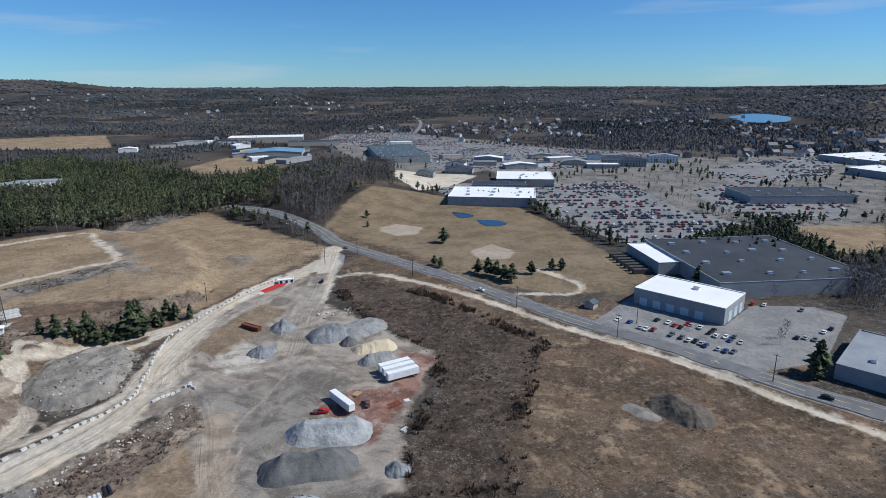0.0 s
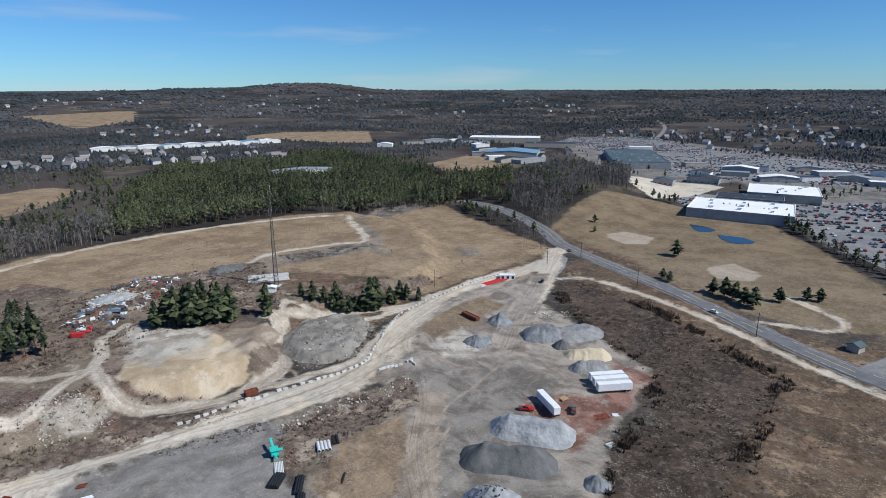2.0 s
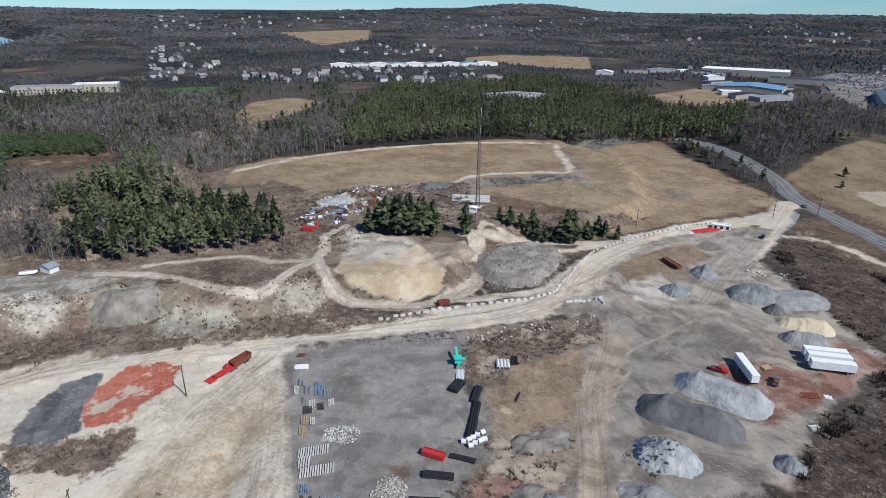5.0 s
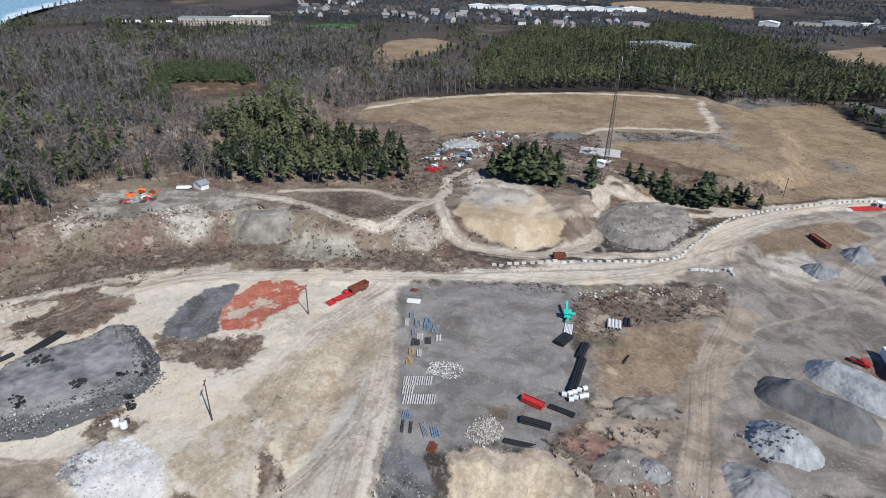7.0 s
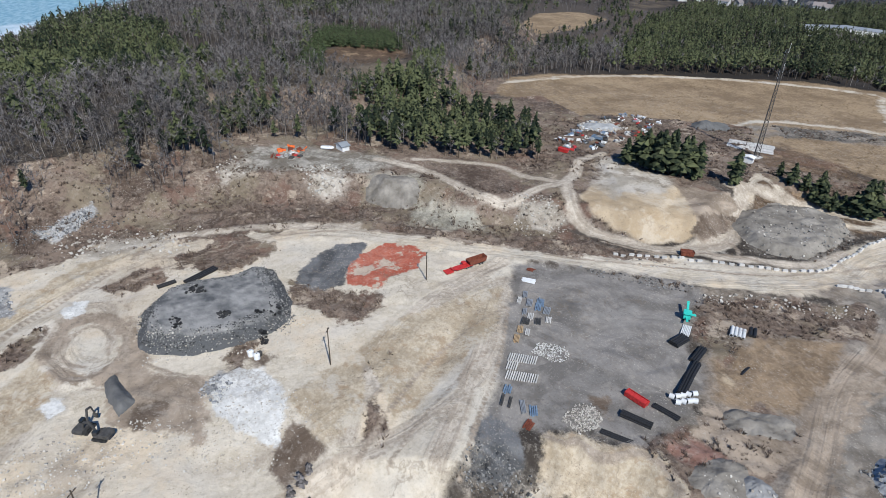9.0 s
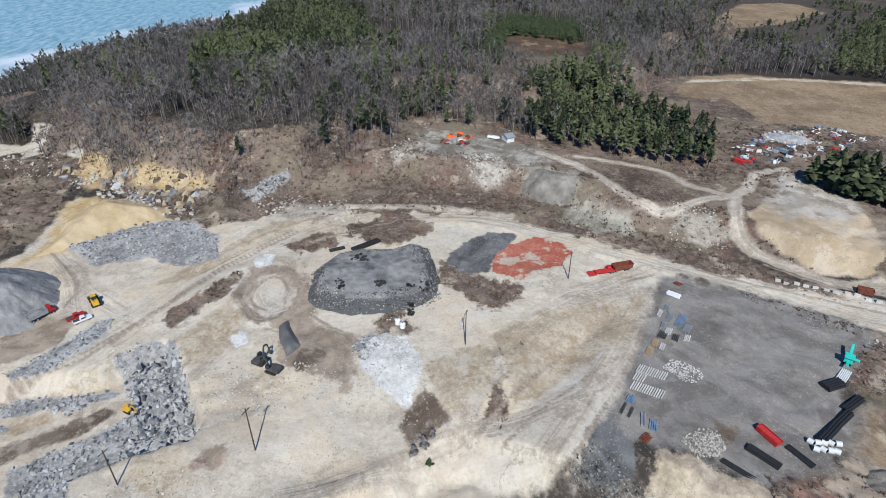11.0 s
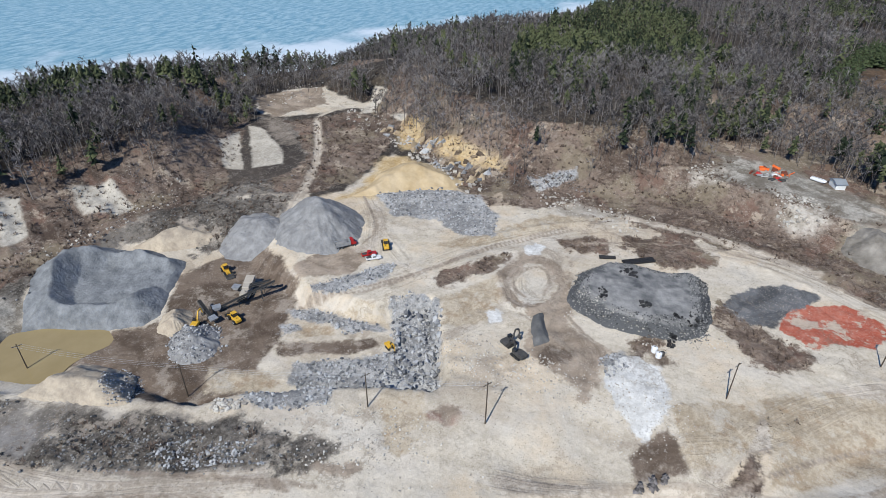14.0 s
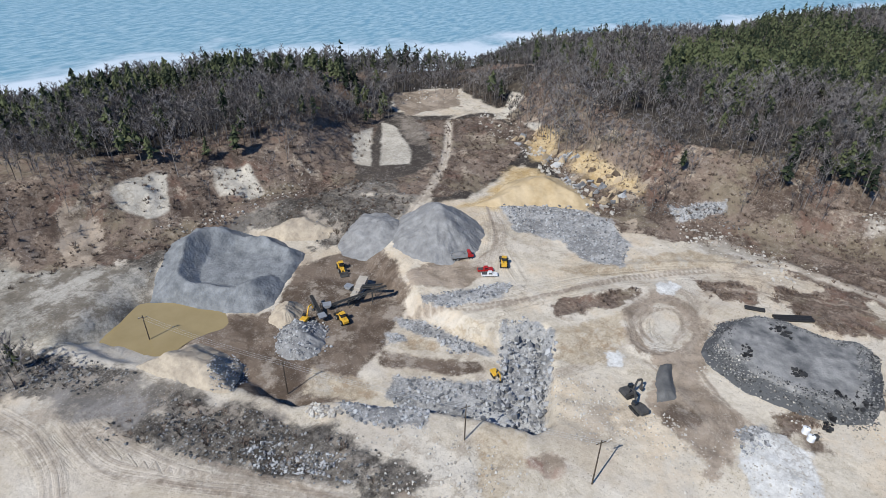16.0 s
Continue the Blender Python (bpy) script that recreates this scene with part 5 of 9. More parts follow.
def pine(seed, boughs=30, facets=5, young=False, broad=0.0, low=0.0):
    """Trunk and crown of a pine one metre high, as vertex and triangle arrays."""
    rng = np.random.RandomState(seed)
    V, T, W, U = [], [], [], []
    lean = (rng.rand(2) - 0.5) * 0.05
    limb((0, 0, -0.03), (lean[0], lean[1], 0.96), 0.016, 0.003, 4, V, T)
    low = low or (0.10 if young else 0.26 + 0.18 * rng.rand())
    wide = broad or (0.27 if young else 0.17) + 0.06 * rng.rand()
    for k in range(boughs):
        f = (k + 0.7 * rng.rand()) / boughs
        z = low + (0.98 - low) * f
        a = k * 2.4 + rng.rand() * 1.2
        reach = wide * min(1.0, 1.15 * (1.06 - f) ** 0.75) * (0.30 + 0.95 * rng.rand()) * (1.0 if f > 0.3 else 0.55 + 1.5 * f)
        d = (math.cos(a), math.sin(a), 0.15 - 0.35 * (1 - f))
        bough((lean[0] * z + d[0] * reach * 0.42, lean[1] * z + d[1] * reach * 0.42, z), d, reach * 0.62 + 0.02, reach * 0.42 + 0.02, 0.042 + 0.025 * rng.rand(), rng, W, U, facets)
    bough((lean[0], lean[1], 0.97), (0.2, 0.1, 1), 0.05, 0.03, 0.02, rng, W, U, facets)
    return [(np.array(V), np.array(T)), (np.array(W), np.array(U))]


def bare(seed, limbs=11, twigs=34, broad=0.0105):
    """Trunk with limbs, and twigs, of a leafless tree one metre high."""
    rng = np.random.RandomState(seed)
    V, T, W, U = [], [], [], []
    tops = []
    bend = (rng.rand(2) - 0.5) * 0.12
    limb((0, 0, -0.02), (bend[0] * 0.5, bend[1] * 0.5, 0.5), 0.011, 0.008, 3, V, T)
    limb((bend[0] * 0.5, bend[1] * 0.5, 0.5), (bend[0], bend[1], 0.97), 0.008, 0.002, 3, V, T)
    for k in range(limbs):
        f = 0.30 + 0.6 * (k + rng.rand()) / limbs
        a = k * 2.4 + rng.rand()
        ln = (0.26 - 0.17 * f) * (0.7 + 0.6 * rng.rand()) + 0.04
        p = np.array((bend[0] * f, bend[1] * f, f))
        q = p + np.array((math.cos(a) * ln, math.sin(a) * ln, ln * (0.9 + 0.6 * rng.rand())))
        limb(p, q, 0.0045, 0.0012, 3, V, T)
        tops.append((p, q))
    for k in range(twigs):
        p, q = tops[rng.randint(len(tops))]
        c = p + (q - p) * (0.35 + 0.65 * rng.rand())
        d = (rng.rand(3) - 0.5) * np.array((1.0, 1.0, 0.5)) + np.array((0, 0, 0.35))
        d = d / np.linalg.norm(d) * (0.08 + 0.09 * rng.rand())
        s = np.cross(d, rng.rand(3) - 0.5)
        s = s / (np.linalg.norm(s) + 1e-9) * broad
        b = len(W)
        W += [c - s, c + s, c + d]
        U.append((b, b + 1, b + 2))
    return [(np.array(V), np.array(T)), (np.array(W), np.array(U))]


def shrub(seed, n=14):
    """A knee- to head-high tangle of stems one metre high."""
    rng = np.random.RandomState(seed)
    W, U = [], []
    for k in range(n):
        a = rng.rand() * 6.28
        r = 0.35 * rng.rand() ** 0.5
        p = np.array((math.cos(a) * r, math.sin(a) * r, -0.1))
        d = np.array((math.cos(a) * 0.5 * rng.rand(), math.sin(a) * 0.5 * rng.rand(), 0.6 + 0.5 * rng.rand()))
        s = np.array((-math.sin(a + 2 * rng.rand()), math.cos(a), 0.2)) * (0.05 + 0.05 * rng.rand())
        b = len(W)
        W += [p - s, p + s, p + d]
        U.append((b, b + 1, b + 2))
    return [(np.array(W), np.array(U))]


def strewn(templates, piece, X, Y, Z, S, seed, fat=None, wide=None):
    """One mesh's arrays: the templates set at X, Y, Z with height S, turned at random."""
    rng = np.random.RandomState(seed)
    VV, TT, base = [], [], 0
    global TINT
    TINT = []
    own = np.clip(0.10 * rng.randn(len(X)) + 2.2 * fbm(X * 0.55, Y, wide, 4, 61.0), -0.6, 0.6) if wide else np.clip(0.5 * rng.randn(len(X)) * 0.6 + 1.4 * fbm(X, Y, 35, 3, 61.0), -0.5, 0.5)
    kind = rng.randint(len(templates), size=len(X))
    turn = rng.rand(len(X)) * 2 * math.pi
    fat = np.ones(len(X)) if fat is None else fat
    for k, tmpl in enumerate(templates):
        m = np.where(kind == k)[0]
        if not len(m):
            continue
        v, t = tmpl[piece]
        c, s = np.cos(turn[m])[:, None], np.sin(turn[m])[:, None]
        sc, ft = S[m][:, None], fat[m][:, None]
        x = (v[None, :, 0] * c - v[None, :, 1] * s) * sc * ft + X[m][:, None]
        y = (v[None, :, 0] * s + v[None, :, 1] * c) * sc * ft + Y[m][:, None]
        z = v[None, :, 2] * sc + Z[m][:, None]
        VV.append(np.stack([x, y, z], -1).reshape(-1, 3))
        TT.append((t[None] + (np.arange(len(m)) * len(v))[:, None, None]).reshape(-1, 3) + base)
        base += len(m) * len(v)
        TINT.append(np.repeat(own[m], len(v)))
    TINT = np.concatenate(TINT)
    return np.concatenate(VV), np.concatenate(TT)


def points_in(pts, spacing, seed):
    rng = np.random.RandomState(seed)
    p = np.array(pts, float)
    (x0, y0), (x1, y1) = p.min(0), p.max(0)
    gx_, gy_ = np.meshgrid(np.arange(x0, x1, spacing), np.arange(y0, y1, spacing))
    X = gx_.ravel() + (rng.rand(gx_.size) - 0.5) * spacing * 0.95
    Y = gy_.ravel() + (rng.rand(gx_.size) - 0.5) * spacing * 0.95
    d = inside(pts, X, Y) + 8 * fbm(X, Y, 20, 3, 3.3)
    k = d > 0
    return X[k], Y[k]


PINES = [pine(k, 30, 4) for k in range(7)]
PINES_FAR = [pine(k, 12, 3) for k in range(5)]
YOUNG = [pine(20 + k, 14, 4, True) for k in range(4)]
BARES = [bare(40 + k, 4, 54) for k in range(9)]
BARES_FAR = [bare(50 + k, 1, 22, 0.016) for k in range(5)]
SHRUBS = [shrub(60 + k) for k in range(5)]
rw = np.random.RandomState(11)
CLEARING = [(-458, 84), (-455, 99), (-433, 125), (-397, 133), (-361, 125), (-348, 101), (-370, 68)]
for kind, pts in (("pine", [(-407, -137), (-468, -127), (-560, -110), (-600, -60), (-518, -25), (-450, -12), (-391, -7), (-370, -60), (-375, -121)]), ("young", [(-476, 79), (-472, 126), (-458, 124), (-458, 84)]), ("young", [(-348, 71), (-345, 91), (-323, 122), (-318, 116), (-333, 79)])):
    WOODS.append((kind, pts))
stand = {"pine": [], "bare": [], "young": []}
for i, (kind, pts) in enumerate(WOODS):
    sp = {"pine": 5.4, "bare": 3.9, "mixed": 4.3, "young": 3.6}[kind]
    X, Y = points_in(pts, sp, 100 + i)
    keep = (within(X, Y, "asph") < -2) & (within(X, Y, "chute") < -3) & ((within(X, Y, "dirt") < 0) | (np.hypot(X + 26, Y + 178) < 30)) & (inside(LAKE, X, Y) < -2)
    X, Y = X[keep], Y[keep]
    if kind == "mixed":
        g = fbm(X, Y, 45, 3, 21.0) + 0.12 * rw.randn(len(X)) > 0.21
        stand["pine"].append((X[g], Y[g]))
        stand["bare"].append((X[~g], Y[~g]))
    elif kind == "bare":
        g = rw.rand(len(X)) < 0.05
        stand["pine"].append((X[g], Y[g]))
        stand["bare"].append((X[~g], Y[~g]))
    else:
        stand[kind].append((X, Y))
        if kind == "pine":
            g = rw.rand(len(X)) < 0.12
            stand["bare"].append((X[g] + 2.3, Y[g] + 1.9))
# the rest of the ridge is bare wood, thinning towards the quarry rim
X, Y = points_in(RIDGE, 4.4, 88)
rim = inside(RIDGE, X, Y)
keep = (rim > 20 + 9 * rw.randn(len(X))) & (within(X, Y, "chute") < -3) & (inside(LAKE, X, Y) < -3) & (within(X, Y, "dirt") < -2) & (within(X, Y, "grass") < -2) & (within(X, Y, "pasture") < -2) & (np.hypot(X, Y) < 700)
keep &= inside([(-413, 73), (-496, 104), (-492, 133), (-410, 140), (-395, 104)], X, Y) < 0
for kind, pts in WOODS:
    keep &= inside(pts, X, Y) < 1
g = fbm(X, Y, 60, 3, 27.0) + 0.1 * rw.randn(len(X)) > 0.22
stand["pine"].append((X[keep & g], Y[keep & g]))
stand["bare"].append((X[keep & ~g], Y[keep & ~g]))
shore_pts = np.array(round_line(LAKE[1:13], 22))
sx = np.concatenate([shore_pts[:, 0] * f + rw.randn(len(shore_pts)) * 5 for f in (0.90, 0.93, 0.955, 0.975)])
sy = np.concatenate([shore_pts[:, 1] * f + rw.randn(len(shore_pts)) * 5 for f in (0.90, 0.93, 0.955, 0.975)])
stand["pine"].append((sx, sy))
for f in (0.83, 0.86, 0.89, 0.915, 0.94, 0.96):
    bx, by = shore_pts[:, 0] * f + rw.randn(len(shore_pts)) * 7, shore_pts[:, 1] * f + rw.randn(len(shore_pts)) * 7
    dry = (inside(LAKE, bx, by) < -3) & (np.hypot(bx, by) < 640)
    stand["bare"].append((bx[dry], by[dry]))
for kind, temps, lo, hi, wood, leaf, leafname in (("pine", PINES, 10, 17, "trunk_pine", "needles", "pine_crowns"), ("young", YOUNG, 5, 9, "trunk_pine", "needles_young", "young_pine_crowns"), ("bare", BARES, 9, 16, "trunk_bare", "twigs", "bare_twigs")):
    X = np.concatenate([p[0] for p in stand[kind]])
    Y = np.concatenate([p[1] for p in stand[kind]])
    gap = (inside(CLEARING, X, Y) < 0) & (fbm(X, Y, 28, 3, 71.0) > -0.15) & (np.hypot(X + 469, Y - 655) > 42)
    X, Y = X[gap], Y[gap]
    S = (lo + (hi - lo) * np.clip(0.5 + 0.3 * rw.randn(len(X)), 0, 1.1)) * (1 + 0.9 * fbm(X, Y, 40, 3, 73.0))
    Z = height(X, Y)
    for j, (nm, mt) in enumerate(((kind + "_trunks", wood), (leafname, leaf))):
        far_off = np.hypot(X, Y) > 420
        simple = {"pine": PINES_FAR, "bare": BARES_FAR, "young": YOUNG}[kind]
        v, t = strewn(temps, j, X[~far_off], Y[~far_off], Z[~far_off], S[~far_off], 5)
        TINT1 = TINT
        if far_off.any():
            v2, t2 = strewn(simple, j, X[far_off], Y[far_off], Z[far_off], S[far_off], 6, np.full(far_off.sum(), 1.15))
            v, t = np.concatenate([v, v2]), np.concatenate([t, t2 + len(v)])
            TINT = np.concatenate([TINT1, TINT])
        lab = {"pine": "dense dark green pine wood", "young": "young bright green pine thicket", "bare": "leafless grey-brown winter wood"}[kind]
        tagged(new(nm, big_mesh(nm, v, t, M[mt], tint=TINT)), lab + (", trunks" if j == 0 else ", crowns"), "woodland", kind="stuff")

# far country: woods as low clumps, thinning into fields
rf = np.random.RandomState(23)
FAR = 105000
ang = radians(55) + rf.rand(FAR) * radians(160)
ang = np.where(rf.rand(FAR) < 0.25, radians(20) + rf.rand(FAR) * radians(60), ang)
rad = 430 * (4850 / 430) ** (rf.rand(FAR) ** 0.85)
X, Y = rad * np.cos(ang), rad * np.sin(ang)
ok = (inside(LAKE, X, Y) < -15) & (np.hypot(X - 975, (Y - 1860) * 0.6) > 130) & (fbm(X, Y, 320, 4, 31.0) < 0.14)
for kd in ("asph", "grass", "pasture", "dirt", "green", "scrub", "swamp", "infield"):
    ok &= within(X, Y, kd) < -4
town = inside([(-420, 900), (-150, 760), (120, 600), (330, 480), (620, 560), (700, 900), (420, 1050), (0, 1150), (-350, 1350)], X, Y)
ok &= (town < 0) | (rf.rand(FAR) < 0.10)
for kd, pts in WOODS:
    ok &= inside(pts, X, Y) < 0
X, Y, rad = X[ok], Y[ok], rad[ok]
near_far = rad < 1000
nX, nY = X[near_far], Y[near_far]
nS = 5 + 6 * rf.rand(len(nX))
pick = fbm(nX, nY, 90, 3, 51.0) + 0.08 * rf.randn(len(nX)) > 0.06
for nm, temps, sel, mats in (("outlying_pines", PINES, pick, ("trunk_pine", "needles")), ("outlying_bare_trees", BARES_FAR, ~pick, ("trunk_bare", "twigs"))):
    for j, mt in enumerate(mats):
        v, t = strewn(temps, j, nX[sel], nY[sel], height(nX[sel], nY[sel]), nS[sel], 15, np.full(int(sel.sum()), 1.3))
        nm2 = nm + ("_trunks" if j == 0 else "_crowns")
        tagged(new(nm2, big_mesh(nm2, v, t, M[mt], tint=TINT)), "scattered trees between fields and car parks", "woodland", kind="stuff")
X, Y, rad = X[~near_far], Y[~near_far], rad[~near_far]
CLUMP = []
for k in range(8):
    rng = np.random.RandomState(300 + k)
    W, U = [np.array((0.25 * rng.randn(), 0.25 * rng.randn(), 1.0))], []
    for q in range(5):
        a = 2 * math.pi * (q + 0.6 * rng.rand()) / 5
        rr = 0.55 + 0.5 * rng.rand()
        W.append(np.array((rr * math.cos(a), rr * math.sin(a), 0.55 * rng.rand() - 0.15)))
    for q in range(5):
        U.append((0, 1 + q, 1 + (q + 1) % 5))
    CLUMP.append([(np.array(W), np.array(U))])
S = (4.5 + 3.5 * rf.rand(len(X)) ** 2 + 5 * np.clip(fbm(X, Y, 200, 3, 91.0) * 3, 0, 1)) * (0.8 + 0.3 * smooth(1500, 4000, rad))
fat = (0.55 + 1.3 * smooth(1000, 3800, rad)) * (0.5 + 0.9 * rf.rand(len(X)))
v, t = strewn(CLUMP, 0, X, Y, height(X, Y), S, 8, fat, wide=420)
tagged(new("far_woods", big_mesh("far_woods", v, t, M["far_wood_haze"], tint=TINT)), "distant mixed winter woods, haze painted in as blue-grey", "woodland", kind="stuff")

# scrub on the rough ground
rs = np.random.RandomState(31)
for nm, kinds, mt, count, lo, hi, lab in (("reeds", ("swamp", "swamp"), "reeds", 12000, 0.3, 1.0, "flattened brown reeds of a winter swamp"), ("scrub_bushes", ("debris", "brush"), "brush", 19000, 0.3, 1.4, "leafless reddish-brown scrub and brambles"), ("dry_weeds", ("scrub", "grass"), "straw", 6000, 0.25, 0.7, "tufts of dry straw-coloured weeds")):
    X = -330 + 480 * rs.rand(count * 6)
    Y = -260 + 700 * rs.rand(count * 6)
    d = np.maximum(within(X, Y, kinds[0]), within(X, Y, kinds[1]))
    bad = np.maximum(np.maximum(within(X, Y, "dirt"), within(X, Y, "asph")), within(X, Y, "sand"))
    for k, w, pts in WAYS:
        bad = np.maximum(bad, w / 2 - line_of(pts, X, Y)[0])
    if nm == "scrub_bushes":
        rim, top = inside(RIDGE, X, Y), inside(BENCH, X, Y)
        d = np.maximum(d, np.maximum(np.minimum(rim + 2, 45 - rim), np.minimum(top + 11, 8 - top) - np.where((Y > 195) | (X > -150), 40, 0)))
        bad = np.where((within(X, Y, "brush") > 0) | (within(X, Y, "debris") > 2), -5, bad)
    k = (d > 0) & (bad < 0.5) & (fbm(X, Y, 9, 3, 14.0) > -0.05 + 0.1 * rs.randn(len(X)))
    X, Y = X[k][:count], Y[k][:count]
    S = lo + (hi - lo) * rs.rand(len(X)) ** 2
    v, t = strewn(SHRUBS, 0, X, Y, height(X, Y), S, 9, 1.0 + rs.rand(len(X)))
    tagged(new(nm, big_mesh(nm, v, t, M[mt])), lab, "scrub", kind="stuff")


# taller bushes along the swamp's margin
X, Y = -70 + 260 * rs.rand(60000), 60 + 260 * rs.rand(60000)
d = within(X, Y, "swamp") + 5 * fbm(X, Y, 14, 3, 44.0)
edge_of = np.abs(d) < 3.5
X, Y, d = X[edge_of], Y[edge_of], d[edge_of]
way_off = np.full(X.shape, 99.0)
for k, w, pts in WAYS:
    way_off = np.minimum(way_off, line_of(pts, X, Y)[0] - w / 2)
k = (np.abs(d) < 3.5) & (way_off > 2) & (within(X, Y, "yard") < -1) & (within(X, Y, "ygrey") < -1) & (fbm(X, Y, 12, 3, 47.0) > 0.0 + 0.12 * rs.randn(len(X)))
X, Y = X[k][:2600], Y[k][:2600]
v, t = strewn(SHRUBS, 0, X, Y, height(X, Y), 0.8 + 1.9 * rs.rand(len(X)) ** 2, 10, 0.8 + 0.6 * rs.rand(len(X)))
tagged(new("swamp_bushes", big_mesh("swamp_bushes", v, t, M["reeds"])), "dark leafless bushes along the swamp margin", "scrub", kind="stuff")


def tree_thing(name, temps, k, x, y, h, wood, leaf, label, group):
    """A tree of its own: trunk with limbs, and crown."""
    root = thing(name, pose(x, y, ground_z(x, y) - 0.05, 0, 0, (k * 77) % 360), label, "tree", group)
    for nm, j, mt in (("trunk", 0, wood), ("crown", 1, leaf)):
        v, t = temps[k % len(temps)][j]
        ob = new(nm, big_mesh(nm, v * h, t, M[mt]))
        ob.parent = root
    return root


FIELD_PINES = [pine(70 + k, 60, 5, broad=0.38, low=0.2) for k in range(4)]
PINES_NEAR = [pine(80 + k, 90, 5, low=0.12, broad=0.27) for k in range(5)]
BARES_NEAR = [bare(90 + k, 18, 90) for k in range(3)]
n = 0
for x, y, h in ((-210, 178, 13), (-208, 182, 16), (-203, 183, 19), (-201, 187, 18), (-196, 186, 20), (-194, 190, 21), (-190, 193, 19), (-196, 202, 17), (-187, 199, 18), (-199, 194, 17)):
    tree_thing("pine_tree", PINES_NEAR, n, x, y, h, "trunk_pine", "needles", "tall dark green pine beside the sand bank", "pines above the sand bank")
    n += 1
tree_thing("pine_tree", PINES_NEAR, 3, -176, 211, 16, "trunk_pine", "needles", "lone dark green pine by the track", "pines above the sand bank")
for i, (x, y) in enumerate([(-175, 237), (-168, 237), (-164, 241), (-159, 241), (-155, 243), (-152, 245), (-150, 249), (-147, 251), (-144, 253), (-142, 256), (-137, 266), (-138, 275), (-134, 275), (-127, 276), (-160, 246), (-147, 258), (-141, 269)]):
    tree_thing("pine_tree", PINES_NEAR, n, x, y, 18 if i in (8, 9) else 7.5 + (i * 37 % 10) * 0.45, "trunk_pine", "needles", "bushy dark green pine in a clump along the haul road", "pine clump along the road")
    n += 1
for i, (x, y) in enumerate([(0, 423), (21, 348), (27, 344), (32, 340), (36, 335), (40, 331), (54, 347), (68, 355), (74, 355), (-6, 366), (-2, 361), (-66, 496), (-62, 470)]):
    tree_thing("pine_tree", FIELD_PINES, n, x, y, (12, 10, 12, 11, 10, 12, 9, 8, 8, 7, 7, 7, 5)[i], "trunk_pine", "needles", "round-topped green pine on the playing field", "pines on the playing field")
    n += 1
for i, (x, y) in enumerate([(260, 439), (260, 432), (261, 426), (261, 416), (252, 337), (251, 331), (149, 214), (146, 211), (147, 325), (150, 322)]):
    tree_thing("pine_tree", PINES_NEAR, n, x, y, (9, 8, 9, 7, 11, 9, 15, 10, 12, 9)[i], "trunk_pine", "needles", "dark evergreen beside a commercial building", "evergreens by the buildings")
    n += 1
for i in range(22):
    f = i / 21
    x, y = -146 + 60 * f + rs.randn() * 3, 470 - 62 * f + rs.randn() * 4
    tree_thing("bare_tree", BARES_NEAR, i, x, y, 7 + 3 * rs.rand(), "trunk_bare", "twigs", "leafless roadside tree with fine grey twigs", "bare trees along the road")
for x, y, h in ((156, 250, 9), (150, 243, 8), (205, 285, 11), (212, 292, 11), (222, 300, 12), (208, 300, 10), (226, 290, 11), (232, 308, 10), (196, 312, 9), (186, 316, 9), (216, 312, 9), (178, 300, 8)):
    tree_thing("bare_tree", BARES_NEAR, n, x, y, h, "trunk_bare", "twigs", "leafless tree at the edge of the car park", "bare trees by the car park")
    n += 1


# ---- stockpiles and broken rock ----
HEAPS = []


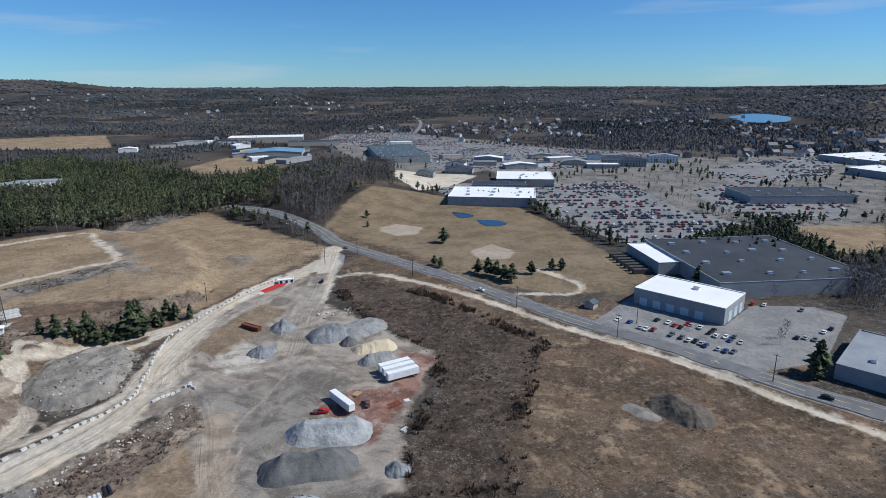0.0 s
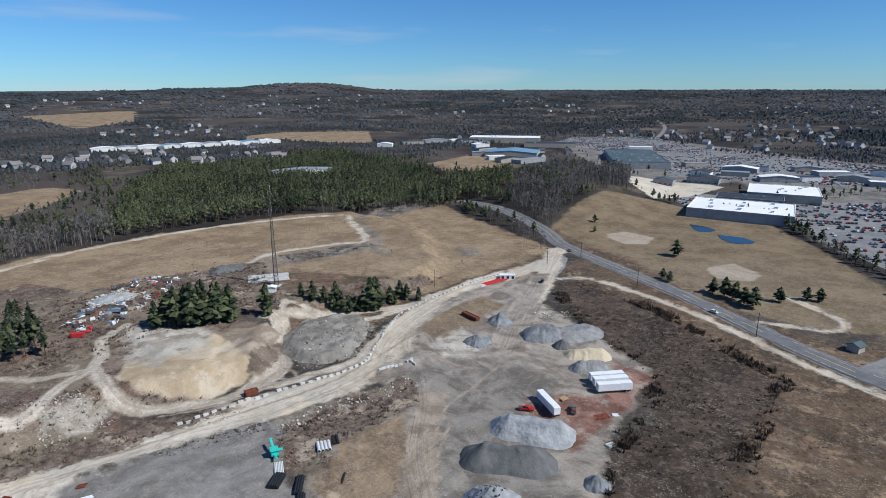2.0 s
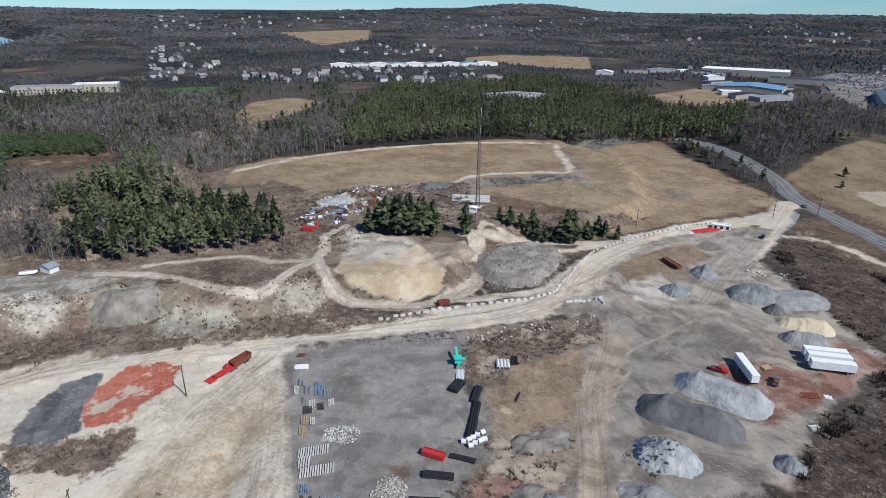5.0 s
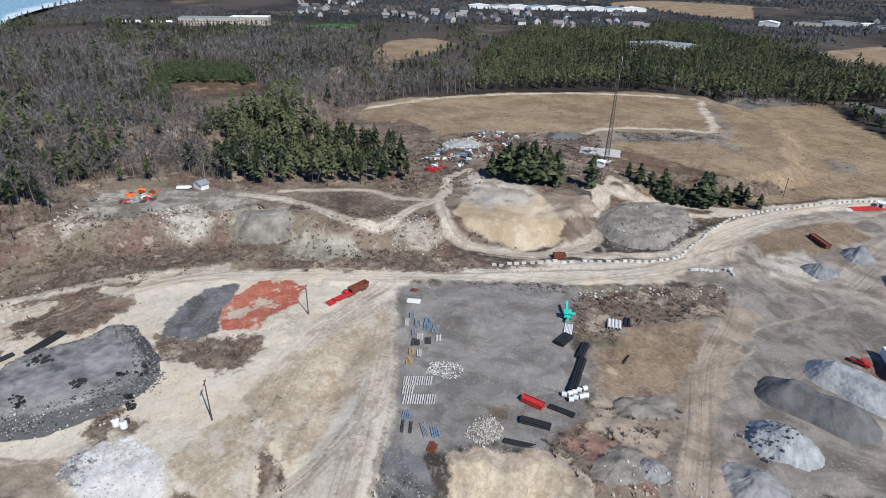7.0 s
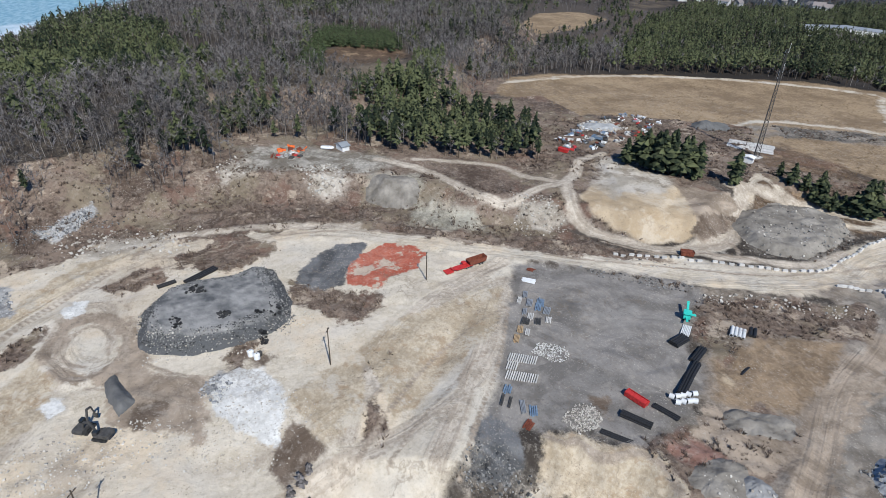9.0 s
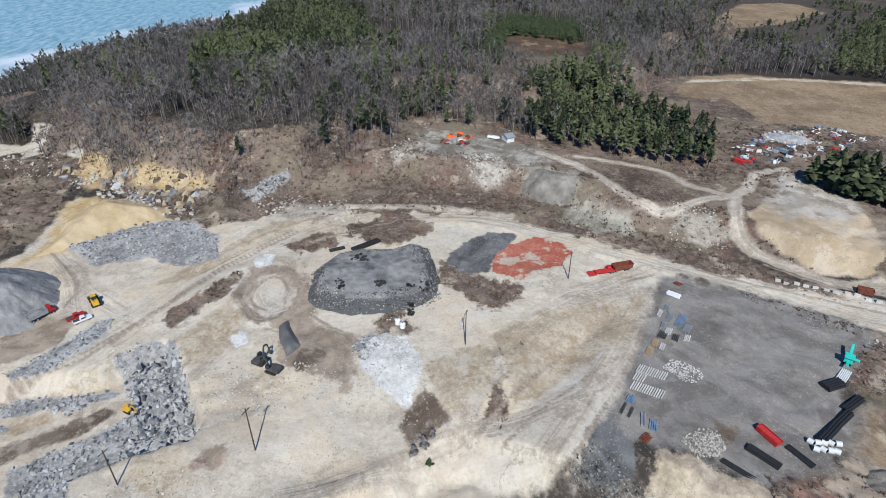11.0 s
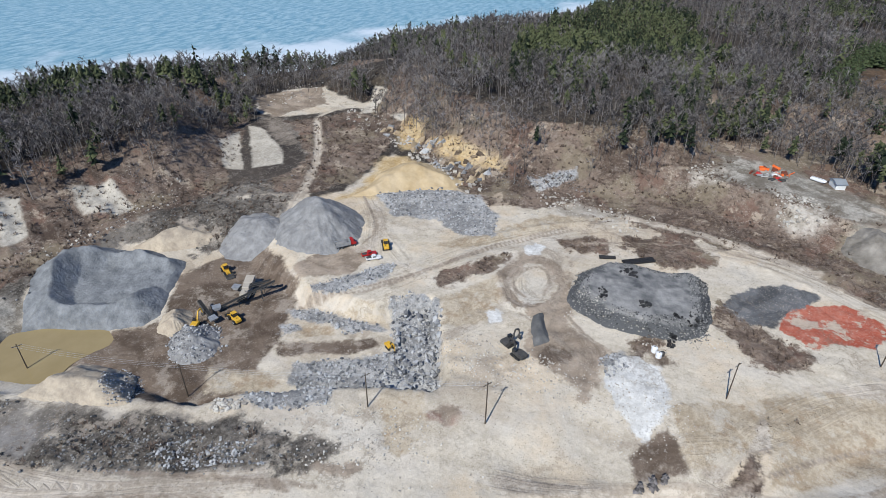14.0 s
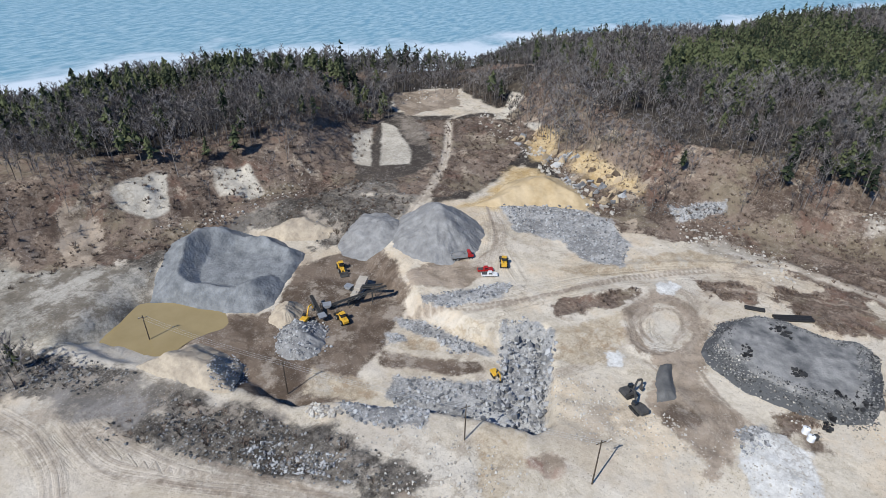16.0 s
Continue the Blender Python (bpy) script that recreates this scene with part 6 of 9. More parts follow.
def heap(name, x, y, rx, ry, h, turn, mat, label, seed, flat=0.0, gully=0.25, category="stockpile"):
    """A tipped heap that follows the ground: many overlapping tipped cones, slumped and gullied. flat: share of its top that is level."""
    rng = np.random.RandomState(seed)
    n = 72
    U, W = np.meshgrid(np.linspace(-1.2, 1.2, n), np.linspace(-1.2, 1.2, n), indexing="ij")
    c, s = math.cos(radians(turn)), math.sin(radians(turn))
    lx, ly = U * rx, W * ry
    wx, wy = x + lx * c - ly * s, y + lx * s + ly * c
    bend = fbm(wx, wy, max(rx, ry) * 0.6, 3, seed * 1.3)
    sway = 0.35
    U2, W2 = U + sway * bend, W + sway * fbm(wx, wy, max(rx, ry) * 0.6, 3, seed * 2.9 + 5)
    # a crest line with flanks at the angle of repose, fluted downhill
    R = min(rx, ry)
    ax, ay = max(rx - ry, 0) + 0.05 * rx, max(ry - rx, 0) + 0.05 * ry
    mx, my = U2 * rx, W2 * ry
    ex, ey = np.clip(mx, -ax, ax), np.clip(my, -ay, ay)
    d = np.hypot((mx - ex) / (rx - ax) , (my - ey) / (ry - ay))
    e = ex if rx >= ry else ey
    q = e + np.arctan2(my - ey, mx - ex) * R * 0.6
    crest = 0.84 + 0.34 * value_noise(e / R * 1.1 + seed * 3.7, np.full(e.shape, seed * 1.9)) - 0.10 * np.abs(e) / max(ax, ay)
    flute = (value_noise(q * 0.9 + seed * 11.3, d * 0.8 + seed) - 0.5) * (0.045 + 0.13 * gully) + (value_noise(q * 2.3 + seed * 5.3, d * 0.9 + seed) - 0.5) * 0.07
    body = crest - d * (0.98 + 0.2 * (crest - 0.9)) + flute * smooth(0.02, 0.35, d) * smooth(1.1, 0.75, d)
    if flat:
        body = np.minimum(np.minimum((1.0 - d) / (1 - flat), 1) * 0.9, body + 0.9 * flat + 0.1)
    body = body - 6 * np.maximum(0, np.maximum(np.abs(U), np.abs(W)) - 1.06)
    foot = np.maximum(body, 0)
    soft = np.where(body > 0.12, body, foot * foot / 0.24 + foot * 0.5)
    rill = fbm(wx, wy, 5.0, 4, seed + 3.0) * (0.10 + gully * 0.5)
    top = h * soft * (1 + rill) + min(1.0, h / 4) * (0.45 * fbm(wx, wy, 1.4, 3, seed) + 1.1 * fbm(wx, wy, 6, 3, seed + 9)) * smooth(0.0, 0.2, body)
    wz = height(wx, wy) + np.where(body < -0.02, -0.6, top - 0.12)
    HEAPS.append((x, y, rx, ry, c, s, n, np.where(body < 0, -99, wz)))
    V = np.stack([wx - x, wy - y, wz - ground_z(x, y)], -1).reshape(-1, 3)
    i = np.arange(n * n).reshape(n, n)
    q = np.stack([i[:-1, :-1], i[1:, :-1], i[1:, 1:], i[:-1, 1:]], -1).reshape(-1, 4)
    q = q[(body.reshape(-1)[q] > -0.12).any(1)]
    T = np.concatenate([q[:, [0, 1, 2]], q[:, [0, 2, 3]]])
    used = np.unique(T)
    remap = np.zeros(n * n, int)
    remap[used] = np.arange(len(used))
    ob = new(name, big_mesh(name, V[used], remap[T], M[mat], smooth=True))
    ob.location = (x, y, ground_z(x, y))
    return tagged(ob, label, category)


def mound(name, pts, h, run, mat, label, seed, rough=0.5, ragged=2.0, hollow=None, floor=0.0, fall=0.72, category="stockpile", step=0.7):
    """A heap inside an outline: flanks that rise to h over run metres, a lumpy top, and, where given, a hollow dug down to the
    floor's height above the ground with sides that rise outwards."""
    p = np.array(pts, float)
    lo, hi = p.min(0) - 2, p.max(0) + 2
    x, y = (lo + hi) / 2
    U, W = np.meshgrid(np.arange(lo[0], hi[0], step), np.arange(lo[1], hi[1], step), indexing="ij")
    d = inside(pts, U, W) + ragged * fbm(U, W, 9, 4, seed * 1.3)
    f = np.clip(d / run, 0, 1)
    top = h * f * (1 + 0.25 * fbm(U, W, 14, 3, seed + 2.0))
    if hollow:
        out = -inside(hollow, U, W) + ragged * 0.6 * fbm(U, W, 7, 4, seed * 2.1)
        top = np.minimum(top, floor + fall * np.maximum(out, 0))
    flank = smooth(0.0, 0.15, f) * (0.35 + 0.65 * smooth(1.0, 0.75, f))
    top = top + rough * flank * (1.5 * fbm(U, W, 3.4, 4, seed + 5.0) + 1.2 * fbm(U, W, 11, 3, seed + 8.0))
    Z = height(U, W) + np.where(d < 0, -0.5, np.maximum(top, 0) - 0.1)
    nu, nw = U.shape
    HEAPS.append((x, y, (hi[0] - lo[0]) / 2.4, (hi[1] - lo[1]) / 2.4, 1.0, 0.0, (nu, nw), np.where(d < 0, -99, Z)))
    i = np.arange(nu * nw).reshape(nu, nw)
    q = np.stack([i[:-1, :-1], i[1:, :-1], i[1:, 1:], i[:-1, 1:]], -1).reshape(-1, 4)
    q = q[(d.reshape(-1)[q] > -0.6).any(1)]
    T = np.concatenate([q[:, [0, 1, 2]], q[:, [0, 2, 3]]])
    used = np.unique(T)
    remap = np.zeros(nu * nw, int)
    remap[used] = np.arange(len(used))
    z0 = ground_z(x, y)
    V = np.stack([U - x, W - y, Z - z0], -1).reshape(-1, 3)
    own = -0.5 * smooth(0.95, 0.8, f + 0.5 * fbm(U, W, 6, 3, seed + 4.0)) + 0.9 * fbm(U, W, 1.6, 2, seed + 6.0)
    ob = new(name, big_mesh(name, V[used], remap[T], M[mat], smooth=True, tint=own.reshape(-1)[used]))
    ob.location = (x, y, z0)
    return tagged(ob, label, category)


def top_z(X, Y):
    """The ground with the heaps that lie on it."""
    X, Y = np.asarray(X, float), np.asarray(Y, float)
    z = height(X, Y)
    for x, y, rx, ry, c, s, n, grid in HEAPS:
        u, w = ((X - x) * c + (Y - y) * s) / rx, (-(X - x) * s + (Y - y) * c) / ry
        nu, nw = n if isinstance(n, tuple) else (n, n)
        i, j = np.round((u + 1.2) / 2.4 * (nu - 1)).astype(int), np.round((w + 1.2) / 2.4 * (nw - 1)).astype(int)
        ok = (i >= 0) & (i < nu) & (j >= 0) & (j < nw)
        z[ok] = np.maximum(z[ok], grid[i[ok], j[ok]])
    return z


def boulder(seed, flat=0.7):
    """An angular broken stone about one metre across."""
    rng = np.random.RandomState(seed)
    bm = bmesh.new()
    for a in (-1, 1):
        for b in (-1, 1):
            for c in (-1, 1):
                bm.verts.new((a * (0.16 + 0.38 * rng.rand()), b * (0.14 + 0.36 * rng.rand()), c * flat * (0.14 + 0.44 * rng.rand())))
    r = bmesh.ops.convex_hull(bm, input=bm.verts)
    bmesh.ops.delete(bm, geom=[g for g in r["geom_interior"] if isinstance(g, bmesh.types.BMVert)], context="VERTS")
    bmesh.ops.triangulate(bm, faces=bm.faces)
    bm.verts.index_update()
    v = np.array([tuple(p.co) for p in bm.verts])
    t = np.array([[p.index for p in f.verts] for f in bm.faces])
    bm.free()
    return [(v, t)]


STONES = [boulder(500 + k, 0.6 + 0.1 * (k % 4)) for k in range(7)]


def stones(name, mat, label, X, Y, S, seed, lift=0.1, Z=None):
    Z = top_z(X, Y) if Z is None else Z
    v, t = strewn(STONES, 0, X, Y, Z + S * lift, S, seed)
    return tagged(new(name, big_mesh(name, v, t, M[mat])), label, "rocks", kind="stuff")


heap("gravel_stockpile", -53, 255, 12, 9, 6.2, 20, "pile_blue", "blue-grey gravel heap by the yard entrance", 1)
heap("gravel_stockpile", -40, 263, 14, 10, 3.4, 40, "pile_mid", "low grey gravel heap by the yard entrance", 2, flat=0.3)
heap("gravel_stockpile", -43, 246, 4.5, 4, 3.6, 0, "pile_dark", "small dark grey gravel heap", 3)
heap("gravel_stockpile", -38, 174, 15, 7.5, 5.6, 8, "pile_white", "long pale grey crushed stone heap", 4, flat=0.15)
heap("gravel_stockpile", -41, 156, 15, 8.5, 6.0, 12, "pile_dark", "long dark grey gravel heap on the yard", 5, flat=0.1)
heap("gravel_stockpile", -39, 135, 10, 8, 5.5, 20, "pile_white", "white crushed stone heap with dark lumps", 6)
heap("gravel_stockpile", -36, 117, 8, 7, 3.6, 0, "pile_mid", "low grey gravel heap on the yard", 7)
heap("sand_stockpile", -31, 241, 11, 6.5, 4.0, 22, "pile_sand", "tan sand heap with steep sides", 8)
heap("gravel_stockpile", -27, 229, 9, 4.6, 3.6, 25, "pile_mid", "grey gravel heap beside parked trailers", 9)
heap("gravel_stockpile", -79, 236, 7, 6.5, 4.2, 0, "pile_blue", "round blue-grey gravel heap", 10)
heap("gravel_stockpile", -77, 263, 7.5, 7, 5.0, 0, "pile_blue", "steep blue-grey gravel heap beside a rusty container", 11)
heap("gravel_stockpile", -14, 154, 4.5, 4, 2.6, 0, "pile_blue", "small grey gravel heap at the scrub's edge", 12)
heap("gravel_stockpile", -157, -134, 23, 18, 12.5, 40, "pile_mid", "tall grey gravel stockpile with contour ridges", 13, gully=0.12)
heap("gravel_stockpile", -143, -156, 14, 12, 4.2, 0, "pile_mid", "low grey gravel heap on the yard", 16, flat=0.2)
heap("rock_stockpile", -86, -132, 10, 8.5, 5.0, 30, "pile_mid", "broken grey rock heap at the crusher", 19, gully=0.7)
heap("fill_stockpile", -92, -146, 8, 6, 4.6, 30, "pile_beige", "beige fill heap at the crusher", 20, gully=0.6)
heap("spoil_heap", 84, 188, 14, 9, 4.5, -55, "pile_spoil", "dark spoil heap overgrown in the scrub", 21, gully=1.1, category="spoil heap")
heap("spoil_heap", 70, 187, 8, 4, 1.0, -50, "pile_earth", "low pale spoil heap in the scrub", 22, gully=0.8, category="spoil heap")
ASPHALT = [(-159, -32), (-169, -31), (-178, -25), (-182, -14), (-182, -3), (-185, 4), (-182, 11), (-160, 14), (-150, 13), (-145, 5), (-143, -6), (-143, -16), (-146, -25), (-151, -31)]
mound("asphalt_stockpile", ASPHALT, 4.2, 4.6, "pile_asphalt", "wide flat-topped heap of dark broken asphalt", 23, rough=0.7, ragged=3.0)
mound("gravel_stockpile", [(-67, -187), (-77, -197), (-88, -206), (-99, -209), (-110, -203), (-121, -187), (-121, -170), (-113, -164), (-103, -159), (-93, -153), (-86, -154), (-79, -163), (-73, -175), (-70, -183)], 8.5, 11, "pile_blue",
      "horseshoe of blue-grey crushed stone above the pond", 14, rough=0.5, ragged=3.0, hollow=[(-84, -181), (-88, -189), (-99, -197), (-105, -192), (-111, -174), (-119, -151), (-105, -148), (-103, -166), (-97, -169), (-90, -171)], floor=1.6)
mound("fill_stockpile", [(-118, -195), (-126, -193), (-131, -191), (-137, -187), (-140, -178), (-139, -171), (-131, -173), (-124, -181), (-119, -189)], 3.0, 4.5, "pile_beige", "pale beige fill heap with eroded side", 17, rough=0.8)
mound("fill_stockpile", [(-46, -154), (-54, -157), (-63, -158), (-66, -155), (-68, -145), (-68, -136), (-64, -132), (-57, -125), (-54, -128), (-51, -135), (-48, -144)], 4.6, 6.5, "pile_beige", "beige and grey fill heap between pond and mud", 18, rough=1.5)
mound("rubble_mound", [(-155, 193), (-162, 205), (-165, 222), (-158, 238), (-143, 243), (-135, 238), (-127, 217), (-125, 200), (-131, 190), (-141, 188)], 3.0, 4.5, "pile_earth", "low mound of grey-brown earth and rubble", 24, rough=1.0, ragged=3.0)
mound("ochre_stockpile", [(-184, -139), (-195, -136), (-215, -138), (-229, -134), (-233, -121), (-222, -98), (-212, -99), (-204, -114), (-192, -127)], 7.0, 14, "pile_ochre", "broad tan and ochre sand heap under the rock face", 28, rough=0.6, ragged=3.0)
mound("asphalt_stockpile", [(-138, -39), (-141, -36), (-128, -30), (-124, -34), (-130, -37)], 1.8, 1.8, "pile_dark", "small row of dark asphalt tipped on pale ground", 62, rough=0.7, ragged=1.5)
heap("gravel_stockpile", -224, 68, 13, 9, 4.0, 55, "pile_earth", "grey-brown earth heap on the bench", 26, gully=0.5)
heap("gravel_stockpile", -245, 262, 12, 7, 3.2, 60, "pile_dark", "grey gravel heap behind the pines", 27)
heap("fill_stockpile", -57, 95, 8, 6, 1.5, 80, "pile_earth", "brown earth heap beside the pipe yard", 31, gully=0.9)
heap("gravel_stockpile", -52, 101, 4.5, 4, 2.2, 0, "pile_mid", "small grey gravel heap among earth heaps", 32)
heap("fill_stockpile", -67, 117, 9, 5, 1.4, 60, "pile_earth", "dark earth bank beside the pipe yard", 33, gully=1.0)

rk = np.random.RandomState(77)


def spread(pts, count, lo, hi, power=2.5, edge=0.0):
    p = np.array(pts, float)
    (x0, y0), (x1, y1) = p.min(0), p.max(0)
    X, Y = x0 + (x1 - x0) * rk.rand(count * 4), y0 + (y1 - y0) * rk.rand(count * 4)
    d = inside(pts, X, Y) + 4 * fbm(X, Y, 8, 3, 2.0)
    k = (d > 0) & (d < (edge or 1e9)) & (fbm(X, Y, 6, 3, 9.0) > -0.12 + 0.12 * rk.randn(len(X)))
    X, Y = X[k][:count], Y[k][:count]
    return X, Y, lo + (hi - lo) * rk.rand(len(X)) ** power


def extent(pts):
    return abs(sum(a[0] * b[1] - b[0] * a[1] for a, b in zip(pts, pts[1:] + pts[:1]))) / 2


grey_rocks = [spread(pts, int(min(2300, 3.2 * extent(pts))), 0.16, 1.25, 5.0) for kind, pts in AREAS if kind == "rubble"]
X, Y, S = (np.concatenate(v) for v in zip(*grey_rocks))
order = np.argsort(-S)
big, rest = order[:90], order[90:]
ROCK_MESH = [big_mesh("boulder", tm[0][0], tm[0][1], M["rock_boulder"]) for tm in STONES]
for i, k in enumerate(big):
    ob = new("boulder", ROCK_MESH[i % len(ROCK_MESH)])
    ob.matrix_world = Matrix.Translation((X[k], Y[k], ground_z(X[k], Y[k]) + 0.15 * S[k])) @ pose(0, 0, 0, (i * 37) % 40 - 20, (i * 53) % 40 - 20, (i * 97) % 360) @ Matrix.Diagonal((S[k], S[k], S[k], 1))
    tagged(ob, "large angular blasted grey boulder on the quarry ledge", "boulder", "blasted boulders")
X, Y, S = X[rest], Y[rest], S[rest]
stones("blasted_rock", "rock_grey", "blasted blue-grey rock strewn over quarry ledges", X, Y, S, 41)
X, Y, S = spread([(-64, -104), (-67, -105), (-70, -98), (-69, -96), (-65, -97), (-63, -101)], 90, 0.6, 1.6, 1.2)
stones("boulders", "rock_pale", "rows of pale boulders at the pit edge", X, Y, S, 42)
X, Y, S = spread([(-45, -109), (-52, -104), (-56, -95), (-61, -86), (-56, -78), (-51, -90), (-46, -101)], 420, 0.25, 1.0, 2.5)
stones("bank_boulders", "rock_grey", "grey boulders in a dark debris bank", X, Y, S, 47)
X, Y, S = spread(ASPHALT, 5600, 0.10, 0.62, 3.0, edge=7.0)
stones("asphalt_chunks", "rock_dark", "grey and black chunks of broken asphalt", X, Y, S, 43)
for k, pts in enumerate([[(-157, -22), (-158, -21), (-155, -18), (-151, -18), (-151, -22)], [(-156, -9), (-156, -5), (-153, -5), (-153, -8)], [(-156, 1), (-156, 6), (-156, 11), (-153, 12), (-151, 6), (-152, 1)], [(-147, 2), (-146, 4), (-141, 4), (-142, 2)], [(-174, -19), (-173, -12), (-169, -11), (-171, -18)]]):
    X, Y, S = spread(pts, 26, 0.4, 1.5, 1.5)
    stones("asphalt_slabs", "rock_black", "black slabs of freshly broken asphalt on a heap", X, Y, S, 70 + k)
X, Y, S = spread([(-154, 190), (-163, 221), (-146, 242), (-128, 236), (-120, 203), (-135, 181)], 260, 0.2, 0.9)
stones("rubble_stones", "rock_pale", "pale rubble stones on a mound", X, Y, S, 44)
X, Y, S = spread([(-95, -140), (-84, -142), (-77, -134), (-80, -124), (-90, -122), (-97, -130)], 620, 0.2, 1.0)
stones("crusher_feed", "rock_grey", "broken grey rock waiting at the crusher", X, Y, S, 49)
X, Y, S = spread([(-69, -144), (-69, -136), (-65, -130), (-57, -124), (-53, -129), (-60, -138)], 700, 0.12, 0.6)
stones("fill_stones", "rock_grey", "grey stones in a fill heap", X, Y, S, 50)
BLOCK_MESH = [big_mesh("block", *boulder(540 + k, 0.8)[0], M["rock_boulder"]) for k in range(8)]
root = thing("cliff", pose(-110, -66, ground_z(-110, -66)), "blasted blue-grey rock face of tumbled angular blocks", "cliff")
X, Y, S = spread([(-122, -82), (-136, -73), (-114, -60), (-102, -54), (-97, -55), (-92, -66), (-88, -74), (-87, -81), (-104, -71), (-112, -75)], 290, 0.5, 2.4, 2.0)
for i in range(len(X)):
    ob = new("block", BLOCK_MESH[i % 8])
    ob.matrix_world = Matrix.Translation((X[i], Y[i], ground_z(X[i], Y[i]) + 0.15 * S[i] + 1.3 * rk.rand() ** 2)) @ pose(0, 0, 0, (i * 37) % 60 - 30, (i * 53) % 60 - 30, (i * 97) % 360) @ Matrix.Diagonal((S[i], S[i] * 0.8, S[i] * 1.1, 1))
    ob.parent = root
    ob.matrix_parent_inverse = root.matrix_world.inverted()
dz = [spread(pts, 350, 0.2, 0.9, 3.0) for kind, pts in AREAS if kind == "debris"]
X, Y, S = (np.concatenate(v) for v in zip(*dz))
stones("debris_stones", "rock_dark", "dark stones in rough debris banks", X, Y, S, 52)
X, Y, S = spread([(-115, 80), (-112, 76), (-106, 79), (-105, 84), (-110, 86)], 420, 0.15, 0.5, 1.2)
stones("white_stone_pile", "rock_white", "low pile of white stones on the grey yard", X, Y, S, 53, lift=0.25)
X, Y, S = spread([(-48, 128), (-38, 126), (-36, 140), (-46, 142)], 160, 0.3, 1.0)
stones("dark_lumps", "rock_dark", "dark lumps in a white stone heap", X, Y, S, 51)
X, Y, S = spread([(-86, 70), (-90, 77), (-88, 81), (-83, 81), (-79, 78), (-80, 72)], 420, 0.25, 0.6, 1.0)
stones("block_pile", "rock_pale", "heap of pale broken concrete lumps", X, Y, S, 45, lift=0.3)
pale = [spread(p, c, 0.3, h) for p, c, h in (
    ([(-252, 30), (-256, 48), (-236, 50), (-234, 34)], 220, 1.8), ([(-262, -6), (-280, 6), (-255, 12)], 80, 1.5), ([(-200, 112), (-191, 128), (-171, 126), (-177, 106)], 260, 1.2),
    ([(-120, 144), (-114, 158), (-92, 194), (-90, 184), (-108, 156), (-116, 140)], 160, 1.3), ([(-122, -20), (-104, -30), (-96, 2), (-112, 14), (-130, -2)], 420, 0.6),
    ([(-264, -150), (-242, -120), (-220, -84), (-212, -92), (-232, -128), (-254, -158)], 420, 2.4), ([(-66, 281), (-48, 290), (-46, 280), (-60, 274)], 60, 1.8), ([(-235, -70), (-215, -60), (-205, -20), (-225, -10)], 260, 1.5),
    ([(-165, -215), (-120, -214), (-90, -222), (-96, -208), (-150, -200)], 160, 1.4), ([(-330, -245), (-300, -270), (-270, -250), (-300, -225)], 120, 1.6), ([(-300, -190), (-270, -160), (-255, -175), (-290, -210)], 160, 1.6),
    ([(-116, -64), (-125, -45), (-119, -25), (-106, -21), (-99, -41), (-104, -56)], 520, 0.8), ([(-67, -89), (-80, -74), (-88, -51), (-73, -44), (-60, -69)], 300, 0.8), ([(-157, -29), (-143, -30), (-137, 0), (-147, 20), (-154, 18), (-144, -1)], 260, 0.7), ([(-169, -86), (-220, -44), (-216, -21), (-223, -23), (-227, -48), (-189, -71)], 260, 0.9),
    ([(-60, 92), (-44, 110), (-36, 104), (-52, 88)], 90, 1.0), ([(-150, 128), (-138, 156), (-134, 154), (-147, 126)], 70, 0.9), ([(-30, -60), (-60, -70), (-90, -60), (-80, -30), (-50, -20)], 160, 0.8))]
X, Y, S = (np.concatenate(v) for v in zip(*pale))
stones("pale_stones", "rock_pale", "pale stones weathering out of banks", X, Y, S, 46)


def ledge(x, y, ln, h, turn, seed, n=9):
    """A face of tilted, broken rock slabs, each a piece of its own, half buried in the slope."""
    root = thing("cliff", pose(x, y, ground_z(x, y), 0, 0, turn), "tilted slabs of rust-stained grey rock in a quarry face", "cliff", "slabs of the quarry face")
    rng = np.random.RandomState(seed)
    for k in range(n):
        u = (rng.rand() - 0.5) * ln
        v = rng.randn() * 3.5
        hh = h * (0.25 + 0.5 * rng.rand())
        bm = bmesh.new()
        for _ in range(14):
            bm.verts.new(((rng.rand() - 0.5) * 1.6, (rng.rand() - 0.5) * 4.0, (rng.rand() - 0.5) * hh * 1.4))
        r = bmesh.ops.convex_hull(bm, input=bm.verts)
        bmesh.ops.delete(bm, geom=[g for g in r["geom_interior"] if isinstance(g, bmesh.types.BMVert)], context="VERTS")
        cx, cy = x + v * math.cos(radians(turn)) - u * math.sin(radians(turn)), y + v * math.sin(radians(turn)) + u * math.cos(radians(turn))
        bmesh.ops.transform(bm, matrix=Matrix.Translation((v, u, ground_z(cx, cy) - ground_z(x, y) + 0.1)) @ pose(0, 0, 0, 28 + 12 * rng.rand(), 10 * rng.randn(), 15 * rng.randn()), verts=bm.verts)
        part("slab", bm, M["rock_grey"] if rng.rand() < 0.4 else M["rock_rust"], root)


ledge(-236, -108, 26, 7, 215, 1, 22)
ledge(-228, -94, 18, 7, 215, 2, 16)
ledge(-252, -130, 24, 8, 222, 3, 18)
ledge(-268, -158, 18, 7, 225, 4, 12)


